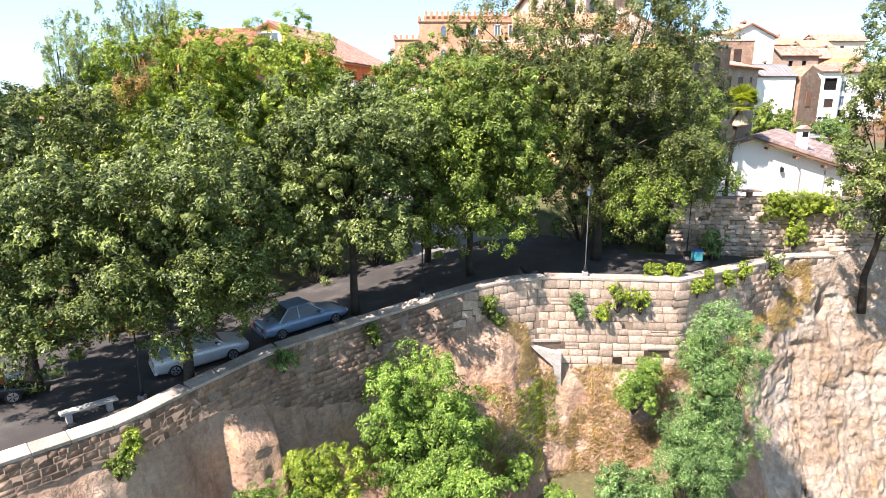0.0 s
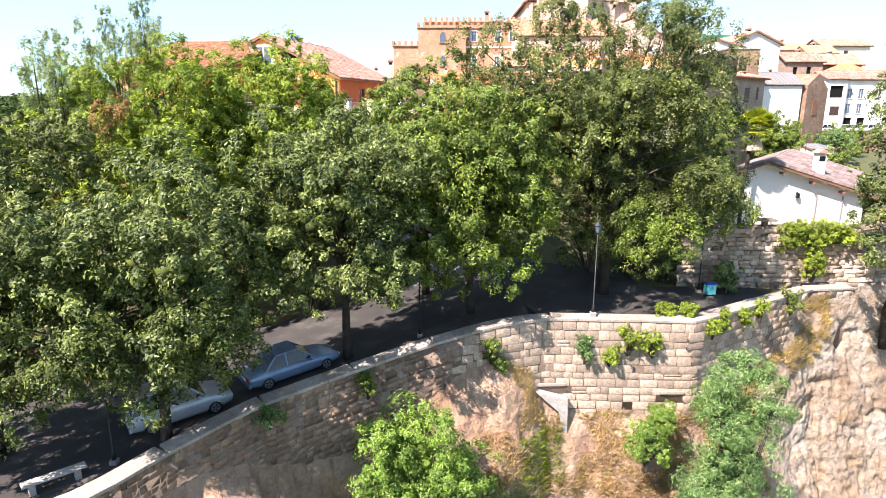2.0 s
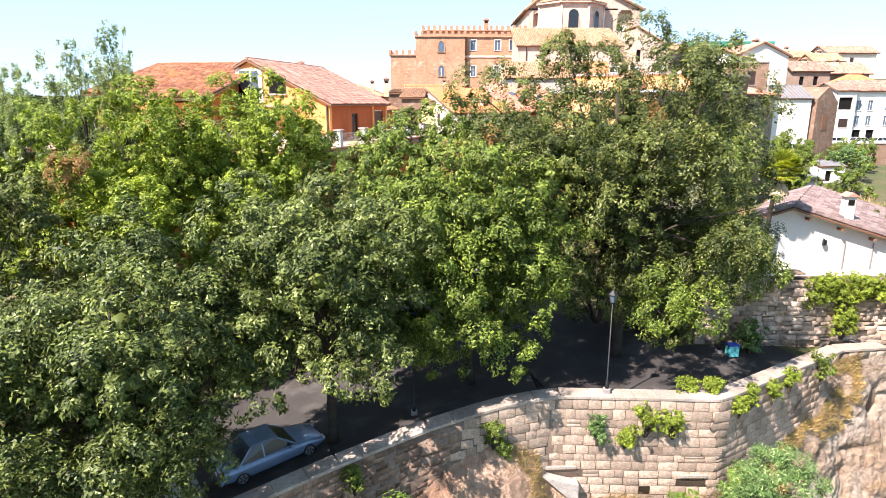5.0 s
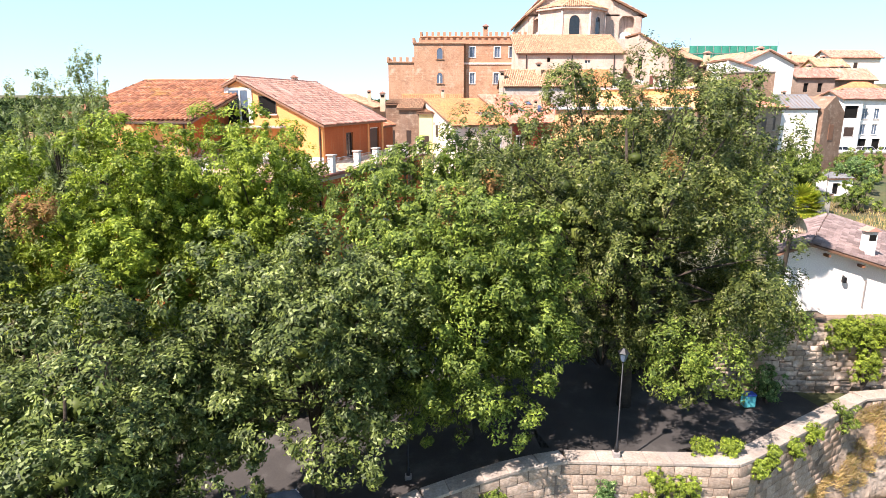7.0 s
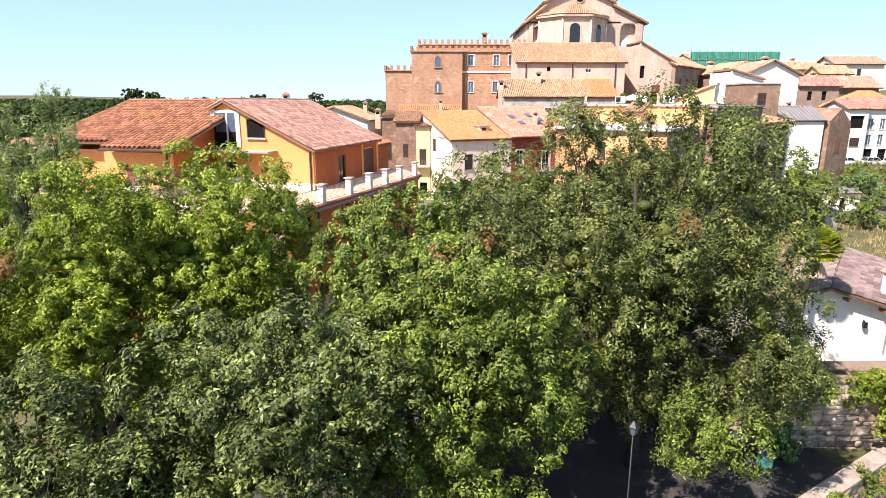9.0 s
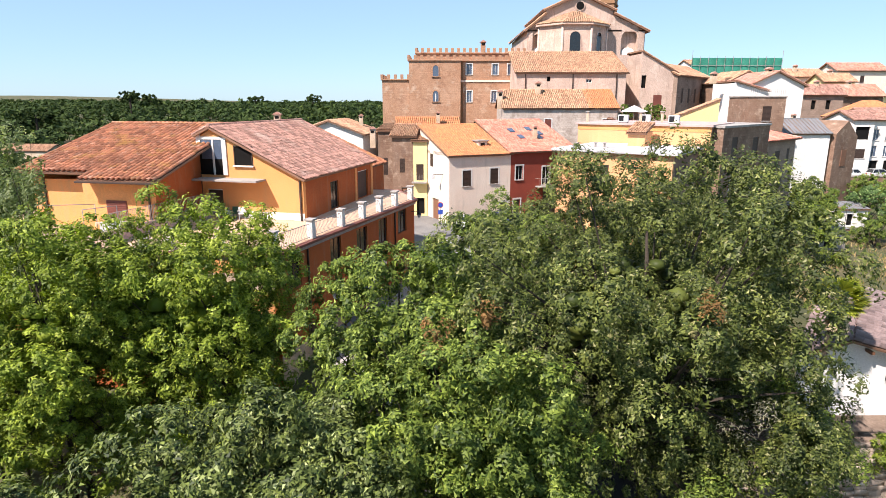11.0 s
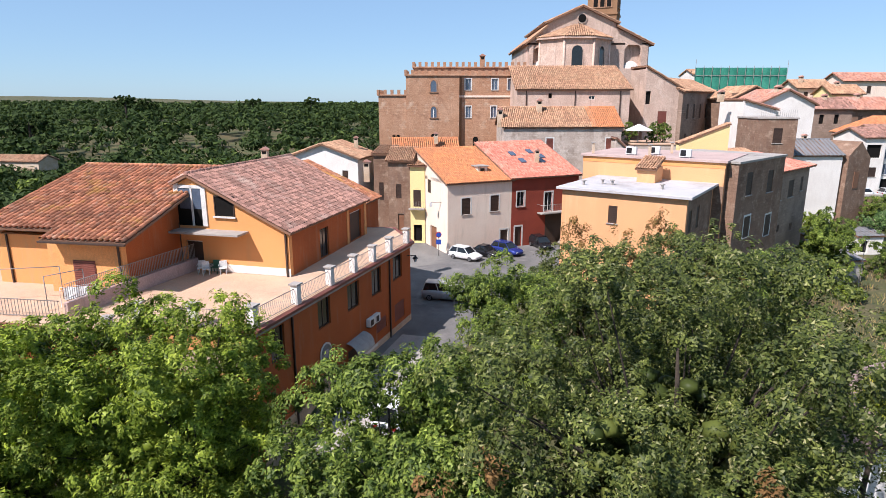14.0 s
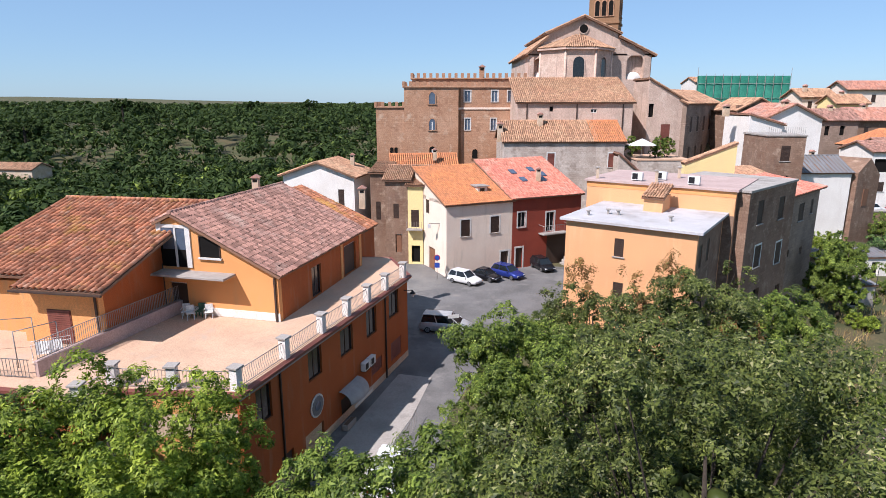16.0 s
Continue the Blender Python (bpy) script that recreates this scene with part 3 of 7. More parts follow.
            box_part("slat", (0.05, w - 0.05, 0.025, 0.047, h * (i + 0.15) / n, h * (i + 0.75) / n), mm, sh)
    if "open" in style:
        for x0, x1 in ((-w * 0.5, -0.02), (w + 0.02, w * 1.5)):
            box_part("shutter", (x0, x1, -0.05, -0.012, 0, h), M["shutter"], win, bevel=0.01)
    if "surround" in style:
        for x0, x1, q0, q1 in ((-0.16, 0, -0.02, h), (w, w + 0.16, -0.02, h), (-0.16, w + 0.16, h, h + 0.16)):
            box_part("surround", (x0, x1, -0.025, 0.05, q0, q1), M["frame_white"], win)
    if "nosill" not in style:
        box_part("sill", (-0.12, w + 0.12, -0.1, 0.1, -0.09, -0.003), M["concrete"], win, bevel=0.012)


def tiles(name, p0, along, up, left=(0, 0), right=(0, 0), pitch=0.24, row=0.4, material="tile", seed=1, arch=0.1):
    """Half-round clay tiles on a roof plane. left and right: how far the edges draw in, at the eave and at the top."""
    rng = np.random.default_rng(seed)
    p0, along, up = np.array(p0, float), np.array(along, float), np.array(up, float)
    L, S = np.linalg.norm(along), np.linalg.norm(up)
    a, b = along / L, up / S
    n = np.cross(a, b)
    if n[2] < 0:
        n = -n
    cols, rows = max(1, round(L / pitch)), max(1, round(S / row))
    ci, ri = np.meshgrid(np.arange(cols), np.arange(rows))
    ci, ri = ci.ravel(), ri.ravel()
    s = (ci + 0.5) * L / cols
    r = ri * S / rows
    f = (r + S / rows * 0.5) / S
    keep = (s > left[0] + (left[1] - left[0]) * f) & (s < L - right[0] - (right[1] - right[0]) * f)
    s, r = s[keep], r[keep]
    k = len(s)
    half = L / cols * 0.5
    s = s + rng.normal(size=k) * 0.012
    r = r + rng.normal(size=k) * 0.015
    lift = rng.uniform(0.0, 0.02, k)
    tilt = rng.normal(size=k) * 0.02
    th = np.linspace(0.05, math.pi - 0.05, 5)
    V = np.zeros((k, 10, 3))
    for e, (rr, hh, ww) in enumerate(((-0.04, 0.045, 0.86), (S / rows * 1.06, 0.012, 0.74))):
        for q, t in enumerate(th):
            x = s + math.cos(t) * half * ww + tilt * rr
            h = 0.02 + math.sin(t) * arch * 1.25 + hh + lift
            V[:, e * 5 + q] = p0 + x[:, None] * a + (r + rr)[:, None] * b + h[:, None] * n
    base = np.array([[0, 1, 6, 5], [1, 2, 7, 6], [2, 3, 8, 7], [3, 4, 9, 8]])
    q = (np.arange(k) * 10)[:, None, None] + base
    return raw_mesh(name, V.reshape(-1, 3), q.reshape(-1, 4), M[material])


def roof_plane(parent, p0, along, up, left=(0, 0), right=(0, 0), material="tile", seed=1, pitch=0.24, row=0.4, thick=0.14, name="roof"):
    """A slab of roof with its tiles on it."""
    a, b = Vector(along), Vector(up)
    p = Vector(p0)
    n = a.cross(b).normalized()
    if n.z < 0:
        n = -n
    an = a.normalized()
    c = [p + an * left[0], p + a - an * right[0], p + a + b - an * right[1], p + b + an * left[1]]
    bm = bmesh.new()
    t = [bm.verts.new(v) for v in c]
    d = [bm.verts.new(v - n * thick) for v in c]
    try:
        bm.faces.new(t)
        bm.faces.new(d[::-1])
        for i in range(4):
            bm.faces.new((t[i], d[i], d[(i + 1) % 4], t[(i + 1) % 4]))
    except ValueError:
        pass
    bmesh.ops.remove_doubles(bm, verts=bm.verts[:], dist=0.002)
    bmesh.ops.recalc_face_normals(bm, faces=bm.faces[:])
    slab = part(name, bm, M["roof_base"], parent)
    ob = attach("roof_tiles", tiles("roof_tiles", p0, along, up, left, right, pitch, row, material, seed, arch=0.05 if material == "greyroof" else max(0.1, pitch * 0.36)), slab)
    ob["kind"] = "stuff"
    return slab


def ridge(parent, a, b, material="tile", r=0.13):
    a, b = Vector(a), Vector(b)
    n = max(2, int((b - a).length / 0.4))
    bm = bmesh.new()
    for i in range(n):
        p, q = a.lerp(b, i / n), a.lerp(b, (i + 1.1) / n)
        tube(bm, [p, q], [r * 1.08, r * 0.9], 8)
    return part("ridge_tiles", bm, M[material], parent)


def house(name, label, x, y, ang, w, d, z0, z1, wall, roof, tile="tile", over=0.45, verge=None, openings=(), rise=None, group="", pitch=0.24, row=0.4, seed=1, back=True, category="house", peak=None):
    """A house. x, y: its front left corner; ang: the way its front runs; openings: (side, u, z, width, height, style), z in the world.
    roof: 'gx' ridge along the front, 'gy' ridge from front to back, 'sf' slope to the front, 'sr' slope to the right, 'sl' to the left, 'hip', 'flat'.
    peak: for 'sr', the ridge's u and z and the short left eave's u and z, in the house's own metres."""
    root = empty(name, pose(x, y, z0, 0, 0, ang), label, category, group)
    H = z1 - z0
    th = 0.4
    rise = rise if rise is not None else 0.3 * (d / 2 if roof in ("gx", "hip") else d if roof == "sf" else w / 2)
    for s in "frbl":
        if s == "b" and not back:
            continue
        o, u, length = side_frame(s, w, d)
        if s in "rl":
            o, length = (o[0] + u[0] * th, o[1] + u[1] * th), length - 2 * th
        holes = []
        for (q, a, z, ow, oh, style) in openings:
            if q == s:
                a = a - (th if s in "rl" else 0)
                holes.append(((a, a + ow, z - z0, z - z0 + oh), style))
        bm = bmesh.new()
        wall_panel(bm, length, -1.0, H, [h for h, _ in holes], th, o, u)
        wp = part("wall", bm, M[wall], root)
        for h, style in holes:
            opening(wp, o, u, h, style)
    pr = dict(material=tile, pitch=pitch, row=row)
    e = over
    if roof == "gx":
        k = rise / (d / 2)
        zt, ze = H + rise, H - k * e
        roof_plane(root, (-e, -e, ze + 0.16), (w + 2 * e, 0, 0), (0, d / 2 + e, zt - ze), seed=seed, **pr)
        roof_plane(root, (w + e, d + e, ze + 0.16), (-w - 2 * e, 0, 0), (0, -d / 2 - e, zt - ze), seed=seed + 1, **pr)
        ridge(root, (-e, d / 2, zt + 0.2), (w + e, d / 2, zt + 0.2), tile)
        for xx in (0, w - th):
            bm = bmesh.new()
            vs = [[bm.verts.new(v) for v in ((xx + q, 0, H), (xx + q, d, H), (xx + q, d / 2, zt))] for q in (0, th)]
            bm.faces.new(vs[0]); bm.faces.new(vs[1][::-1])
            for i in range(3):
                bm.faces.new((vs[0][i], vs[0][(i + 1) % 3], vs[1][(i + 1) % 3], vs[1][i]))
            part("gable", bm, M[wall], root)
    elif roof == "gy":
        k = rise / (w / 2)
        zt, ze = H + rise, H - k * e
        roof_plane(root, (-e, d + e, ze + 0.16), (0, -d - 2 * e, 0), (w / 2 + e, 0, zt - ze), seed=seed, **pr)
        roof_plane(root, (w + e, -e, ze + 0.16), (0, d + 2 * e, 0), (-w / 2 - e, 0, zt - ze), seed=seed + 1, **pr)
        ridge(root, (w / 2, -e, zt + 0.2), (w / 2, d + e, zt + 0.2), tile)
        for yy in (0, d - th):
            bm = bmesh.new()
            prism(bm, [(0, H), (w, H), (w / 2, zt)], yy, yy + th)
            part("gable", bm, M[wall], root)
    elif roof == "sf":
        k = rise / d
        roof_plane(root, (-e, -e, H - k * e + 0.16), (w + 2 * e, 0, 0), (0, d + 2 * e, rise + 2 * k * e), seed=seed, **pr)
        for xx in (0, w - th):
            bm = bmesh.new()
            vs = [[bm.verts.new(v) for v in ((xx + q, 0, H), (xx + q, d, H), (xx + q, d, H + rise))] for q in (0, th)]
            bm.faces.new(vs[0]); bm.faces.new(vs[1][::-1])
            for i in range(3):
                bm.faces.new((vs[0][i], vs[0][(i + 1) % 3], vs[1][(i + 1) % 3], vs[1][i]))
            part("gable", bm, M[wall], root)
        box_part("wall", (0, w, d - th, d, H, H + rise - 0.02), M[wall], root)
    elif roof in ("sr", "sl"):
        k = rise / w
        g_ = e if verge is None else verge
        if peak:
            pu, pz, lu, lz = peak
            ze = H - k * e + 0.16
            roof_plane(root, (w + e, -g_, ze), (0, d + 2 * g_, 0), (pu - w - e, 0, pz - ze), seed=seed, **pr)
            roof_plane(root, (lu, d + g_, lz), (0, -d - 2 * g_, 0), (pu - lu, 0, pz - lz), seed=seed + 1, **pr)
            ridge(root, (pu, -g_, pz + 0.1), (pu, d + g_, pz + 0.1), tile)
            pts = [(0, H), (w, H), (pu, pz - 0.18), (0, lz - 0.1)]
        elif roof == "sr":
            roof_plane(root, (w + e, -g_, H - k * e + 0.16), (0, d + 2 * g_, 0), (-w - e - 0.05, 0, rise + k * (e + 0.05)), seed=seed, **pr)
            pts = [(0, H), (w, H), (0, H + rise)]
        else:
            roof_plane(root, (-e, d + e, H - k * e + 0.16), (0, -d - 2 * e, 0), (w + 2 * e, 0, rise + 2 * k * e), seed=seed, **pr)
            pts = [(0, H), (w, H), (w, H + rise)]
        for yy in (0, d - th):
            bm = bmesh.new()
            prism(bm, pts, yy, yy + th)
            part("gable", bm, M[wall], root)
        if rise > 0.6 and d > 2 * th + 0.2:
            xs = (0, th) if roof == "sr" else (w - th, w)
            box_part("wall", (*xs, th, d - th, H, H + rise - k * th - 0.05), M[wall], root)
    elif roof == "hip":
        k = rise / (d / 2)
        zt, ze = H + rise, H - k * e
        run = d / 2 + e
        roof_plane(root, (-e, -e, ze + 0.16), (w + 2 * e, 0, 0), (0, run, zt - ze), (0, run), (0, run), seed=seed, **pr)
        roof_plane(root, (w + e, d + e, ze + 0.16), (-w - 2 * e, 0, 0), (0, -run, zt - ze), (0, run), (0, run), seed=seed + 1, **pr)
        roof_plane(root, (-e, d + e, ze + 0.16), (0, -d - 2 * e, 0), (run, 0, zt - ze), (0, run - 0.01), (0, run - 0.01), seed=seed + 2, **pr)
        roof_plane(root, (w + e, -e, ze + 0.16), (0, d + 2 * e, 0), (-run, 0, zt - ze), (0, run - 0.01), (0, run - 0.01), seed=seed + 3, **pr)
        ridge(root, (d / 2, d / 2, zt + 0.2), (w - d / 2, d / 2, zt + 0.2), tile)
        for cx, cy, sx in ((-e, -e, 1), (w + e, -e, -1), (-e, d + e, 1), (w + e, d + e, -1)):
            tx = d / 2 if sx > 0 else w - d / 2
            ridge(root, (cx, cy, ze + 0.2), (tx, d / 2, zt + 0.2), tile)
    else:
        box_part("roof", (-e, w + e, -e, d + e, H, H + 0.22), M[tile], root, bevel=0.03)
    return root


def chimney(x, y, z, h=1.0, w=0.5, material="white", label="small rendered chimney with a tiled cap on the roof"):
    root = empty("chimney", Matrix.Translation((x, y, z)), label, "chimney", "chimneys on the roofs")
    box_part("shaft", (-w / 2, w / 2, -w / 2, w / 2, -0.6, h), M[material], root, bevel=0.015)
    # black sheets on the shaft stand for the shade inside the slot
    box_part("slot", (-w * 0.35, w * 0.35, -w / 2 - 0.012, w / 2 + 0.012, h * 0.68, h * 0.88), M["dark"], root)
    bm = bmesh.new()
    prism(bm, [(-w * 0.75, h), (w * 0.75, h), (0, h + w * 0.45)], -w * 0.7, w * 0.7)
    part("cap", bm, M["tile_pink"], root)
    return root


# ---- roads ----
strip("road", [(-40, 15.5), (-30, 19.5), (-20, 25.3), (-12, 29.8), (-4, 34.3), (4, 37.2), (12, 36.8)], [5.6, 5.6, 5.5, 5.5, 5.4, 5.2, 3.8], 0.03, M["asphalt"], "tree-shaded grey asphalt road along the parapet", 90)
strip("street", [(1.4, 40.5), (0.8, 44), (-3.2, 50), (-2.2, 58), (0.4, 66), (4, 76), (6.5, 88), (8.5, 96)], [3.4, 3.4, 3.6, 3.9, 4.2, 7, 10, 12], 0.045, M["street"], "grey asphalt street climbing to the small square", 90)
strip("lane", [(1, 85), (-2.5, 92), (-4.5, 100), (-6, 112)], [4, 2.6, 2.0, 1.8], 0.06, M["cobble"], "narrow stone-paved lane between old houses", 40)

# ---- retaining wall and cliff ----
WCUM = np.concatenate([[0], np.cumsum(np.hypot(np.diff(WX), np.diff(WY)))])
WLEN = WCUM[-1]
STONE_FOOT = ([-30, -14, -12, -9.5, -6, -4, -1, 1.0, 2.2, 4.2, 5.0, 7, 11, 14, 19, 21, 24.5], [-1.4, -1.3, -1.4, -1.7, -3.4, -3.8, -2.9, -1.6, -1.7, -2.6, -3.9, -5.0, -5.1, -4.9, -3.6, -0.9, -0.2])


def wall_frame(s):
    """Place on the wall's top line, the way along it and the way outward, s metres along it."""
    def at(q):
        return np.array([np.interp(q, WCUM, WX), np.interp(q, WCUM, WY), np.interp(q, WCUM, WZ)])
    p, a, b = at(s), at(max(s - 0.35, 0)), at(min(s + 0.35, WLEN))
    u = Vector((b[0] - a[0], b[1] - a[1], 0)).normalized()
    return Vector(p), u, Vector((u.y, -u.x, 0))


inner = []
for s in np.linspace(0, float(np.interp(16.5, WX, WCUM)), 40):
    p, u, o = wall_frame(s)
    inner.append((p.x - o.x * 2.9, p.y - o.y * 2.9))
strip("pavement", inner, 2.15, 0.02, M["asphalt"], "grey asphalt verge behind the parapet", 120)
strip("pavement", [(-5.0, 48.5), (-3.9, 52.5), (-2.3, 57.4), (-0.8, 63.0)], [1.5, 1.6, 1.6, 1.3], 0.07, M["paving"], "pale sunlit pavement beside the street", 50)

strip("pavement", [(9.0, 34.2), (15.0, 35.7), (19.2, 36.9)], [2.6, 2.0, 0.9], 0.035, M["asphalt"], "grey asphalt apron under the upper wall", 40)
strip("terrace_floor", [(15.9, 40.5), (29.5, 40.5)], 1.98, 0.04, M["mortar"], "pale trodden earth terrace before the cottage", 30)

n = 160
vs = []
for s in np.linspace(0, WLEN, n):
    p, u, o = wall_frame(s)
    for off, dz in ((0.01, -5.8), (0.01, -0.12), (-0.7, -0.12), (-0.7, -5.8)):
        q = p + o * off
        vs.append((q.x, q.y, q.z + dz))
k = np.arange(n * 4).reshape(n, 4)
q = np.concatenate([np.stack([k[:-1, i], k[1:, i], k[1:, (i + 1) % 4], k[:-1, (i + 1) % 4]], -1) for i in range(4)])
retaining = new("retaining_wall", raw_mesh("retaining_wall", vs, q, M["mortar"]))
tagged(retaining, "old tuff block retaining wall with a parapet above the ravine", "wall", kind="structure")


def cliff_sheet(name, s0, s1, n, hN, material, label):
    vs = np.zeros((n, hN, 3))
    for i, s in enumerate(np.linspace(s0, s1, n)):
        p, u, o = wall_frame(min(s, WLEN))
        p = p + u * max(0, s - WLEN)
        top = float(np.interp(p.x, *STONE_FOOT))
        big = float(step(16, 20, p.x))
        for j in range(hN):
            h = j / (hN - 1)
            z = p.z + top + 0.25 - h * (11.5 + 6 * big)
            lean = 0.05 + 3.4 * h ** 1.1 + 3.0 * max(0, h - 0.5) * (1 - 0.5 * big)
            fr = noise.fractal((p.x * 0.3, z * 0.16, 3.0 + 0.3 * p.y), 0.9, 2.1, 6)
            a = fr * 0.5 + noise.noise((p.x * 1.9, z * 0.22, 7.0)) * 0.16 * (1 - big) + noise.noise((p.x * 2.6, z * 2.2, 17.0)) * 0.07
            if big > 0:
                q4 = noise.voronoi((p.x * 0.33 + 0.1 * z, z * 0.22 + 0.2 * fr, 31.0))[0]
                edge = max(0.0, 1 - (q4[1] - q4[0]) * 16)
                a += big * (0.2 * (0.5 - q4[0]) - 0.16 * edge + 0.13 * noise.noise((p.x * 0.4, z * 1.6, 41.0)) + 0.1 * noise.noise((p.x * 2.1, z * 1.3, 43.0)) + 0.1 * noise.noise((p.x * 3.4, z * 2.6, 45.0)) + 0.05 * noise.noise((p.x * 7, z * 6, 46.0)))
            # lump of rock left standing below the parapet
            a += 1.2 * float(step(-9.5, -9.3, p.x) * (1 - step(-8.0, -7.8, p.x))) * float(step(-1.6, -2.4, z)) + 0.5 * math.exp(-((p.x - 2.8) / 0.9) ** 2)
            # hollows worn into the face
            a -= 1.9 * math.exp(-(((p.x + 7.1) / 0.33) ** 2 + ((z + 2.6) / 0.75) ** 2) ** 2)
            a -= 1.3 * math.exp(-(((p.x - 24.0) / 0.4) ** 2 + ((z + 2.5) / 0.75) ** 2) * 1.5) * big
            amp = min(1, h * 9)
            q = p + o * (lean + a * amp * 0.85 - 0.12 * (1 - amp))
            vs[i, j] = (q.x, q.y, z)
    k = np.arange(n * hN).reshape(n, hN)
    q = np.stack([k[:-1, :-1], k[1:, :-1], k[1:, 1:], k[:-1, 1:]], -1).reshape(-1, 4)[:, ::-1]
    return tagged(new(name, raw_mesh(name, vs.reshape(-1, 3), q, material, True)), label, "cliff", kind="structure")


S17 = float(np.interp(17.5, WX, WCUM))
cliff = cliff_sheet("cliff", 0, S17, 400, 95, M["rock"], "reddish brown tuff rock face with vertical tool marks below the wall")
cliff_right = cliff_sheet("rock_face", S17 - 0.05, WLEN + 14, 220, 140, M["rock_pale"], "pale cream tuff rock face with cracks and a small cave")


# ---- trees ----
def gz(x, y):
    return land_z(x, y)


def rooted(name, label, x, y, centre, radii, leaves, material, seed, **kw):
    return tree(name, label, (x, y, gz(x, y)), 0, centre, radii, leaves, material, seed, **kw)


OAK = "holm oaks along the parapet"
rooted("holm_oak", "dense dark green holm oak beside the parapet wall", -17.5, 24.0, (-16.8, 23.2, 4.4), (5.2, 5.0, 5.4), 50000, "holm", 11, leaf=0.21, n_lobes=190, lobe=0.95, low=-1, group=OAK, extra=[("holm", (-15.8, 21.2, 1.6), (2.0, 1.2, 1.6), 5000), ("holm", (-18.6, 20.6, 2.0), (2.0, 1.2, 1.8), 5000)])
rooted("holm_oak", "dense dark green holm oak over two parked cars", -10.9, 23.9, (-10.4, 24.3, 4.9), (4.8, 5.0, 5.3), 54000, "holm", 12, leaf=0.21, n_lobes=190, lobe=0.95, low=-1, group=OAK, extra=[("holm", (-11.8, 20.9, 3.0), (1.6, 1.0, 1.8), 5000), ("holm", (-8.9, 22.0, 3.3), (1.4, 1.0, 1.5), 4000)])
rooted("holm_oak", "dense holm oak with a dark trunk beside the parapet wall", -4.5, 29.6, (-4.6, 28.8, 6.4), (4.6, 4.9, 5.4), 52000, "holm", 13, leaf=0.22, n_lobes=180, lobe=0.95, low=-0.8, group=OAK)
rooted("holm_oak", "holm oak with fresh light green shoots behind the wall", 1.6, 33.2, (1.2, 32.0, 7.0), (4.4, 4.6, 6.0), 54000, "bush", 14, leaf=0.22, n_lobes=190, lobe=0.95, low=-0.9, group=OAK, extra=[("dry", (0.7, 32.0, 11.3), (0.5, 0.4, 0.7), 420), ("dry", (2.2, 32.3, 12.4), (0.35, 0.3, 1.0), 420), ("bush", (1.0, 28.6, 6.2), (1.6, 0.9, 2.2), 2500)])
rooted("holm_oak", "tall broad holm oak with a dusty olive green crown", 9.4, 36.0, (8.5, 35.8, 10.1), (9.5, 6.9, 8.3), 126000, "olive", 15, leaf=0.2, n_lobes=380, lobe=1.05, trunk=0.3, low=-1, group=OAK, tall=1.25, extra=[("dry", (8.26, 29.5, 13.2), (0.35, 0.3, 0.6), 240), ("pale_twig", (8.9, 28.9, 9.6), (0.3, 0.25, 0.6), 160), ("pale_twig", (9.9, 29.2, 10.3), (0.6, 0.25, 0.3), 160), ("bush", (4.8, 30.3, 7.5), (1.8, 1.0, 3.0), 4500), ("olive", (13.2, 31.8, 6.9), (2.6, 1.8, 2.2), 9000), ("bush", (10.4, 31.0, 5.6), (2.2, 1.4, 1.6), 6000), ("bush", (15.4, 34.6, 6.6), (1.8, 1.8, 2.4), 7000)])
BACK = "trees behind the road"
rooted("lime_tree", "bright yellow-green broadleaf tree in front of the orange house", -9.0, 40.5, (-10.4, 39.2, 9.3), (5.6, 5.4, 6.9), 64000, "lime", 21, leaf=0.22, n_lobes=230, lobe=1.0, low=-1, group=BACK)
for i, (tx, ty, tr, tz) in enumerate([(-22.0, 42.4, 4.6, 9.2), (-15.2, 42.8, 4.6, 8.9), (-10.2, 43.6, 2.8, 5.2), (-23.2, 40.6, 4.2, 6.9)]):
    rooted("broadleaf_tree", "leafy light green tree below the terrace wall", tx, ty, (tx, ty, tz), (tr, 2.8, 4.6), 28000, "lime" if i != 1 else "bush", 36 + i, leaf=0.27, n_lobes=70, lobe=0.95, low=-0.95, group=BACK)
rooted("broadleaf_tree", "light green rounded tree standing behind the road", -1.0, 38.0, (-0.9, 36.8, 8.6), (4.8, 4.6, 6.1), 48000, "bush", 22, leaf=0.24, n_lobes=160, lobe=0.95, group=BACK)
rooted("broadleaf_tree", "olive green tree at the shaded end of the road", -21.0, 33.0, (-21.2, 31.8, 5.6), (5.4, 5.0, 6.0), 40000, "olive", 23, leaf=0.25, n_lobes=140, lobe=1.0, group=BACK)
rooted("broadleaf_tree", "mid green tree between the road and the orange house", -15.2, 38.0, (-15.4, 36.8, 8.9), (5.4, 5.2, 6.9), 54000, "lime", 24, leaf=0.22, n_lobes=180, lobe=1.0, low=-1, group=BACK, extra=[("dry", (-16.6, 33.5, 10.8), (1.6, 1.3, 1.2), 1500)])
rooted("broadleaf_tree", "olive green tree with whitish tips beside the square", 12.6, 45.0, (12.4, 44.6, 8.6), (5.2, 5.0, 6.6), 44000, "olive", 25, leaf=0.25, n_lobes=160, lobe=1.0, group=BACK)
rooted("broadleaf_tree", "dense green tree at the corner of the street", 5.2, 50.4, (5.2, 51.6, 7.6), (4.6, 4.4, 6.2), 46000, "bush", 27, leaf=0.23, n_lobes=150, lobe=0.9, group=BACK)
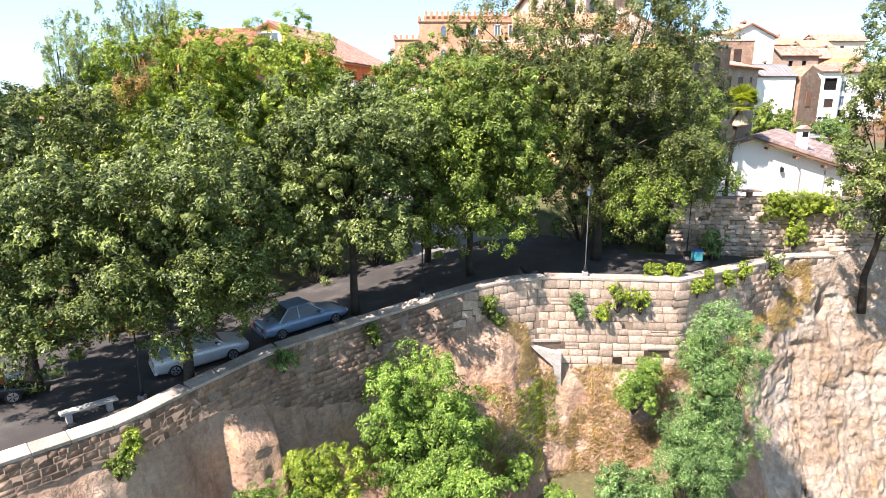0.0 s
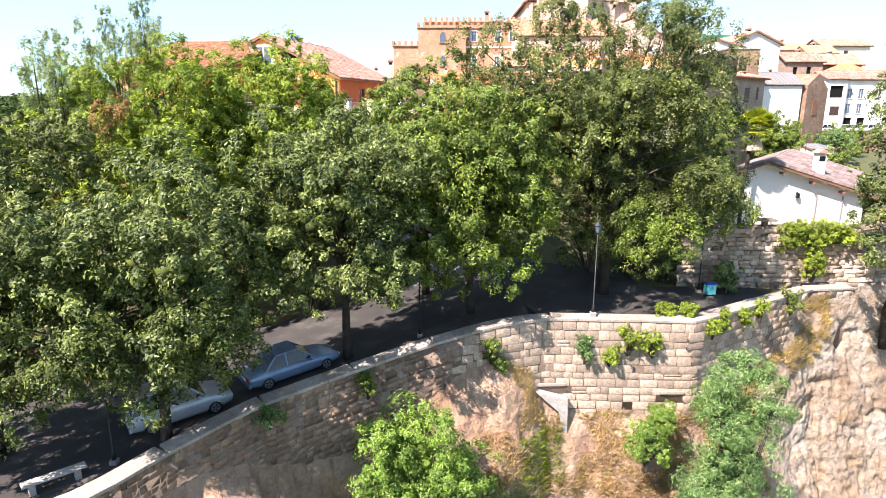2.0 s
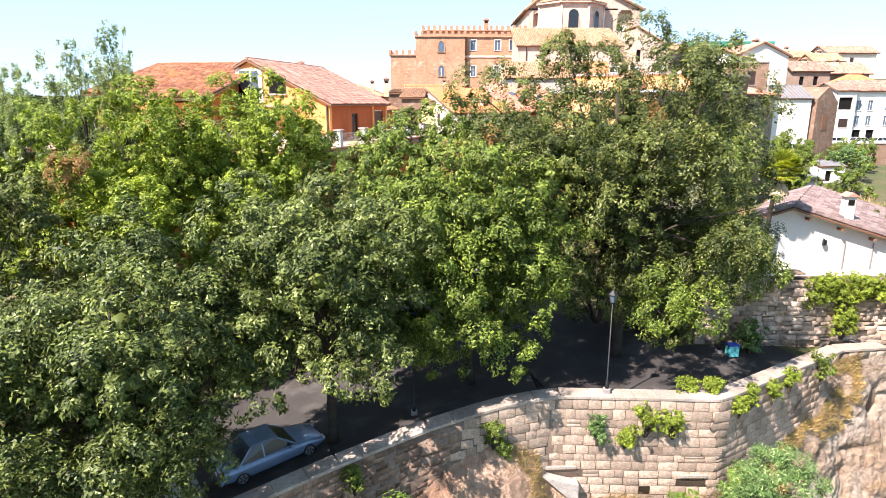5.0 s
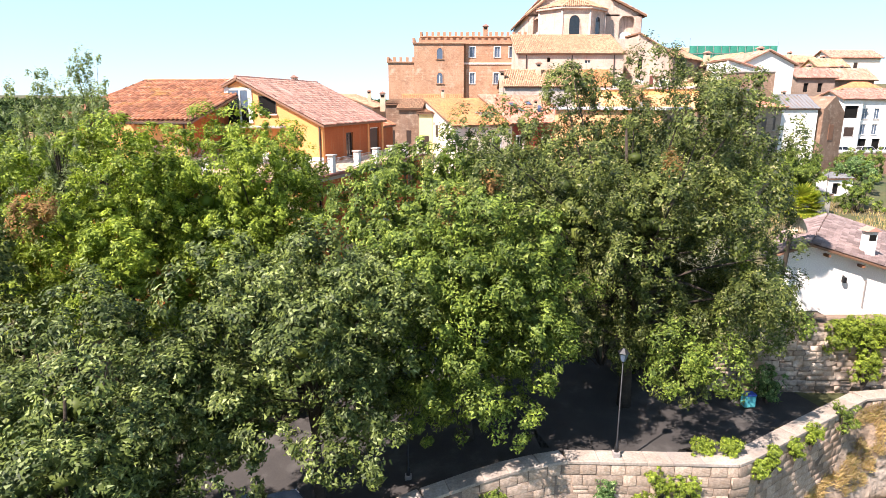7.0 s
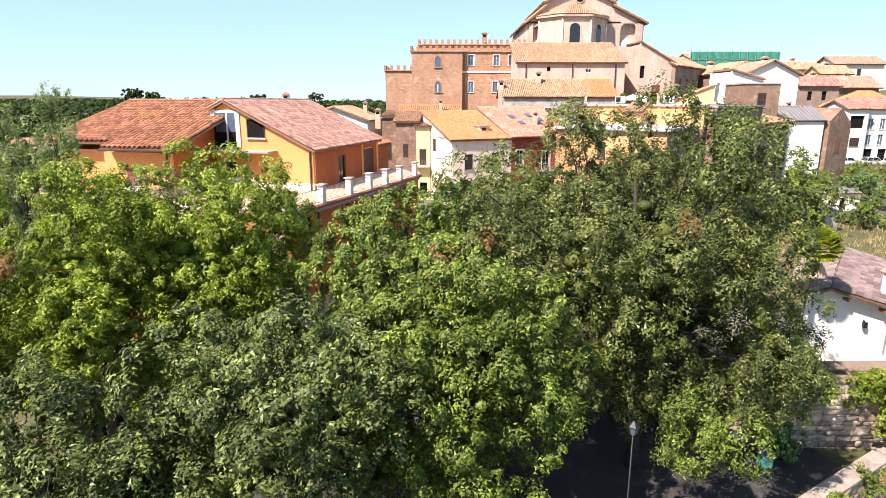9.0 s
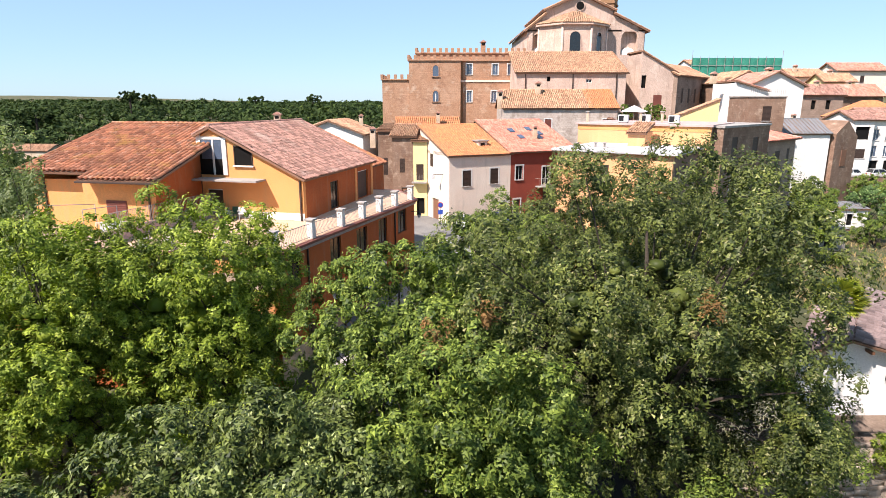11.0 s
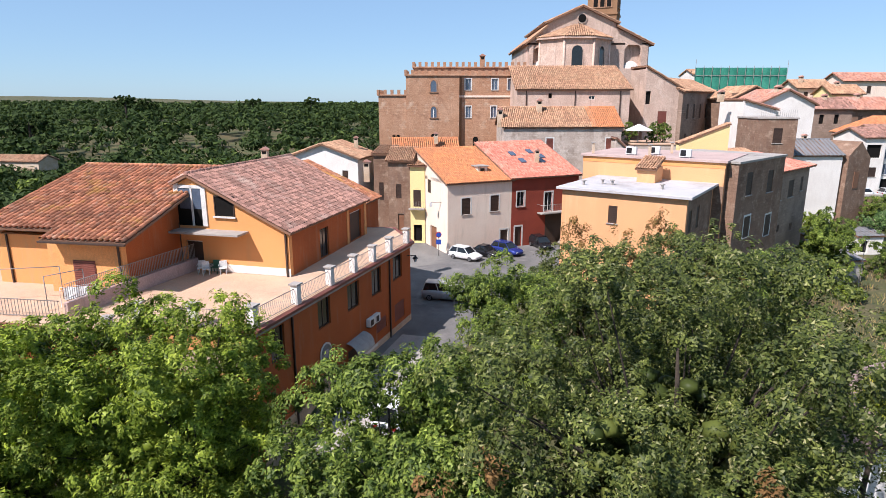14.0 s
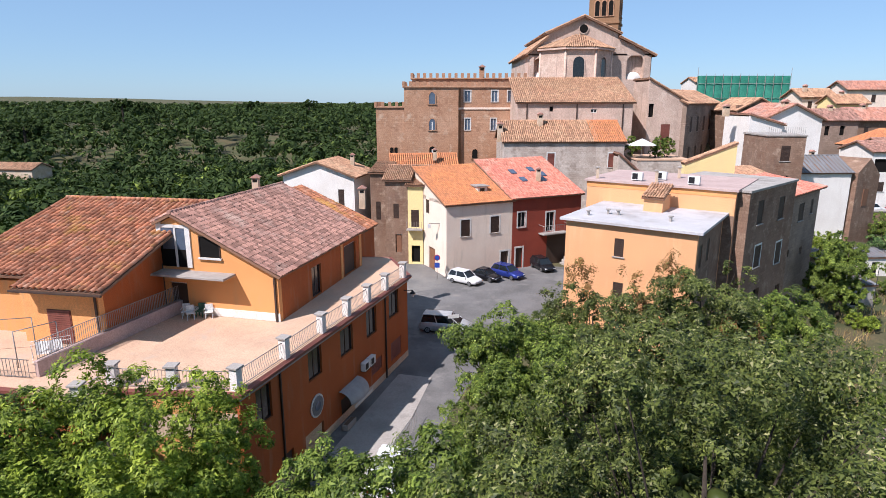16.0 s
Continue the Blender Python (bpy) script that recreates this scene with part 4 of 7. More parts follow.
rooted("broadleaf_tree", "dusty green tree with reddish shoots beside the yellow building", 17.5, 56.0, (17.4, 56.4, 8.8), (5.0, 4.4, 6.2), 36000, "olive", 26, leaf=0.25, n_lobes=140, lobe=0.95, group=BACK, extra=[("dry", (19.0, 53.6, 10.8), (1.2, 1.0, 1.2), 900), ("dry", (15.6, 56.4, 13.0), (1.1, 0.9, 2.0), 1000)])
rooted("broadleaf_tree", "leafy green tree under the dark stone building", 23.4, 57.6, (23.0, 57.4, 6.6), (4.4, 4.2, 5.8), 28000, "bush", 28, leaf=0.27, n_lobes=110, lobe=1.0, group=BACK)
rooted("broadleaf_tree", "fresh green tree beside the grass field", 44.2, 82.0, (44.4, 82.0, 5.9), (3.2, 3.0, 5.4), 19000, "bush", 29, leaf=0.34, n_lobes=80, lobe=0.9, group=BACK)
rooted("broadleaf_tree", "green tree with reddish tips below the yellow building", 11.2, 57.5, (11.0, 57.6, 7.9), (4.8, 4.4, 5.5), 33000, "olive", 33, leaf=0.25, n_lobes=120, lobe=0.95, group=BACK, extra=[("dry", (10.0, 57.6, 12.6), (0.9, 0.8, 2.0), 900), ("dry", (13.0, 57.0, 12.2), (1.0, 0.8, 1.9), 900)])
rooted("broadleaf_tree", "dusty green tree on the bank above the field", 17.2, 49.0, (16.8, 48.6, 6.6), (4.6, 4.6, 5.4), 34000, "bush", 34, leaf=0.26, n_lobes=120, lobe=1.0, group=BACK)
POPLARS = [(-17.3, 40.0, 17.7), (-18.4, 40.8, 16.9), (-19.4, 40.0, 17.3), (-20.9, 40.2, 16.2), (-23.2, 40.0, 16.1), (-24.6, 40.4, 15.7)]
for i, (px, py, ph) in enumerate(POPLARS):
    rooted("poplar", "slender pale green poplar with a thin open crown", px, py, (px, py, ph - 4.8), (1.0, 1.0, 5.8), 5000, "poplar", 40 + i, leaf=0.19, n_lobes=130, lobe=0.34, trunk=0.08, group="poplars", core=False, tall=2.2, tuft=0.16)
tree("holm_oak", "dark green tree with some withered leaves at the cliff edge", (26.8, 36.7, -2.8), 0, (25.0, 32.6, 8.6), (3.6, 3.0, 9.4), 46000, "holm", 31, leaf=0.22, n_lobes=130, lobe=0.95, extra=[("dry", (22.4, 31.2, 9.4), (0.8, 0.6, 0.9), 700)])

HEDGE = "undergrowth behind the road"
for i, (hx, hy, hr, hh) in enumerate([(-24, 34.5, 2.6, 3.4), (-19.8, 35.6, 2.6, 3.6), (-16, 35.0, 2.4, 3.2), (-12.2, 36.2, 2.5, 3.4), (-8.2, 37.6, 2.4, 3.2), (-4.6, 39.4, 2.2, 3.0), (9.5, 40.6, 2.4, 3.2), (12.6, 40.2, 2.2, 3.0)]):
    bush("bush", "dark green undergrowth in the shade behind the road", hx, hy, gz(hx, hy) - 0.1, hr, 1.3, hh, 2400, "holm", 160 + i, 0.22, 34, 0.8, HEDGE)

# ---- bushes in the ravine ----
BR = "bushes below the wall"
bush("bush", "large bright green leafy bush below the wall", -0.9, 24.9, -7.6, 3.0, 1.7, 5.6, 34000, "bush_fresh", 51, 0.17, 110, 0.75, BR)
bush("bush", "bright green sprawling bush on the slope", 0.2, 22.4, -9.4, 3.0, 1.7, 3.6, 20000, "bush_fresh", 57, 0.17, 80, 0.7, BR)
bush("bush", "grey-green feathery shrub tree against the cliff", 13.0, 26.3, -9.2, 2.0, 1.6, 8.4, 32000, "bush_grey", 52, 0.17, 100, 0.75, BR, 0.3)
bush("bush", "green feathery shrub at the foot of the cliff", 11.6, 25.0, -10.2, 1.6, 1.3, 5.0, 16000, "bush_grey", 58, 0.17, 60, 0.7, BR, 0.3)
bush("bush", "rounded green shrub under the arched drain", 9.7, 28.0, -5.2, 0.95, 0.8, 1.9, 6500, "bush_fresh", 53, 0.13, 30, 0.42, BR)
bush("bush", "small green shrub beside the arched drain", 10.6, 28.6, -3.9, 0.7, 0.6, 1.0, 3000, "bush_fresh", 59, 0.13, 18, 0.3, BR)
bush("bush", "green shrub where the wall bends", 13.4, 29.2, -3.7, 0.9, 0.8, 1.6, 4500, "bush_fresh", 60, 0.13, 24, 0.3, BR)
bush("bush", "yellow-green dry shrub on the slope", -5.0, 22.3, -6.4, 1.9, 1.3, 2.2, 9000, "lime", 54, 0.15, 50, 0.4, BR)
bush("bush", "pale green bush at the foot of the slope", -6.6, 20.3, -7.2, 2.2, 1.4, 2.2, 9000, "bush_fresh", 55, 0.15, 50, 0.45, BR)
bush("bush", "grey-green bush at the foot of the cliff", 8.6, 24.8, -10.2, 2.0, 1.5, 3.0, 12000, "bush_grey", 56, 0.16, 60, 0.45, BR)
bush("bush", "small green bush on the dry slope", 5.6, 25.2, -9.4, 0.8, 0.7, 1.4, 3500, "bush_fresh", 61, 0.14, 20, 0.3, BR)
bush("bush", "small green bush in the dry grass", 3.6, 25.6, -8.0, 0.7, 0.6, 1.3, 3000, "bush_fresh", 62, 0.14, 18, 0.3, BR)
WB = "plants growing out of the wall"


def on_wall(x, dz, off=0.2):
    s = float(np.interp(x, WX, WCUM))
    p, u, o = wall_frame(s)
    p = p + o * off
    return p.x, p.y, p.z + dz


for i, (wx, dz, r, h, mt) in enumerate([(7.05, -2.1, 0.5, 1.2, "bush_grey"), (9.2, -1.6, 0.8, 1.1, "lime"), (10.4, -1.7, 0.7, 1.0, "lime"), (8.3, -2.2, 0.35, 0.6, "lime"), (2.3, -1.6, 0.4, 0.8, "bush"), (-3.4, -1.3, 0.5, 0.9, "bush"), (13.4, -0.9, 0.35, 0.7, "lime"), (14.1, -0.75, 0.4, 0.8, "lime"), (15.7, -1.0, 0.35, 0.8, "lime"), (17.0, -0.8, 0.4, 0.9, "lime"), (19.6, -0.9, 0.7, 1.2, "bush"), (2.8, -2.4, 0.3, 0.6, "bush"), (-7.2, -0.9, 0.9, 0.8, "bush_grey"), (-12.0, -1.9, 0.55, 0.9, "bush"), (-11.6, -1.2, 0.3, 0.6, "lime"), (11.2, 0.0, 0.5, 0.45, "lime"), (12.6, 0.0, 0.5, 0.5, "lime")]):
    x, y, z = on_wall(wx, dz, 0.22 if dz < 0 else -0.75)
    bush("wall_plant", "green leafy plant rooted in the old wall" if mt != "lime" else "fresh yellow-green plant rooted in the old wall", x, y, z, r, r * 0.6, h, 1500, mt, 70 + i, 0.12, 16, 0.22, WB)
bush("ivy", "bright green ivy hanging over the upper stone wall", 22.3, 37.65, 3.1, 3.2, 0.4, 1.2, 11000, "lime", 95, 0.15, 80, 0.36, WB)
bush("ivy", "bright green ivy trailing down the upper stone wall", 22.4, 37.6, 0.9, 0.6, 0.4, 2.2, 3000, "lime", 96, 0.15, 24, 0.3, WB)
for i, (bx, by, r, h, mt) in enumerate([(16.9, 36.6, 0.9, 1.6, "bush_grey"), (14.0, 38.5, 1.0, 1.8, "holm"), (30, 46, 2.0, 2.6, "bush"), (33, 52, 2.4, 2.2, "lime"), (29, 54, 2.0, 3.0, "bush"), (44.8, 78.5, 1.6, 1.2, "lime"), (49.5, 86.5, 1.6, 1.5, "bush"), (56, 88, 3.4, 3.6, "bush"), (60, 96, 3.4, 4.0, "bush_grey"), (66, 104, 4, 4.0, "bush"), (72, 112, 4, 4.0, "bush"), (47, 92, 2.4, 3.4, "bush"), (52, 97, 3, 3.4, "lime"), (-17, 30.5, 1.2, 1.4, "dry"), (-20, 29.5, 1.4, 1.4, "dry")]):
    bush("bush", "green garden bush on the grassy bank" if mt != "dry" else "reddish brown withered hedge behind the road", bx, by, gz(bx, by) - 0.1, r, r, h, int(1800 + 900 * r), mt, 110 + i, 0.16 if by < 45 else 0.3, int(16 + 8 * r), 0.34 * max(1, r * 0.55), "garden bushes")


def grass(name, label, n, xr, yr, z_of, material, size, seed, ok=None):
    rng = np.random.default_rng(seed)
    x, y = rng.uniform(*xr, n), rng.uniform(*yr, n)
    keep = np.array([noise.noise((a * 0.4, b * 0.4, seed)) for a, b in zip(x, y)]) > -0.1
    if ok is not None:
        keep &= ok(x, y)
    x, y = x[keep], y[keep]
    z = z_of(x, y)
    p = np.stack([x, y, z + size * 0.3], -1)
    t = rot_to(rng, len(x)) * 0.5 + np.array([0, 0, 1.0])
    t /= np.linalg.norm(t, axis=1, keepdims=True)
    b = np.cross(t, rot_to(rng, len(x)))
    s = size * rng.uniform(0.5, 1.4, len(x))[:, None]
    v = np.stack([p - b * s * 0.08 - t * s * 0.3, p + b * s * 0.08 - t * s * 0.3, p + t * s * 0.7 + b * s * 0.02, p + t * s * 0.7 - b * s * 0.02], 1).reshape(-1, 3)
    ob = new(name, raw_mesh(name, v, np.arange(len(v)).reshape(-1, 4), M[material]))
    return tagged(ob, label, "grass", kind="stuff")


def grass_on(ob, name, label, n, material, size, seed, ok):
    """Blades that root in the faces of a rock sheet."""
    rng = np.random.default_rng(seed)
    me = ob.data
    c, nr = np.zeros(len(me.polygons) * 3, dtype=np.float32), np.zeros(len(me.polygons) * 3, dtype=np.float32)
    me.polygons.foreach_get("center", c)
    me.polygons.foreach_get("normal", nr)
    c, nr = c.reshape(-1, 3), nr.reshape(-1, 3)
    nr = nr * np.where(nr[:, 1:2] > 0, -1, 1)
    pick = np.array([k for k, p in enumerate(c) if ok(p, nr[k]) and noise.noise((p[0] * 0.55, p[1] * 0.5, p[2] * 0.5 + seed)) > -0.05])
    i = rng.choice(pick, n)
    p = c[i] + rng.normal(size=(n, 3)) * 0.07
    t = nr[i] * 0.55 + np.array([0, -0.1, 0.75]) + rot_to(rng, n) * 0.5
    t /= np.linalg.norm(t, axis=1, keepdims=True)
    b = np.cross(t, rot_to(rng, n))
    s = size * rng.uniform(0.5, 1.4, n)[:, None]
    v = np.stack([p - b * s * 0.07 - t * s * 0.1, p + b * s * 0.07 - t * s * 0.1, p + t * s * 0.9], 1).reshape(-1, 3)
    return tagged(new(name, raw_mesh(name, v, np.arange(len(v)).reshape(-1, 3), M[material])), label, "grass", kind="stuff")


def below(p):
    """How far a place on the rock lies under the top of the wall."""
    return float(np.interp(p[0], WX, WZ)) - p[2]


grass_on(cliff, "dry_grass", "straw-coloured dry grass on the slope below the wall", 42000, "drygrass", 0.32, 5, lambda p, n: p[0] > 1.5 and below(p) > 5.0)
grass_on(cliff, "dry_grass", "thin dry grass clinging to the tool-marked rock", 9000, "drygrass", 0.2, 25, lambda p, n: p[0] > 2.4 and 2.0 < below(p) < 5.2)
grass_on(cliff, "weeds", "yellow-green weeds on the slope below the wall", 26000, "lime", 0.34, 15, lambda p, n: -9.5 < p[0] < 6 and below(p) > 5.6)
grass_on(cliff_right, "dry_grass", "tufts of dry grass on the pale rock", 9000, "drygrass", 0.26, 8, lambda p, n: p[0] < 23 and below(p) < 4.5 and n[2] > 0.05)
grass("dry_grass", "dry grass and weeds on the far grass field", 16000, (28, 60), (40, 92), lambda x, y: land(x, y), "drygrass", 0.5, 6)


# ---- far woods ----
def woods(name, label, spots, radii, per, seed, material="forest"):
    rng = np.random.default_rng(seed)
    P, D, S = [], [], []
    for (x, y), r in zip(spots, radii):
        z = gz(x, y)
        h = r * rng.uniform(1.1, 1.7)
        k = 4
        c = np.stack([rng.normal(size=k) * r * 0.34 + x, rng.normal(size=k) * r * 0.34 + y, z + h + rng.uniform(0, r * 0.5, k)], -1)
        rr = np.full(k, r * 0.72) * rng.uniform(0.75, 1.15, k)
        p, d = blob_points(rng, per, c, rr, 0.5, (0.75, 1.05))
        P.append(p), D.append(d), S.append(np.full(per, r))
    P, D, S = np.concatenate(P), np.concatenate(D), np.concatenate(S)
    n = len(P)
    nor = D + rot_to(rng, n) * 0.35
    nor /= np.linalg.norm(nor, axis=1, keepdims=True)
    t = np.cross(nor, rot_to(rng, n))
    t /= np.linalg.norm(t, axis=1, keepdims=True)
    b = np.cross(nor, t)
    s = (S * (1.9 / math.sqrt(per)) * 1.75)[:, None] * rng.uniform(0.6, 1.3, n)[:, None]
    v = np.stack([P - t * s * 0.5 + b * s * 0.4, P + t * s * 0.7, P - t * s * 0.35 - b * s * 0.4], 1).reshape(-1, 3)
    ob = new(name, raw_mesh(name, v, np.arange(3 * n).reshape(n, 3), M[material]))
    return tagged(ob, label, "woods", kind="stuff")


def spots_in(n, r0, r1, a0, a1, seed, ok):
    rng = np.random.default_rng(seed)
    r = np.sqrt(rng.uniform(r0 ** 2, r1 ** 2, n))
    a = np.radians(rng.uniform(a0, a1, n))
    x, y = np.sin(a) * r, 20 + np.cos(a) * r
    k = ok(x, y)
    return np.stack([x[k], y[k]], -1)


rng0 = np.random.default_rng(77)
near_ok = lambda x, y: (x < -33) | ((y > 86) & (x < -22)) | ((y > 150) & (x < -14))
sp = spots_in(900, 62, 240, -52, -1, 1, near_ok)
woods("woods", "dense mixed woodland in the valley beyond the houses", sp, rng0.uniform(2.8, 5.0, len(sp)), 165, 2)
sp = spots_in(1700, 240, 620, -48, 4, 3, lambda x, y: x < 40)
woods("woods", "dense dark green woodland on the plain", sp, rng0.uniform(3.3, 5.3, len(sp)), 75, 4)
sp = spots_in(2600, 620, 1700, -46, 10, 5, lambda x, y: x < 200)
woods("woods", "far dark green woodland towards the horizon", sp, rng0.uniform(4.0, 6.2, len(sp)), 30, 6)
sp = spots_in(60, 70, 230, -50, -4, 9, near_ok)
woods("woods", "lighter green trees among the woodland", sp, rng0.uniform(3.0, 4.5, len(sp)), 180, 10, "bush")
for i, (a, r, h, rr) in enumerate([(-26.6, 430, 20, 9), (-25.2, 440, 17, 8), (-33.5, 330, 15, 8), (-11.5, 560, 18, 7), (-16.5, 600, 17, 8)]):
    x, y = math.sin(radians(a)) * r, 20 + math.cos(radians(a)) * r
    z = gz(x, y)
    tree("umbrella_pine", "tall umbrella pine standing above the woods", (x, y, z), 0, (x, y, z + h - rr * 0.35), (rr, rr, rr * 0.4), 2500, "forest", 140 + i, leaf=2.2, n_lobes=24, lobe=rr * 0.3, trunk=0.7, group="umbrella pines")


# ---- the orange house ----
FLOOR = 10.6
orange = house("orange_house", "orange stuccoed house with a pink tiled gable roof above the terrace", -16.9, 58.55, -14.5, 8.2, 14.0, 3.6, 13.55, "orange", "sr", "tile_pink", 0.32, 0.3, rise=3.05, seed=3, pitch=0.27, peak=(1.1, 13.62, -0.25, 12.98),
               openings=[("f", 4.25, 14.0 - 0.5, 0.0001, 0.0001, "void"), ("r", 4.6, FLOOR + 0.05, 1.5, 2.2, "brown nosill"), ("r", 10.3, FLOOR + 0.05, 2.4, 2.4, "dark door"), ("f", 0.4, FLOOR + 0.05, 1.3, 2.05, "dark door")])
# the right wall faces away from the sun: shade painted by a darker orange
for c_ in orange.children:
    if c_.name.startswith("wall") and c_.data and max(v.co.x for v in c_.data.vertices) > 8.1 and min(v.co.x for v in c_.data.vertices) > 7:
        c_.data.materials[0] = M["orange_shaded"]


def gable_piece(name, u0, u1, z0, z1, y0, y1, material, label="", bevel=0.0, parent=None):
    return box_part(name, (u0, u1, y0, y1, z0 - 3.6, z1 - 3.6), M[material], parent or orange, label, bevel)


# white-framed loggia door, upper window and balcony slab on the gable front
win = attach("loggia_window", None, orange)
# flat black sheet on the wall, painted for the shade inside the loggia
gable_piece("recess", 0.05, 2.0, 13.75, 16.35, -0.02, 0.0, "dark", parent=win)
for u0, u1, z0, z1 in ((-0.12, 0.22, 15.3, 16.75), (1.15, 1.28, 13.75, 16.5), (1.95, 2.3, 13.75, 16.45), (0.22, 1.95, 16.3, 16.5)):
    gable_piece("window_frame", u0, u1, z0, z1, -0.09, 0.02, "frame_white", parent=win)
gable_piece("pane", 0.25, 1.15, 14.9, 16.3, -0.05, -0.03, "glass_sky", parent=win)
gable_piece("pane", 1.3, 1.95, 14.9, 16.3, -0.05, -0.03, "glass_sky", parent=win)
win2 = attach("window", None, orange)
# flat black sheet painted for the shade behind the window
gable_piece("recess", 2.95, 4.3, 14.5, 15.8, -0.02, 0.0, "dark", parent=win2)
for u0, u1, z0, z1 in ((2.88, 2.95, 14.45, 15.85), (4.3, 4.37, 14.45, 15.85), (2.88, 4.37, 15.8, 15.87)):
    gable_piece("window_frame", u0, u1, z0, z1, -0.06, 0.02, "shutter", parent=win2)
gable_piece("sill", 2.8, 4.45, 14.38, 14.48, -0.16, 0.02, "frame_white", parent=win2)
gable_piece("balcony_slab", -0.9, 5.3, 13.42, 13.56, -1.35, 0.0, "concrete", "stained concrete canopy slab", 0.02)
gable_piece("drainpipe", -0.05, 0.06, 10.6, 13.9, -0.14, -0.03, "shutter")
gable_piece("drainpipe", 7.95, 8.06, 10.6, 13.5, -0.13, -0.02, "shutter")
gable_piece("plinth", 1.9, 8.23, 10.62, 11.15, -0.035, 0.0, "white", "flaking whitewashed base of the wall")
# side loggia: columns and recess under the eave
for v in (9.6, 13.4):
    box_part("pillar", (7.8, 8.25, v, v + 0.4, FLOOR - 3.6, 9.9), M["orange"], orange)

wing = empty("orange_house", pose(-17.0, 52.2, FLOOR, 0, 0, -10.4), "orange stuccoed wing with a brown tiled hipped roof", "house")
# the wing's right wall takes the orange with shade in its colour
for nm, b, mt in (("wall", (-6.0, -1.0, 0.3, 0.7, -6, 3.15), "orange"), ("wall", (-1.4, -1.0, 0.7, 9.6, -6, 3.15), "orange_shaded"), ("wall", (-10.9, -6.0, 1.5, 1.9, -8, 3.2), "orange"), ("wall", (-10.9, -10.5, 1.9, 20, -8, 3.2), "orange")):
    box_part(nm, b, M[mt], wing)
bm = bmesh.new()
vs = [[bm.verts.new(v) for v in ((x, 0.7, 3.15), (x, 9.6, 3.15), (x, 9.6, 5.7))] for x in (-1.4, -1.0)]
bm.faces.new(vs[0]); bm.faces.new(vs[1][::-1])
for i in range(3):
    bm.faces.new((vs[0][i], vs[0][(i + 1) % 3], vs[1][(i + 1) % 3], vs[1][i]))
part("gable", bm, M["orange_shaded"], wing)
K = 2.95 / 10.8
roof_plane(wing, (-5.6, -0.6, 3.45), (5.6, 0, 0), (0, 11.4, 11.4 * K), seed=51, pitch=0.38, row=0.46)
roof_plane(wing, (-11.4, 0.6, 3.45 + 1.2 * K), (5.8, 0, 0), (0, 10.2, 10.2 * K), seed=52, pitch=0.38, row=0.46)
roof_plane(wing, (0, 21, 3.55), (-11.4, 0, 0), (0, -10.2, 11.4 * K - 0.1), seed=54, pitch=0.38, row=0.46)
ridge(wing, (-11.4, 10.8, 3.45 + 11.4 * K + 0.1), (0, 10.8, 3.45 + 11.4 * K + 0.1))
bm = bmesh.new()
vs = [[bm.verts.new(v) for v in ((x, 1.6, 3.2), (x, 20, 3.2), (x, 10.8, 6.3))] for x in (-10.9, -10.5)]
bm.faces.new(vs[0]); bm.faces.new(vs[1][::-1])
for i in range(3):
    bm.faces.new((vs[0][i], vs[0][(i + 1) % 3], vs[1][(i + 1) % 3], vs[1][i]))
part("gable", bm, M["orange"], wing)
box_part("gutter", (-5.7, 0.05, -0.72, -0.6, 3.28, 3.4), M["shutter"], wing, bevel=0.02)
box_part("drainpipe", (-1.2, -1.1, 0.18, 0.28, 0, 3.3), M["shutter"], wing)
box_part("drainpipe", (-10.0, -9.9, 1.38, 1.48, -4, 3.2), M["shutter"], wing)
wd = attach("door", None, wing)
box_part("shutter", (-4.35, -2.85, 0.26, 0.32, 0.03, 2.05), M["shutter_red"], wd)
for i in range(16):
    box_part("slat", (-4.3, -2.9, 0.235, 0.262, 0.06 + i * 0.125, 0.15 + i * 0.125), M["shutter_red"], wd)

# terrace block on the ground floor
FOOT = [(-32.0, 50.2), (-19.4, 47.6), (-15.4, 45.4), (-14.9, 47.6), (-8.6, 47.1), (-1.5, 66.9), (-3.4, 72.5), (-30.0, 74.0)]
terr = empty("terrace_block", Matrix.Translation((0, 0, 3.0)), "orange ground-floor block carrying a paved terrace over the street", "building")


def slab(name, outline, z0, z1, grow, material, label=""):
    c = Vector((sum(p[0] for p in outline) / len(outline), sum(p[1] for p in outline) / len(outline)))
    bm = bmesh.new()
    pts = []
    k = len(outline)
    for i in range(k):
        a, b, d = (Vector(outline[j % k]) for j in (i - 1, i, i + 1))
        e0, e1 = (b - a).normalized(), (d - b).normalized()
        n0, n1 = Vector((e0.y, -e0.x)), Vector((e1.y, -e1.x))
        m = (n0 + n1)
        m = m / max(0.4, m.dot(n0))
        pts.append(b + m * grow)
    lo = [bm.verts.new((p.x, p.y, z0 - 3.0)) for p in pts]
    hi = [bm.verts.new((p.x, p.y, z1 - 3.0)) for p in pts]
    bm.faces.new(hi)
    bm.faces.new(lo[::-1])
    for i in range(k):
        bm.faces.new((lo[i], lo[(i + 1) % k], hi[(i + 1) % k], hi[i]))
    bmesh.ops.recalc_face_normals(bm, faces=bm.faces[:])
    return part(name, bm, M[material], terr, label)


slab("floor_slab", FOOT, 10.15, 10.42, 0.12, "concrete", "weathered concrete terrace slab")
slab("cornice", FOOT, 10.42, 10.58, 0.34, "shutter_red", "brown tiled edge of the terrace")
slab("paving", FOOT, 10.58, 10.6, 0.0, "terrace", "pale terracotta terrace paving")
slab("core", FOOT, 1.0, 10.1, -0.5, "orange_shaded")
# street front with its openings
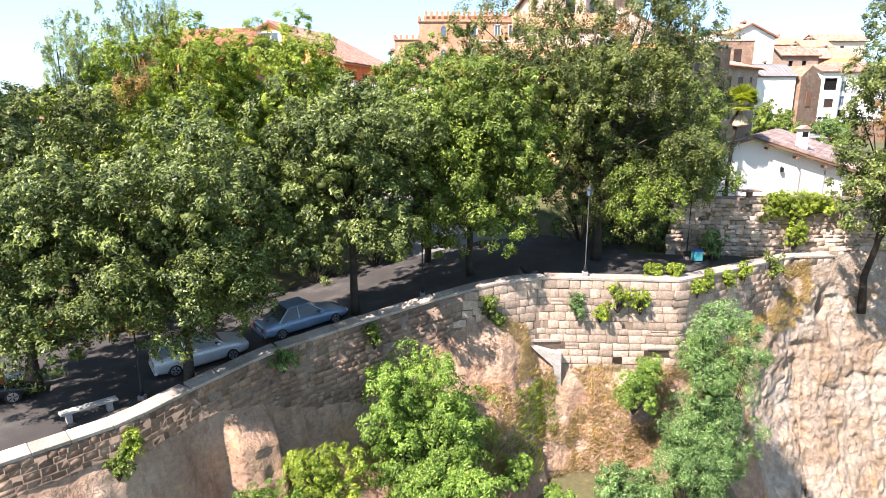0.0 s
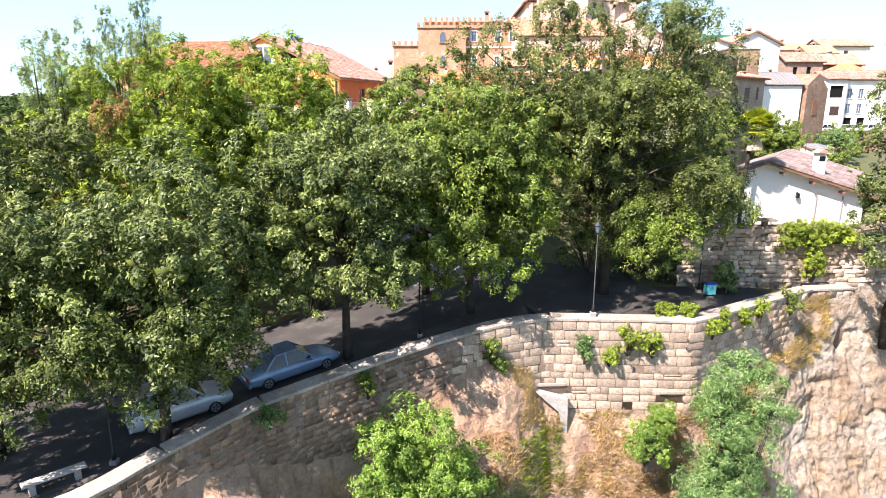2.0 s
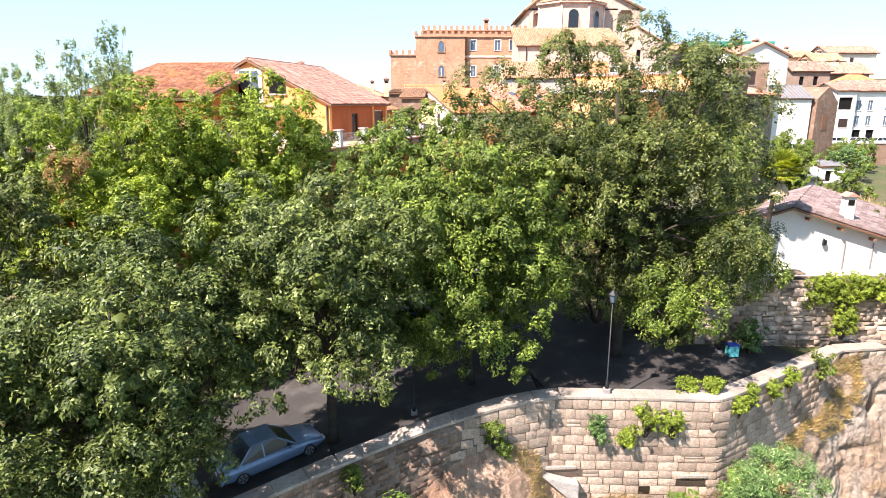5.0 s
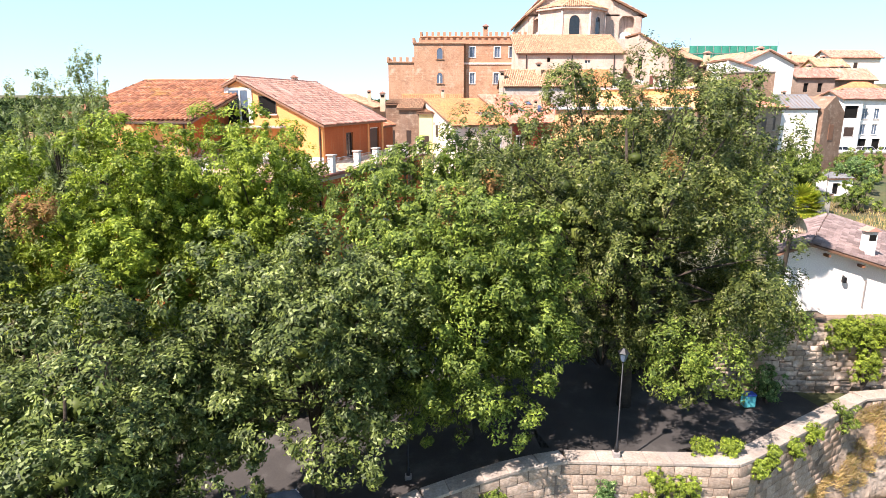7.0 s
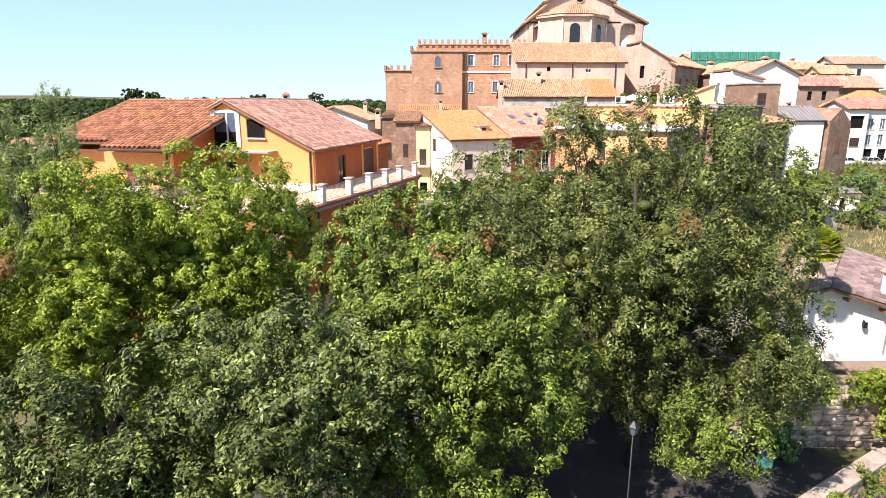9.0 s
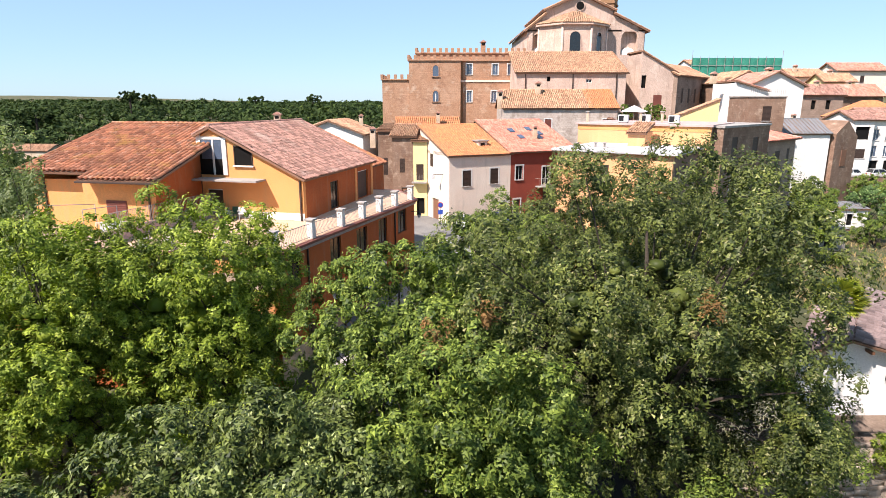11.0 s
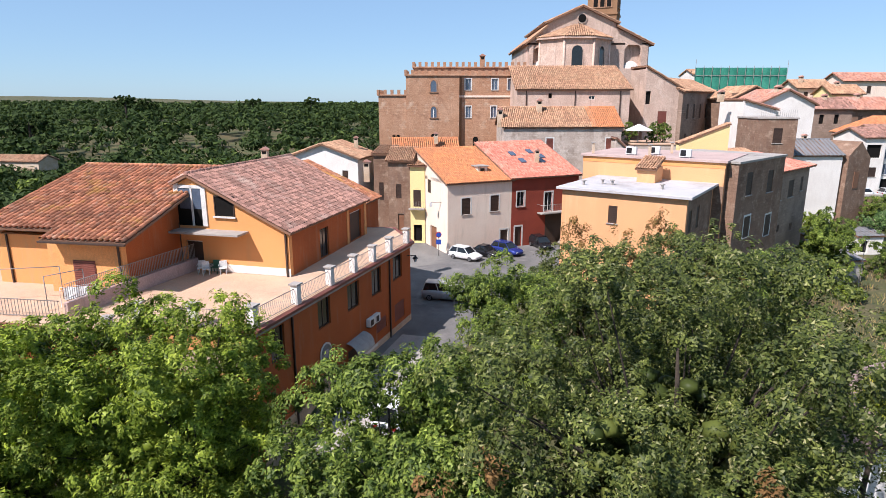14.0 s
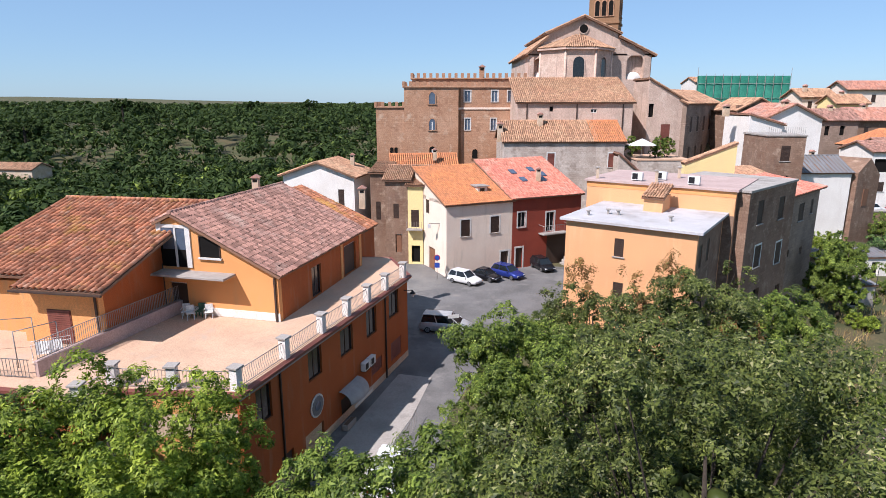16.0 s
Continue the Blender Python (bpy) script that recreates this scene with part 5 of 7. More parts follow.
d = Vector((-1.5 + 8.6, 66.9 - 47.1)).normalized()
street_wall = attach("street_wall", None, terr)
street_wall.matrix_basis = pose(-8.6, 47.1, 0, 0, 0, math.degrees(math.atan2(d.y, d.x)))
HO = [((1.2, 2.5, 8.0, 10.0), "brown nosill"), ((6.1, 7.6, 8.2, 10.05), "brown nosill"), ((9.9, 11.6, 8.1, 9.95), "brown nosill"), ((13.6, 15.2, 8.0, 10.0), "brown nosill"), ((17.4, 19.2, 8.1, 10.05), "brown nosill"),
      ((3.0, 4.2, 3.4, 5.2), "dark door"), ((5.4, 7.5, 3.0, 5.1), "pale door"), ((9.7, 11.8, 3.2, 5.3), "dark door"), ((14.2, 16.0, 4.9, 5.9), "closed red nosill"), ((17.6, 19.6, 4.6, 6.1), "closed red nosill")]
bm = bmesh.new()
# street front turned from the sun, its shade painted into the render
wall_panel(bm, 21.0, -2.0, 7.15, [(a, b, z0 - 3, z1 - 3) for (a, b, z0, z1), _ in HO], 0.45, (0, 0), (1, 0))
part("facade", bm, M["orange_shaded"], street_wall, "orange rendered street front, its shade put into the colour")
for (a, b, z0, z1), st in HO:
    opening(street_wall, (0, 0), (1, 0), (a, b, z0 - 3, z1 - 3), st)
box_part("base_band", (0, 21, -0.03, 0.0, -2, 1.25), M["peach"], street_wall, "flaking pale base of the street front")
for u in (3.2, 16.6):
    box_part("drainpipe", (u, u + 0.1, -0.12, -0.02, 0.4, 7.1), M["shutter"], street_wall)
front_wall = box_part("front_wall", (-14.6, -8.7, 47.2, 47.6, -3, 7.15), M["orange"], terr)
box_part("front_band", (-14.6, -8.72, 47.16, 47.2, 5.2, 6.4), M["peach"], terr, "peeling pale plaster under the terrace edge")


def tabs(name, x, y, z, ang, parts, label, category, group=""):
    """A small thing made of boxes: (part name, box, material, bevel)."""
    root = empty(name, pose(x, y, z, 0, 0, ang), label, category, group)
    for nm, b, mt, bv in parts:
        box_part(nm, b, M[mt], root, bevel=bv)
    return root


SA = math.degrees(math.atan2(d.y, d.x))


def on_street(u, out, z):
    return (-8.6 + d.x * u + d.y * out, 47.1 + d.y * u - d.x * out, z)


# round medallion sign, shop awning, air conditioners on the street front
med = empty("round_sign", Matrix.Translation(on_street(6.75, 0.02, 6.45)) @ pose(0, 0, 0, 0, 0, SA), "round white sign with a grey emblem shape", "sign")
for nm, r, y, mt in (("rim", 0.72, 0.0, "frame_white"), ("disc", 0.6, -0.03, "greyroof"), ("emblem", 0.3, -0.05, "glass_sky")):
    bm = bmesh.new()
    bmesh.ops.create_cone(bm, cap_ends=True, segments=28, radius1=r, radius2=r, depth=0.05, matrix=Matrix.Translation((0, y - 0.03, 0)) @ Euler((radians(90), 0, 0)).to_matrix().to_4x4())
    part(nm, bm, M[mt], med)
aw = empty("awning", Matrix.Translation(on_street(10.75, 0.0, 5.35)) @ pose(0, 0, 0, 0, 0, SA), "grey scalloped canvas awning over a shop door", "awning")
bm = bmesh.new()
rings = []
for i in range(9):
    a = math.pi / 2 * i / 8
    rings.append([bm.verts.new((-1.3 + 2.6 * k / 12, -1.15 * math.sin(a) * (1 - 0.25 * abs(k / 6 - 1) ** 3), 0.75 * math.cos(a) - 0.1)) for k in range(13)])
for r0, r1 in zip(rings, rings[1:]):
    for k in range(12):
        bm.faces.new((r0[k], r1[k], r1[k + 1], r0[k + 1]))
part("canvas", bm, M["canvas"], aw)
bm = bmesh.new()
for k in range(12):
    x0, x1 = -1.3 + 2.6 * k / 12, -1.3 + 2.6 * (k + 1) / 12
    vs = [bm.verts.new(v) for v in ((x0, -1.12, -0.1), (x1, -1.12, -0.1), (x1, -1.13, -0.25), ((x0 + x1) / 2, -1.14, -0.34), (x0, -1.13, -0.25))]
    bm.faces.new(vs)
part("valance", bm, M["frame_white"], aw)
for u in (12.9, 13.8):
    x, y, z = on_street(u, 0.0, 6.1)
    tabs("air_conditioner", x, y, z, SA, [("case", (-0.4, 0.4, -0.36, -0.02, 0, 0.6), "plastic_white", 0.02), ("grille", (-0.3, 0.12, -0.375, -0.36, 0.08, 0.52), "iron", 0), ("bracket", (-0.35, 0.35, -0.36, 0.0, -0.06, -0.005), "iron", 0)], "white air conditioner on a wall bracket", "air conditioner", "air conditioners")


# terrace balustrade: rendered posts with iron railings between
POSTS = [(-15.25, 45.55), (-14.85, 47.75), (-11.85, 47.5), (-8.75, 47.3), (-7.35, 51.0), (-6.05, 54.7), (-4.95, 57.6), (-3.95, 60.4), (-2.95, 63.1), (-1.8, 66.3)]


def post(x, y, ang, w=0.42):
    r = empty("balustrade_post", pose(x, y, FLOOR, 0, 0, ang), "white rendered terrace post with a flat cap", "post", "terrace posts")
    box_part("shaft", (-w / 2, w / 2, -w / 2, w / 2, 0, 1.15), M["white"], r, bevel=0.01)
    box_part("cap", (-w * 0.72, w * 0.72, -w * 0.72, w * 0.72, 1.15, 1.25), M["concrete"], r, bevel=0.015)
    return r


for i, (x, y) in enumerate(POSTS):
    post(x, y, SA if i > 2 else 0)

bal = bmesh.new()
tube(bal, [(0, 0, 0.08), (0, -0.05, 0.2), (0, -0.09, 0.36), (0, -0.03, 0.55), (0, 0, 0.7), (0, 0, 0.92)], [0.012] * 6, 5)
BAL = bpy.data.meshes.new("baluster")
bal.to_mesh(BAL)
bal.free()
BAL.materials.append(M["rail"])
sb = bmesh.new()
tube(sb, [(0, 0, 0.05), (0, 0, 1.0)], [0.017] * 2, 5)
BAR = bpy.data.meshes.new("bar")
sb.to_mesh(BAR)
sb.free()
BAR.materials.append(M["rail"])


def railing(a, b, z, mesh, label, step_=0.17, height=0.94, group="terrace railings", z2=None):
    a, b = Vector((*a, z)), Vector((*b, z if z2 is None else z2))
    v = b - a
    L = math.hypot(v.x, v.y)
    r = empty("railing", Matrix.Translation(a) @ pose(0, 0, 0, 0, 0, math.degrees(math.atan2(v.y, v.x))), label, "railing", group)
    dz = v.z
    for nm, h in (("top_rail", height), ("bottom_rail", 0.08)):
        bm = bmesh.new()
        tube(bm, [(0.1, 0, h), (L - 0.1, 0, h + dz)], [0.024, 0.024], 6)
        part(nm, bm, M["rail"], r)
    n = max(2, int(L / step_))
    for i in range(1, n):
        o = attach(mesh.name, mesh, r)
        o.location = (L * i / n, 0, dz * i / n)
    return r


for a, b in zip(POSTS, POSTS[1:]):
    railing(a, b, FLOOR, BAL, "bowed wrought iron railing between terrace posts")
dw = empty("dividing_wall", Matrix.Translation((-19.2, 48.8, FLOOR)), "pinkish plastered wall dividing the two terraces", "wall")
dv = Vector((-15.7 + 19.2, 59.0 - 48.8))
dw.rotation_euler = (0, 0, math.atan2(dv.y, dv.x))
box_part("wall", (0, dv.length, -0.12, 0.12, 0, 0.85), M["pinkwall"], dw, bevel=0.02)
railing((-19.2, 48.8), (-15.9, 58.4), FLOOR + 0.85, BAR, "grey iron fence of thin bars on the dividing wall", 0.13, 1.0)
railing((-19.3, 48.6), (-31.5, 50.6), FLOOR, BAR, "grey iron fence along the terrace edge", 0.2, 1.0)
for i, (x, y, a) in enumerate([(-15.2, 57.4, 10), (-14.8, 57.1, 25), (-14.3, 57.5, -5), (-13.7, 57.3, 15)]):
    ch = empty("garden_chair", pose(x, y, FLOOR, 0, 0, a), "white plastic garden chair on the terrace" if i != 2 else "green plastic garden chair on the terrace", "chair", "garden chairs on the terrace")
    mt = "plastic_green" if i in (2,) else "plastic_white"
    box_part("seat", (-0.25, 0.25, -0.25, 0.25, 0.4, 0.44), M[mt], ch, bevel=0.015)
    box_part("backrest", (-0.24, 0.24, 0.22, 0.27, 0.44, 0.86), M[mt], ch, bevel=0.015)
    for lx in (-0.22, 0.18):
        for ly in (-0.22, 0.18):
            box_part("leg", (lx, lx + 0.04, ly, ly + 0.04, 0, 0.4), M[mt], ch)
    for ax in (-0.28, 0.24):
        box_part("armrest", (ax, ax + 0.04, -0.22, 0.22, 0.6, 0.63), M[mt], ch)
# clothes line frames with a sheet
for i, (a, b) in enumerate([((-25.2, 51.2), (-21.3, 52.0)), ((-20.9, 49.9), (-19.6, 51.4))]):
    r = empty("clothes_line", Matrix.Translation((*a, FLOOR)), "rusty tube clothes line frame on the terrace", "clothes line", "clothes lines")
    v = Vector(b) - Vector(a)
    for p in ((0, 0), (v.x, v.y)):
        bm = bmesh.new()
        tube(bm, [(p[0], p[1], 0), (p[0], p[1], 2.0)], [0.03, 0.03], 6)
        part("pole", bm, M["rail"], r)
    bm = bmesh.new()
    tube(bm, [(0, 0, 2.0), (v.x, v.y, 2.0)], [0.025, 0.025], 6)
    part("crossbar", bm, M["rail"], r)
cl = empty("clothes_rack", pose(-19.9, 51.2, FLOOR, 0, 0, 30), "folding clothes rack with a white sheet hung over it", "clothes rack")
for y in (-0.3, 0.3):
    bm = bmesh.new()
    tube(bm, [(-0.9, y, 0), (-0.9, -y, 1.0), (0.9, -y, 1.0), (0.9, y, 0)], [0.02] * 4, 5)
    part("frame", bm, M["plastic_white"], cl)
bm = bmesh.new()
for i in range(9):
    z = 1.02 - abs(i - 4) * 0.16
    for k in range(7):
        bm.verts.new((-0.7 + 0.2 * k, (i - 4) * 0.07 + 0.05 * math.sin(k * 1.7), z + 0.02 * math.sin(k)))
bm.verts.ensure_lookup_table()
for i in range(8):
    for k in range(6):
        bm.faces.new([bm.verts[j] for j in (i * 7 + k, i * 7 + k + 1, i * 7 + k + 8, i * 7 + k + 7)])
part("sheet", bm, M["plastic_white"], cl)

# ---- houses round the square ----
cream = house("cream_house", "cream plastered house with orange tiled roof and brown shutters", 2.0, 89.4, 24.8, 8.95, 9.3, 3.6, 12.3, "cream", "sf", "tile_bright", 0.3, rise=3.3, seed=11,
              openings=[("f", 1.9, 8.5, 1.2, 2.0, "closed surround"), ("f", 5.9, 8.6, 1.2, 2.0, "closed surround"), ("f", 7.4, 3.75, 1.1, 2.4, "dark door surround"), ("l", 4.2, 3.7, 1.9, 2.8, "door"), ("l", 3.4, 10.6, 1.0, 2.1, "closed nosill")])
red = house("red_house", "dark red plastered house with red tiled roof and a balcony", 10.12, 93.15, 24.8, 10.3, 9.3, 3.6, 12.5, "red", "sf", "tile_red", 0.35, rise=3.6, seed=13,
            openings=[("f", 0.8, 8.9, 1.1, 1.9, "surround"), ("f", 5.0, 8.0, 1.2, 2.5, "surround nosill"), ("f", 0.6, 3.75, 1.0, 2.6, "dark door surround")])
box_part("balcony_slab", (3.9, 7.8, -1.1, 0, 4.2, 4.36), M["concrete"], red, bevel=0.02)
rm = red.matrix_basis
for i in range(14):
    o = attach("baluster", BAR, red)
    o.location = (3.95 + i * 0.29, -1.05, 4.36)
bm = bmesh.new()
tube(bm, [(3.9, 0, 5.4), (3.9, -1.05, 5.4), (7.8, -1.05, 5.4), (7.8, 0, 5.4)], [0.03] * 4, 6)
part("balcony_rail", bm, M["frame_white"], red)
# no porch is cut in: a dark brown sheet paints its shade on the wall
box_part("porch_shade", (5.2, 8.6, -0.04, 0.05, 0.1, 4.0), M["shutter"], red, "flat dark panel standing for the shaded porch under the balcony")
bm = bmesh.new()
for i in range(9):
    box(bm, 7.0 + i * 0.3, 7.3 + i * 0.3, -1.6, -0.5, i * 0.34 - 0.4, i * 0.34 + 0.34)
part("outer_stair", bm, M["concrete"], red, "concrete outside staircase")
box_part("dormer", (5.3, 6.6, 2.2, 3.4, 9.0, 10.35), M["cream"], cream)
box_part("dormer_window", (5.6, 6.2, 2.16, 2.2, 9.6, 10.15), M["glass"], cream)
box_part("dormer_roof", (5.1, 6.8, 2.0, 3.8, 10.35, 10.47), M["concrete"], cream)
for x, y in ((3.0, 5.2), (6.0, 5.6), (3.4, 3.2), (6.2, 3.0), (7.0, 4.2)):
    k = 3.6 / 9.3
    sk = bmesh.new()
    box(sk, x, x + 0.8, y, y + 1.0, 0, 0.12, Matrix.Identity(4))
    for v in sk.verts:
        v.co.z += 8.9 + k * v.co.y + 0.34
    part("skylight", sk, M["glass_sky"], red)

yellow = house("yellow_building", "yellow plastered building with a pale flat roof", 11.47, 69.0, -35.1, 10.2, 9.5, 2.0, 14.7, "yellow", "flat", "flatroof", 0.42,
               openings=[("f", 4.1, 12.2, 0.75, 1.45, "closed brown"), ("f", 4.2, 8.8, 0.8, 1.3, "closed brown"), ("r", 1.0, 11.8, 0.9, 1.8, "closed nosill"), ("r", 3.6, 11.8, 0.9, 1.8, "closed nosill")])
for c_ in yellow.children:
    if c_.name.startswith("wall") and min(v.co.x for v in c_.data.vertices) > 9:
        c_.data.materials[0] = M["brownwall"]
upper = house("upper_yellow_building", "yellow plastered upper block with a parapet roof", 15.3, 78.1, -36.2, 13.1, 9.0, 2.0, 16.7, "yellow", "flat", "pinkwall", 0.22)
# the shadow under the eave is laid on as a darker orange strip
box_part("eave_shade_band", (-0.03, 13.13, -0.03, 0.0, 14.2, 14.7), M["orange"], upper, "darker orange strip painted for the eave's shadow")
for c_ in upper.children:
    if c_.name.startswith("wall") and min(v.co.x for v in c_.data.vertices) > 9:
        c_.data.materials[0] = M["brownwall"]
box_part("side_masonry", (11.0, 13.12, -0.05, -0.002, -1.0, 12.65), M["brownwall"], upper, "bare brown masonry below the roof of the lower block")
hut2 = empty("roof_stair_hut", pose(18.6, 71.6, 14.92, 0, 0, -36), "small yellow roof hut with a tiled lean-to roof", "roof hut")
box_part("wall", (0, 1.6, 0, 2.2, 0, 1.3), M["yellow"], hut2)
roof_plane(hut2, (-0.15, -0.3, 1.2), (1.9, 0, 0), (0, 2.6, 0.9), material="tile_old", seed=61)
for i, (x, y) in enumerate([(15.2, 70.2), (15.9, 69.7), (13.4, 69.6), (19.2, 66.9)]):
    tabs("roof_vent", x, y, 14.92, 10 * i, [("stem", (-0.08, 0.08, -0.08, 0.08, 0, 0.35), "concrete", 0), ("cap", (-0.16, 0.16, -0.16, 0.16, 0.35, 0.45), "concrete", 0.02)], "small concrete roof vent", "roof vent", "roof vents")

for i, (x, y) in enumerate([(19.4, 76.1), (23.4, 73.1), (21.8, 76.6)]):
    tabs("air_conditioner", x, y, 16.93, -36, [("case", (-0.5, 0.5, -0.2, 0.2, 0.08, 0.78), "plastic_white", 0.03), ("grille", (-0.42, 0.08, -0.215, -0.2, 0.16, 0.7), "iron", 0), ("foot", (-0.45, -0.35, -0.18, 0.18, 0, 0.08), "rail", 0), ("foot", (0.35, 0.45, -0.18, 0.18, 0, 0.08), "rail", 0)], "white air conditioning unit on the flat roof", "air conditioner", "roof units")
for x, y in ((16.2, 78.0), (20.8, 75.1), (24.0, 78.0)):
    tabs("flue", x, y, 16.93, 0, [("pipe", (-0.11, 0.11, -0.11, 0.11, 0, 1.0), "peach", 0.02), ("cap", (-0.19, 0.19, -0.19, 0.19, 1.0, 1.12), "concrete", 0.02)], "short rendered flue on the flat roof", "flue", "roof flues")
stone_b = house("stone_building", "grey brown masonry building with dark shuttered windows", 27.1, 70.4, 42.6, 11.4, 9, -2.0, 16.6, "brownwall", "flat", "concrete", 0.12,
                openings=[("f", 2.1, 13.6, 1.3, 2.1, "closed"), ("f", 7.2, 13.4, 1.4, 2.1, "closed"), ("f", 2.5, 9.6, 1.4, 2.0, "closed surround"), ("f", 7.8, 9.0, 1.4, 2.1, "closed surround"), ("f", 3.4, 5.0, 1.4, 2.4, "void"), ("f", 9.2, 4.6, 1.2, 2.0, "void")])
grey_b = house("grey_building", "dark grey masonry building with a red tiled roof", 35.1, 79.5, 42.6, 12.0, 9, -2.0, 14.7, "greywall", "hip", "tile_red", 0.5, rise=1.3, seed=15,
               openings=[("f", 2.0, 11.6, 1.5, 1.9, "closed"), ("f", 5.6, 11.6, 1.6, 1.9, "closed"), ("f", 9.4, 12.0, 0.8, 1.6, "closed"), ("f", 7.5, 7.6, 0.9, 0.9, "void"), ("f", 3.5, 8.0, 0.7, 0.8, "void")])

house("brown_house", "tall brown plastered old house in the lane", -7.7, 98.4, -4, 2.2, 7.0, -3, 15.0, "brownwall", "sf", "tile_old", 0.3, rise=0.6, seed=17, openings=[("f", 0.7, 9, 0.6, 2.4, "closed nosill")])
house("brown_house", "brown plastered lane house with a tiled eave", -5.6, 96.2, -6, 3.0, 9.0, 0, 14.4, "brownwall", "gx", "tile_old", 0.4, rise=1.3, seed=18, openings=[("f", 1.0, 9.6, 0.7, 1.9, "closed nosill"), ("f", 1.2, 5.2, 0.8, 2.4, "door")])
lane_y = house("yellow_house", "narrow yellow house with a small balcony in the lane", -2.75, 95.6, -8, 1.9, 8.0, 0, 13.8, "paleyellow", "sf", "tile_old", 0.35, rise=1.5, seed=20, openings=[("f", 0.4, 8.6, 1.0, 2.2, "closed nosill"), ("f", 0.4, 4.0, 1.1, 2.2, "void")])
box_part("balcony_slab", (-0.1, 1.9, -0.9, 0, 8.3, 8.45), M["concrete"], lane_y)
for i in range(10):
    o = attach("baluster", BAR, lane_y)
    o.location = (-0.05 + i * 0.21, -0.85, 8.45)
house("tiled_house", "low house with a broad orange tiled roof behind the cream house", -5.2, 106.0, 6, 9.0, 7.0, 2, 14.2, "brownwall", "gx", "tile_bright", 0.5, rise=2.2, seed=22, pitch=0.3, row=0.45)
house("white_house", "white plastered house with a low tiled roof beyond the orange house", -19.3, 100.0, -12, 9.8, 7.0, -4, 14.6, "white", "gy", "tile_old", 0.5, rise=1.7, seed=19, openings=[("f", 7.6, 10.4, 0.8, 2.6, "closed nosill")])
house("low_roof_house", "low house with a pink tiled roof behind the orange house", -13.2, 72.75, -14.5, 7.2, 5.0, 2, 12.9, "orange_shaded", "sr", "tile", 0.3, 0.2, rise=3.2, seed=24)

# ---- stone house, palace, church ----
house("stone_house", "rough stone house with an old tiled roof and red shutters", 11.3, 115.0, 0, 14.3, 12.0, 3, 17.9, "stonepale", "gx", "tile_old", 0.35, rise=2.9, seed=21, pitch=0.32, row=0.5,
      openings=[("f", 6.8, 14.0, 1.1, 2.2, "closed red surround")])
house("stone_house", "stone house end with a bright new orange tiled roof", 25.6, 115.0, 0, 4.4, 12.0, 3, 17.9, "stonepale", "gx", "tile_bright", 0.35, rise=2.9, seed=26, pitch=0.32, row=0.5,
      openings=[("f", 2.0, 14.0, 1.1, 2.2, "closed red surround")])
house("lean_to", "low stone lean-to with a sloping pink tiled roof", 28.4, 112.2, 0, 3.1, 6.0, 3, 13.6, "stonepale", "sr", "tile_pink", 0.35, rise=2.6, seed=38, pitch=0.34, row=0.5, openings=[("f", 1.2, 11.4, 0.8, 1.3, "surround")])
house("garden_terrace", "rough stone wall carrying a small garden terrace", 31.6, 113.4, 0, 8.2, 9, 3, 15.2, "stonepale", "flat", "terrace", 0.1, openings=[("f", 3.0, 11.8, 0.9, 1.6, "void")])
for i, (bx, by, br) in enumerate([(35.2, 116.0, 1.1), (37.2, 116.6, 1.3), (32.6, 119.6, 1.2)]):
    bush("bush", "green garden bush on the stone terrace", bx, by, 15.35, br, br * 0.8, 2.4, 1800, "bush", 180 + i, 0.3, 20, 0.5, "garden bushes")
um = empty("parasol", Matrix.Translation((32.8, 115.4, 15.42)), "white market parasol on the stone terrace", "parasol")
bm = bmesh.new()
tube(bm, [(0, 0, 0), (0, 0, 2.6)], [0.04, 0.04], 6)
part("pole", bm, M["frame_white"], um)
bm = bmesh.new()
bmesh.ops.create_cone(bm, cap_ends=False, segments=8, radius1=2.3, radius2=0.05, depth=1.0, matrix=Matrix.Translation((0, 0, 2.5)))
part("canopy", bm, M["plastic_white"], um)


def battlements(root, pts, z, w=0.55, gap=0.6, h=0.85, th=0.4, material="castle"):
    """Merlons along a line of places in the thing's own frame."""
    bm = bmesh.new()
    box(bm, -w / 2, w / 2, -th / 2, th / 2, 0, h)
    me = bpy.data.meshes.new("merlon")
    bm.to_mesh(me)
    bm.free()
    me.materials.append(M[material])
    for a, b in zip(pts, pts[1:]):
        a, b = Vector((*a, z)), Vector((*b, z))
        v = b - a
        n = max(1, int(v.length / (w + gap)))
        for i in range(n + 1):
            o = attach("merlon", me, root)
            o.matrix_basis = Matrix.Translation(a + v * i / n) @ pose(0, 0, 0, 0, 0, math.degrees(math.atan2(v.y, v.x)))


def arch_outline(w, h, pointed=False, n=8):
    pts = [(-w / 2, 0), (w / 2, 0)]
    for i in range(n + 1):
        a = math.pi * i / n
        x, z = math.cos(a) * w / 2, math.sin(a) * w / 2 * (1.35 if pointed else 1.0)
        pts.append((x, h - w / 2 * (1.35 if pointed else 1.0) + z))
    return pts


def arch_window(root, x, y, z, w, h, pointed=False, twin=False, glass="glass", stone="church", parent_name="window"):
    """A round or pointed window set against the front: moulded surround, sunk pane and sill."""
    wn_ = attach(parent_name, None, root)
    wn_.location = (x, y, z)
    bm = bmesh.new()
    outer, inner = arch_outline(w + 0.36, h + 0.2, pointed), arch_outline(w, h, pointed)
    ro = [[bm.verts.new((a, yy, b)) for a, b in outline] for outline, yy in ((outer, 0.0), (outer, -0.08), (inner, -0.08), (inner, 0.0))]
    k = len(outer)
    for q in range(3):
        for i in range(k):
            bm.faces.new((ro[q][i], ro[q][(i + 1) % k], ro[q + 1][(i + 1) % k], ro[q + 1][i]))
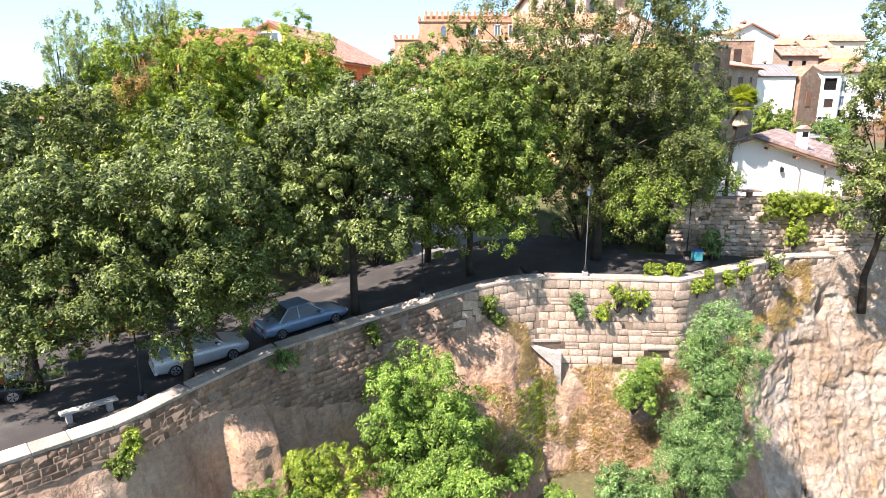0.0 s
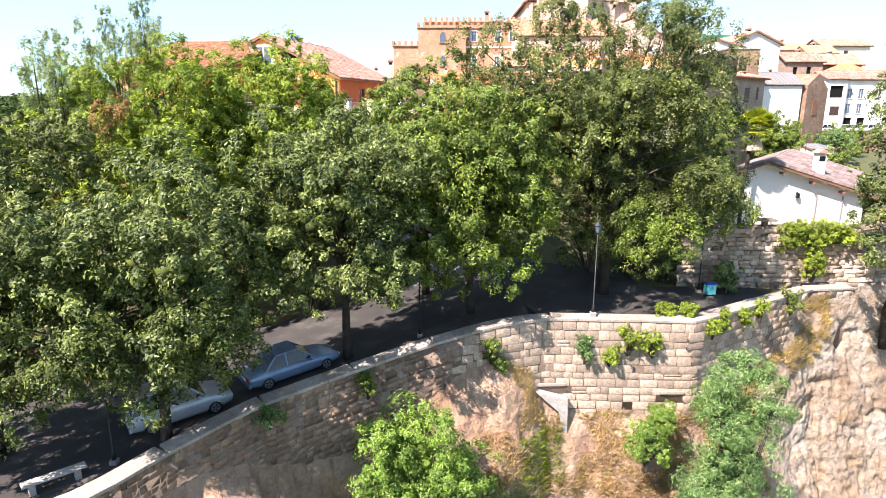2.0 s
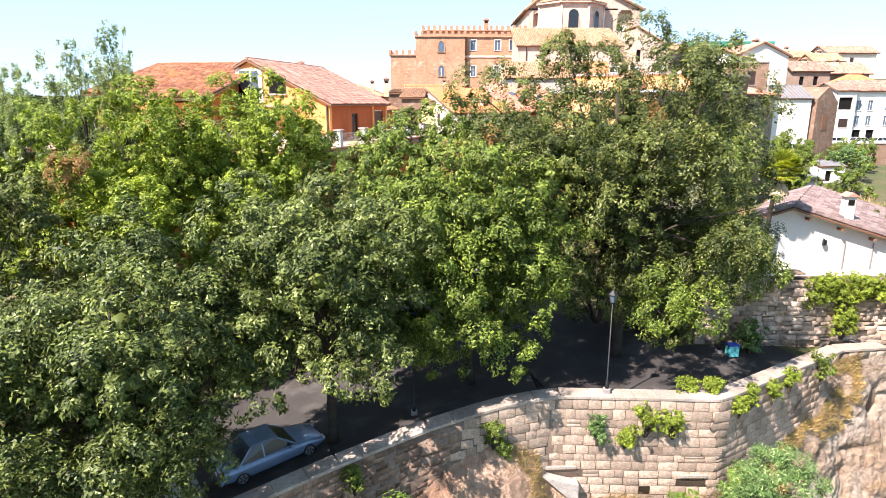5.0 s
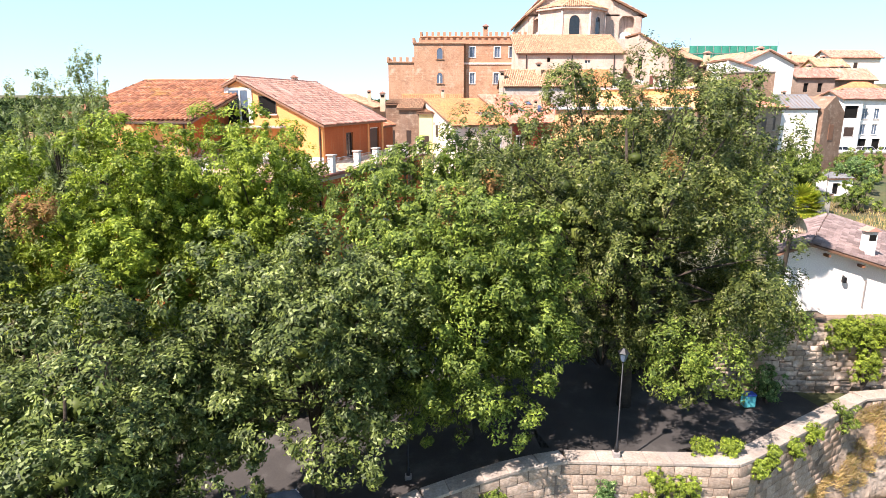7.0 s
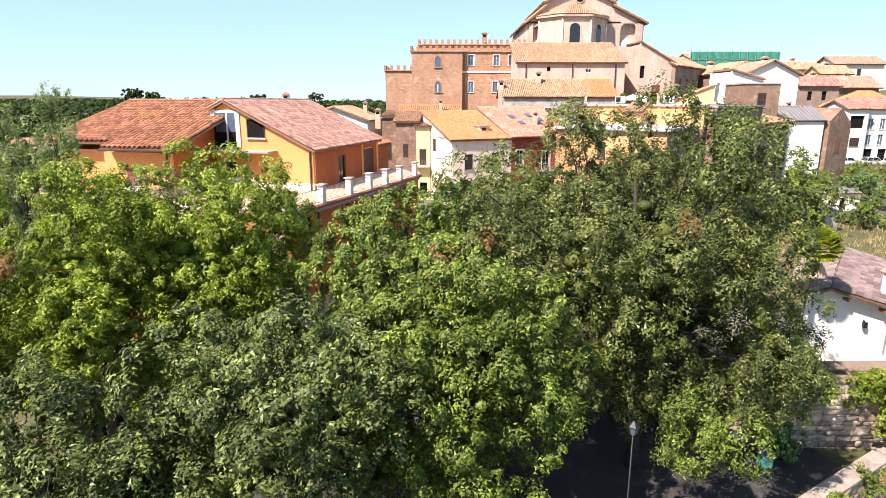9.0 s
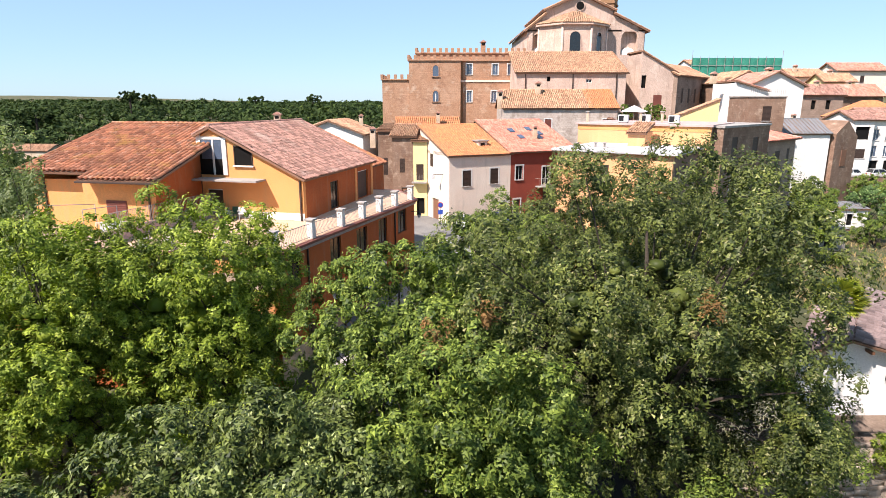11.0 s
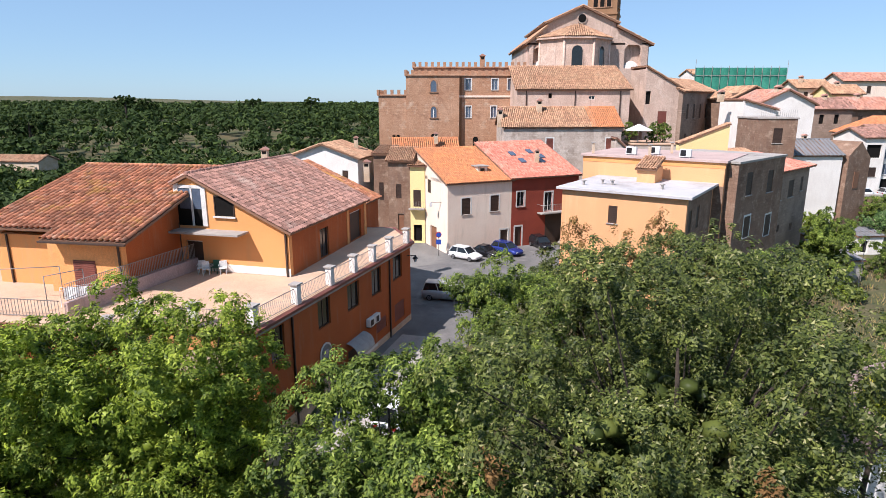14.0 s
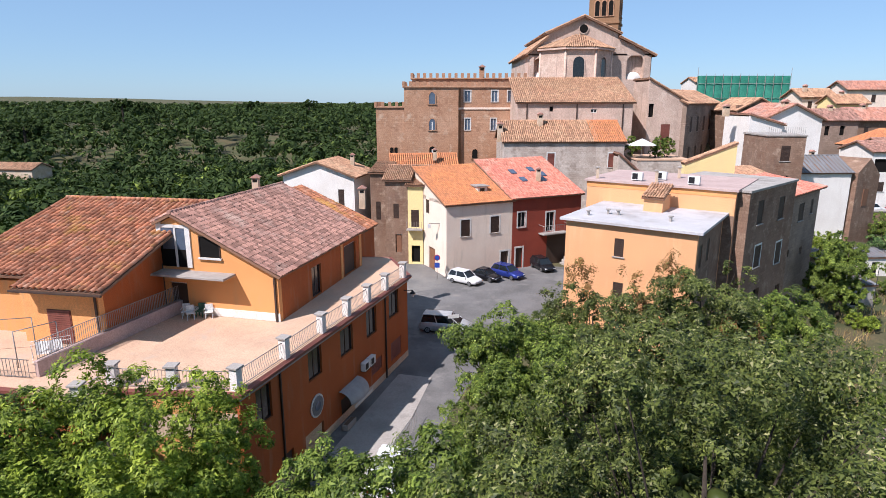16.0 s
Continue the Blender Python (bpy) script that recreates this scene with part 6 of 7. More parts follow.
    part("surround", bm, M[stone], wn_)
    # where the pane is "dark", a black sheet stands for the shade inside
    bm = bmesh.new()
    prism(bm, arch_outline(w, h, pointed), -0.02, 0.0)
    part("pane", bm, M[glass], wn_)
    if twin:
        box_part("mullion", (-0.09, 0.09, -0.07, -0.02, 0, h * 0.72), M["frame_white"], wn_)
    box_part("sill", (-w / 2 - 0.25, w / 2 + 0.25, -0.16, 0, -0.14, -0.01), M[stone], wn_)


tw = house("palace_tower", "square tuff palace tower with battlements and twin-light windows", -4.9, 131.5, 0, 9.7, 9, 4, 26.4, "castle", "flat", "castle", 0.25)
battlements(tw, [(0, 8.8), (0, 0), (9.7, 0)], 22.6)
for z, p, t in ((23.6, True, False), (19.0, True, True), (14.3, False, True)):
    arch_window(tw, 5.0, -0.02, z - 4, 1.1, 2.0 if z > 15 else 1.8, p, t, "glass_sky" if z > 15 else "dark", "castle")
tl = house("palace_tower", "lower tuff palace tower with battlements", -10.0, 132.0, 0, 5.1, 9, 4, 22.9, "castle", "flat", "castle", 0.25)
battlements(tl, [(0, 8.8), (0, 0), (5.0, 0)], 19.1)
arch_window(tl, 2.7, -0.02, 10.2, 0.6, 1.7, False, False, "dark", "castle")
arch_window(tl, 3.5, -0.02, 10.2, 0.6, 1.7, False, False, "dark", "castle")
pw = house("palace_wing", "tuff palace wing with tall windows and battlements", 4.8, 132.5, 0, 12.6, 9, 4, 26.4, "castle", "flat", "castle", 0.25,
           openings=[("f", 1.1, 23.9, 1.1, 2.0, "sky surround"), ("f", 6.0, 23.9, 1.1, 2.0, "sky surround"), ("f", 8.9, 23.9, 1.1, 2.0, "sky surround"), ("f", 1.2, 18.9, 1.0, 2.1, "sky surround"), ("f", 5.9, 18.9, 1.0, 2.1, "sky surround")])
battlements(pw, [(0, 0), (12.4, 0)], 22.6)
box_part("string_course", (0, 12.6, -0.14, 0.0, 18.6, 18.95), M["cream"], pw)
# flat brown strip that paints the shadow line where wing meets tower
box_part("shadow_joint", (-0.02, 0.5, -0.05, 0.0, 2, 22.2), M["tower"], pw, "brown strip painted for the shadow in the joint beside the tower")
arch_window(pw, 3.1, -0.02, 9.8, 1.0, 1.7, False, False, "dark", "castle", "door")
pu = house("palace_upper", "set-back palace storey with battlements and a chimney", -3.6, 136.0, 0, 20.9, 8, 4, 28.0, "castle", "flat", "castle", 0.3)
battlements(pu, [(0, 7.5), (0, 0), (20.8, 0)], 24.2)
chimney(9.3, 137.0, 28.2, 2.0, 0.9, "castle", "stone chimney above the palace battlements")

# church: nave and aisles
ch = empty("church", Matrix.Translation((18.0, 138.0, 10.0)), "rendered church with a stepped gable, tiled roofs and an apse", "church")
NI = [(0.9, 3.2, 18.0, 21.8), (18.4, 21.6, 18.0, 22.6)]
bm = bmesh.new()
wall_panel(bm, 23.0, -2, 22.3, NI, 1.2, (0, 0), (1, 0))
part("wall", bm, M["church"], ch)
for a, b, z0, z1 in NI:
    box_part("niche_back", (a - 0.05, b + 0.05, 1.15, 1.3, z0, z1), M["church"], ch)
    for sgn, x0 in ((1, a), (-1, b)):
        r = (b - a) / 2
        bm = bmesh.new()
        prism(bm, [(x0, z1 - r)] + [(x0 + sgn * r * (1 - math.cos(math.pi / 2 * i / 6)), z1 - r + r * math.sin(math.pi / 2 * i / 6)) for i in range(7)] + [(x0, z1)], 0.01, 1.15)
        part("niche_arch", bm, M["church"], ch)
    bm = bmesh.new()
    bmesh.ops.create_uvsphere(bm, u_segments=14, v_segments=8, radius=1.0, matrix=Matrix.Translation(((a + b) / 2, 0.9, z0)) @ Matrix.Diagonal(((b - a) * 0.48, 0.8, 1.4, 1)))
    part("half_dome", bm, M["white"], ch)
box_part("wall", (0, 0.8, 1.2, 26, -2, 22.3), M["church"], ch)
box_part("wall", (22.2, 23, 1.2, 26, -2, 22.3), M["church"], ch)
bm = bmesh.new()
prism(bm, [(0, 22.3), (23, 22.3), (23, 22.5), (16.5, 25.4), (16.5, 26.2), (10.0, 29.0), (3.4, 26.2), (3.4, 25.4), (0, 22.5)], 0.0, 26.0)
part("gable", bm, M["church"], ch)
for x0, x1, z0, z1 in ((0.2, 1.0, 10, 22.3), (21.6, 22.8, 10, 22.3)):
    box_part("pilaster", (x0, x1, -0.25, 0.0, z0, z1), M["church"], ch, bevel=0.02)
roof_plane(ch, (-0.7, 26.5, 22.35), (0, -27.2, 0), (4.2, 0, 3.35), material="tile_old", seed=71, pitch=0.4, row=0.6, thick=0.25)
roof_plane(ch, (23.8, -0.7, 22.3), (0, 27.2, 0), (-7.2, 0, 3.4), material="tile_old", seed=72, pitch=0.4, row=0.6, thick=0.25)
roof_plane(ch, (2.9, 26.5, 26.15), (0, -27.2, 0), (7.1, 0, 3.1), material="tile_old", seed=73, pitch=0.4, row=0.6, thick=0.25)
roof_plane(ch, (17.1, -0.7, 26.15), (0, 27.2, 0), (-7.1, 0, 3.1), material="tile_old", seed=74, pitch=0.4, row=0.6, thick=0.25)
oc = attach("oculus", None, ch)
for nm, r, yy, mt in (("rim", 0.95, -0.12, "church"), ("pane", 0.75, -0.16, "dark")):
    bm = bmesh.new()
    bmesh.ops.create_cone(bm, cap_ends=True, segments=24, radius1=r, radius2=r, depth=0.24, matrix=Matrix.Translation((10.0, yy + 0.06, 27.0)) @ Euler((radians(90), 0, 0)).to_matrix().to_4x4())
    part(nm, bm, M[mt], oc)
# apse
ax, ay, ar = 8.6, 1.6, 7.1
ring = [(ax + ar * math.sin(radians(a)), ay - ar * math.cos(radians(a))) for a in (-112.5, -67.5, -22.5, 22.5, 67.5, 112.5)]
apse = attach("apse", None, ch)
bm = bmesh.new()
lo = [bm.verts.new((x, y, 6.0)) for x, y in ring]
hi = [bm.verts.new((x, y, 23.0)) for x, y in ring]
for i in range(5):
    bm.faces.new((lo[i], lo[i + 1], hi[i + 1], hi[i]))
bm.faces.new(hi)
part("wall", bm, M["church"], apse)
bm = bmesh.new()
ring2 = [(ax + (ar + 0.6) * math.sin(radians(a)), ay - (ar + 0.6) * math.cos(radians(a))) for a in (-112.5, -67.5, -22.5, 22.5, 67.5, 112.5)]
e0 = [bm.verts.new((x, y, 23.0)) for x, y in ring2]
e1 = [bm.verts.new((x, y, 23.3)) for x, y in ring2]
for i in range(5):
    bm.faces.new((e0[i], e0[i + 1], e1[i + 1], e1[i]))
bm.faces.new(e0[::-1])
bm.faces.new(e1)
part("cornice", bm, M["church"], apse)
for i in range(5):
    a, b = Vector((*ring2[i], 23.3)), Vector((*ring2[i + 1], 23.3))
    top = Vector((9.4, 0.6, 26.2))
    mid = (a + b) / 2
    L = (b - a).length
    roof_plane(apse, a, b - a, top - mid, (0, L / 2 - 0.02), (0, L / 2 - 0.02), material="tile_old", seed=80 + i, pitch=0.4, row=0.55, thick=0.1)
for i in range(1, 5):
    x, y = ring[i]
    bm = bmesh.new()
    tube(bm, [(x, y, 6), (x, y, 23)], [0.22, 0.22], 6)
    part("corner_pilaster", bm, M["church"], apse)
arch_window(apse, ax - 0.3, ay - ar * math.cos(radians(22.5)) - 0.02, 18.2, 2.0, 3.6, False, False, "glass", "church")
fa = attach("side_bay", None, apse)
mx, my = (ring[3][0] + ring[4][0]) / 2, (ring[3][1] + ring[4][1]) / 2
fa.matrix_basis = pose(mx, my, 0, 0, 0, 45)
arch_window(fa, 0, -0.02, 18.2, 1.7, 3.6, False, False, "glass", "church")
# lower building before the apse
house("church_aisle", "low church building with a long tiled roof", 14.2, 122.0, 0, 18.9, 10.5, 3, 23.8, "church", "sf", "tile_old", 0.45, rise=4.0, seed=25, pitch=0.34, row=0.5, category="church",
      openings=[("f", 5.2, 22.4, 0.6, 0.8, "void"), ("f", 12.0, 22.2, 1.0, 0.6, "window nosill")])
aisle = [o for o in scene.objects if o.name == "church_aisle"][0]
for x in (1.4, 9.6, 17.2):
    box_part("drainpipe", (x, x + 0.16, -0.16, -0.02, 9, 20.6), M["shutter"], aisle)
cw = house("church_wing", "grey rendered church wing with a sloping roof", 36.9, 126.0, 4, 6.7, 7, 3, 24.0, "church", "sr", "tile_old", 0.3, rise=3.6, seed=27, pitch=0.4, row=0.6, category="church",
           openings=[("f", 2.6, 16.0, 1.6, 4.2, "closed red nosill"), ("f", 0.2, 24.0 - 2.6, 0.9, 2.2, "void")])
# greywall in place of the church render puts the flank's shade into its colour
house("church_flank", "long church flank in darker render for its shade, with tall shuttered windows and a tiled eave", 39.7, 129.1, -39, 5.0, 20.0, 3, 23.6, "greywall", "sr", "tile_old", 0.45, rise=2.2, seed=28, pitch=0.4, row=0.6, category="church",
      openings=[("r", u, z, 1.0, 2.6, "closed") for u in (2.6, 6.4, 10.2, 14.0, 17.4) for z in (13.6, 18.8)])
bt = house("bell_tower", "brown brick bell tower with arched openings", 33.1, 156.0, -22, 6.2, 6.2, 10, 56, "tower", "flat", "tower", 0.2, category="tower")
for z in (31.4, 40.0):
    for s, u in (("f", 1.5), ("f", 2.9), ("f", 4.3)):
        arch_window(bt, u + 0.2, -0.02, z, 0.9, 3.0, False, False, "dark", "castle")
    sr = attach("side_bay", None, bt)
    sr.matrix_basis = pose(6.2, 0, 0, 0, 0, 90)
    for u in (1.7, 3.1, 4.5):
        arch_window(sr, u, -0.02, z, 0.9, 3.0, False, False, "dark", "castle")
for z in (29.8, 38.6):
    box_part("string_course", (-0.2, 6.4, -0.2, 6.4, z, z + 0.45), M["tower"], bt, bevel=0.05)

# ---- houses on the hill ----
brick = house("brick_house", "brown brick house with a white-railed roof terrace", 43.9, 100.0, -4, 5.0, 7.0, 4, 19.6, "brownwall", "flat", "concrete", 0.12, openings=[("f", 2.0, 16.4, 1.2, 2.0, "closed"), ("f", 2.1, 12.2, 1.2, 2.3, "void")])
for i in range(18):
    o = attach("baluster", BAR, brick)
    o.location = (0.2 + i * 0.27, 0.1, 15.8)
house("white_house", "white plastered house with a big orange gable roof", 49.6, 112.0, 0, 8.8, 9.0, 3, 21.4, "white", "gy", "tile_mid", 0.5, rise=2.1, seed=29, pitch=0.32, row=0.5, openings=[("r", 3, 18.6, 1.0, 1.8, "closed")])
house("white_house", "white plastered house with a low orange roof", 47.0, 111.0, 0, 5.0, 8.0, 3, 20.6, "white", "sr", "tile_mid", 0.4, rise=1.4, seed=30, pitch=0.32, row=0.5)
house("stone_house", "brown stone house with a tiled gable below the scaffold", 54.2, 130.0, 8, 8.4, 8, 3, 22.4, "brownwall", "gy", "tile_old", 0.5, rise=2.0, seed=34, pitch=0.36, row=0.5, openings=[("f", 4.0, 22.2, 1.0, 1.2, "void")])
gr = house("grey_roof_house", "white house with grey sheet roof and a stained stone gable end", 48.3, 103.4, 2, 10.1, 7.4, 1, 14.4, "white", "gx", "greyroof", 0.3, rise=1.9, seed=31, pitch=0.6, row=2.0, openings=[("f", 0.4, 9.4, 1.4, 2.0, "closed red")])
ge = empty("gable_end", pose(59.2, 103.6, 1, 0, 0, 28), "brown weathered stone gable end of the grey-roofed house", "wall")
bm = bmesh.new()
prism(bm, [(0, -1), (5.6, -1), (5.6, 12.9), (2.7, 15.3), (0, 13.4)], 0.0, 5.5)
part("wall", bm, M["brownwall"], ge)
box_part("walled_window", (1.9, 3.2, -0.06, 0.0, 8.6, 11.0), M["door"], ge)
house("shed", "pale yellow garden building with a sloping top", 30.2, 92.0, 0, 6.0, 0.9, 3, 16.8, "paleyellow", "sl", "tile_old", 0.1, rise=2.3, seed=33)
house("house", "low house with an orange tiled roof on the slope", 38.6, 94.0, 20, 6.0, 5, 4, 14.2, "brownwall", "sf", "tile_old", 0.3, rise=1.2, seed=37)
sc = empty("scaffold", Matrix.Translation((68.3, 182.0, 14)), "building wrapped in green scaffold netting with steel poles", "scaffold")
for i in range(11):
    bm = bmesh.new()
    n_, hgt = 10, 16.4
    rows_ = []
    for j in range(n_):
        rows_.append([bm.verts.new((i * 2.2 + 2.2 * k / 6, -0.12 * math.sin(math.pi * k / 6) - 0.06 * math.sin(j * 1.3 + i), hgt * j / (n_ - 1))) for k in range(7)])
    for r0, r1 in zip(rows_, rows_[1:]):
        for k in range(6):
            bm.faces.new((r0[k], r0[k + 1], r1[k + 1], r1[k]))
    part("net_panel", bm, M["green_net"], sc)
for i in range(12):
    bm = bmesh.new()
    tube(bm, [(i * 2.2, -0.25, 0), (i * 2.2, -0.25, 16.9 + (1.5 if i in (0, 11) else 0))], [0.06, 0.06], 5)
    part("pole", bm, M["rail"], sc)
for j in range(1, 5):
    bm = bmesh.new()
    tube(bm, [(0, -0.2, j * 3.6), (24.2, -0.2, j * 3.6)], [0.06, 0.06], 5)
    part("ledger", bm, M["rail"], sc)
house("tall_house", "pale house behind the green scaffold netting", 68.6, 183.0, 0, 23.5, 10, 14, 28.6, "white", "gx", "tile_old", 0.3, rise=1.4, seed=39, pitch=0.5, row=0.8)
house("house", "peach plastered house with a brown tiled roof on the hill", 86.2, 165, 0, 8, 8, 12, 24.9, "cream", "gx", "tile_old", 0.6, rise=1.8, seed=41, pitch=0.4, row=0.6, openings=[("f", 1.5, 22.4, 1.0, 1.6, "closed"), ("f", 5, 22.4, 1, 1.6, "closed")])
house("house", "ochre house with a yellow-brown tiled roof on the hill", 89.4, 157, 0, 7.0, 7, 12, 23.5, "paleyellow", "gx", "tile_old", 0.5, rise=1.8, seed=42, pitch=0.4, row=0.6, openings=[("f", 1.0, 21.2, 1.2, 1.2, "closed"), ("f", 4.6, 21.2, 1.2, 1.2, "closed")])
house("house", "pink plastered house with a red tiled roof on the hill", 103.5, 175, 0, 13, 9, 12, 26.8, "cream", "gx", "tile_mid", 0.6, rise=2.0, seed=43, pitch=0.4, row=0.6, openings=[("f", 2, 23.8, 1.1, 1.8, "closed"), ("f", 6, 23.8, 1.1, 1.8, "closed")])
house("house", "grey house with a pale tiled roof and small balconies", 75.2, 140, 0, 8, 7, 6, 20.4, "greywall", "gx", "tile_pink", 0.5, rise=1.9, seed=44, pitch=0.4, row=0.6, openings=[("f", 1.5, 17.5, 1.0, 1.8, "void"), ("f", 4.5, 17.5, 1.0, 1.8, "void")])
house("house", "brown house with an orange tiled roof on the hill", 86.4, 146, 6, 10, 7, 8, 20.3, "brownwall", "gx", "tile_mid", 0.6, rise=2.2, seed=45, pitch=0.4, row=0.6, openings=[("f", 2.4, 17, 1.0, 1.8, "closed")])
house("house", "house with a bright orange hipped roof", 77.4, 127, 4, 11, 8, 5, 16.4, "white", "hip", "tile_bright", 0.6, rise=2.6, seed=46, pitch=0.34, row=0.5, openings=[("f", 6, 12.6, 1.0, 1.8, "sky"), ("f", 8.6, 12.6, 1.0, 1.8, "sky")])
bl = house("apartment_house", "pale grey apartment house with balconies above parked cars", 76.3, 121, 2, 12, 9, 5.5, 15.9, "white", "gx", "tile_pink", 0.5, rise=1.8, seed=47, pitch=0.36, row=0.5,
           openings=[("f", 0.8, 12.4, 1.0, 1.9, "sky"), ("f", 3.0, 12.4, 1.0, 1.9, "sky"), ("f", 0.8, 9.6, 1.0, 1.9, "sky"), ("f", 3.0, 9.6, 1.0, 1.9, "sky"), ("f", 0.8, 6.7, 1.6, 2.2, "void"), ("f", 3.4, 6.7, 1.6, 2.2, "void"), ("f", 6.4, 12.4, 1, 1.9, "sky"), ("f", 6.4, 9.6, 1, 1.9, "sky")])
bl2 = house("apartment_house", "white apartment house with a dark loggia", 72.6, 119.8, 2, 3.6, 8, 5.5, 15.9, "white", "gx", "tile_pink", 0.4, rise=1.4, seed=48, openings=[("f", 0.4, 12.6, 2.6, 2.2, "void"), ("f", 0.8, 9.4, 1.8, 1.6, "closed")])
vi = empty("viaduct_wall", Matrix.Translation((60, 116.2, 1.0)), "brown stone retaining wall carrying the street", "wall")
box_part("wall", (0, 36, 0, 1.0, -3, 5.6), M["brownwall"], vi, bevel=0.05)
box_part("coping", (0, 36, -0.1, 1.1, 5.6, 5.85), M["concrete"], vi, bevel=0.03)
for x, y, w_, h_, mt in ((47.2, 91.5, 3.0, 3.6, "white"), (47.0, 85.0, 3.4, 2.6, "concrete"), (55.5, 94.0, 3.6, 2.4, "white")):
    house("garden_shed", "small pale garden shed with a sheet roof", x, y, 5, w_, 2.6, gz(x, y), gz(x, y) + h_, mt, "sf", "greyroof", 0.2, rise=0.5, seed=49, pitch=0.6, row=1.5, group="garden sheds", category="shed", openings=[("f", 0.6, gz(x, y) + 0.3, 1.0, 1.6, "void")])
house("farm_house", "small peach farm building among the trees", -136, 205, -8, 16, 8, -6, 4.0, "peach", "gx", "tile_old", 0.4, rise=1.6, seed=50, pitch=0.5, row=0.8, openings=[("f", 2, 0.5, 1.2, 2, "void"), ("f", 6, 0.5, 1.2, 2, "void")])
for x, y, z, h_ in ((-6.0, 76.0, 15.0, 1.3), (-14.5, 72, 16.6, 1.2), (-10.6, 103.5, 16.0, 1.0), (0.6, 108, 16.4, 0.9), (17.5, 119.5, 20.4, 1.6), (10.9, 117.5, 18.4, 2.2), (55.0, 108, 15.8, 1.2), (53.0, 113, 23.0, 1.0), (44.5, 113.5, 22.4, 0.9), (88, 167.5, 26.5, 1.0), (92, 160, 25.0, 1.0), (79, 143, 22.0, 1.0), (90, 149.5, 22.0, 1.2), (14.0, 98.5, 14.6, 1.0)):
    chimney(x, y, z, h_, 0.55 if y < 110 else 0.8, "peach")

# ---- cottage on the upper terrace ----
hut = empty("cottage", Matrix.Translation((18.7, 41.3, 4.4)), "white rendered cottage with a weathered pink slab roof", "cottage")
bm = bmesh.new()
prism(bm, [(0, -2.5), (8.75, -2.5), (8.75, 1.2), (1.9, 3.3), (0, 2.75)], 0.0, 0.4)
part("wall", bm, M["limewash"], hut)
for x0, x1, zt in ((8.75, 8.35, 1.2), (0.4, 0.0, 2.75)):
    bm = bmesh.new()
    vs = [bm.verts.new(v) for v in ((x0, 0.4, -2.5), (x0 + 5.4, 7.6, -2.5), (x0 + 5.4, 7.6, zt + 0.1), (x0, 0.4, zt), (x1, 0.4, -2.5), (x1 + 5.4, 7.6, -2.5), (x1 + 5.4, 7.6, zt + 0.1), (x1, 0.4, zt))]
    for f in ((0, 1, 2, 3), (7, 6, 5, 4), (3, 2, 6, 7), (0, 3, 7, 4), (1, 5, 6, 2)):
        bm.faces.new([vs[i] for i in f])
    part("wall", bm, M["limewash"], hut)
roof_plane(hut, (9.3, -0.6, 1.14), (6.0, 8.2, 0.1), (-7.4, 0.0, 2.28), material="tile_slab", seed=91, pitch=0.5, row=0.42, thick=0.12)
roof_plane(hut, (5.35, 7.6, 2.74), (-6.0, -8.2, -0.1), (2.55, 0.0, 0.78), material="tile_slab", seed=92, pitch=0.5, row=0.42, thick=0.12)
for x in (3.0, 5.0, 7.0):
    box_part("rafter_end", (x, x + 0.14, -0.5, 0.0, 2.98 - (x - 1.9) * 0.31, 3.12 - (x - 1.9) * 0.31), M["door"], hut)
for x in (5.6, 7.3):
    box_part("downpipe", (x, x + 0.05, -0.09, -0.02, -0.4, 1.2), M["rail"], hut)
lp = attach("wall_lamp", None, hut)
box_part("lantern", (4.2, 4.4, -0.26, -0.08, 1.1, 1.42), M["iron"], lp, bevel=0.02)
box_part("bracket", (4.27, 4.33, -0.12, 0.0, 1.42, 1.48), M["iron"], lp)
chimney(24.5, 41.8, 6.7, 1.65, 0.55, "white", "white cottage chimney with a small tiled cap")
tabs("round_table", 19.6, 38.4, 4.2, 0, [("pedestal", (-0.15, 0.15, -0.15, 0.15, 0, 0.35), "mortar", 0.03), ("tabletop", (-0.6, 0.6, -0.42, 0.42, 0.35, 0.45), "mortar", 0.05)], "low weathered stone table on the wall top", "table")


# ---- palm ----
pr = np.random.default_rng(5)
palm = empty("palm_tree", Matrix.Translation((18.85, 40.0, 3.5)), "fan palm with a slim trunk and hanging dead fronds", "tree")
bm = bmesh.new()
tube(bm, [(0, 0, -0.2), (0.12, 0.3, 2.4), (0.25, 0.3, 4.8), (0.4, 0.2, 6.5)], [0.13, 0.11, 0.12, 0.2], 9)
part("trunk", bm, M["bark"], palm)


def fronds(name, n, mat, el0, el1, length, seed, fan=80):
    g = np.random.default_rng(seed)
    V, F = [], []
    for i in range(n):
        az, el = g.uniform(0, 6.28), radians(g.uniform(el0, el1))
        dirv = np.array([math.cos(az) * math.cos(el), math.sin(az) * math.cos(el), math.sin(el)])
        side = np.cross(dirv, (0, 0, 1.0))
        side /= np.linalg.norm(side)
        upv = np.cross(side, dirv)
        hub = np.array([0.4, 0.2, 6.6]) + dirv * length * 0.5
        for k in range(14):
            a = radians(-fan + 2 * fan * k / 13)
            tip = hub + (dirv * math.cos(a) + side * math.sin(a)) * length * 0.55 + upv * -0.12 * length * abs(math.sin(a))
            w = side * 0.07 * math.cos(a) - dirv * 0.07 * math.sin(a)
            mid = (hub + tip) / 2
            b = len(V)
            V += [hub, mid + w, tip, mid - w]
            F.append((b, b + 1, b + 2, b + 3))
        b = len(V)
        c = np.array([0.4, 0.2, 6.5])
        V += [c + side * 0.02, hub + side * 0.02, hub - side * 0.02, c - side * 0.02]
        F.append((b, b + 1, b + 2, b + 3))
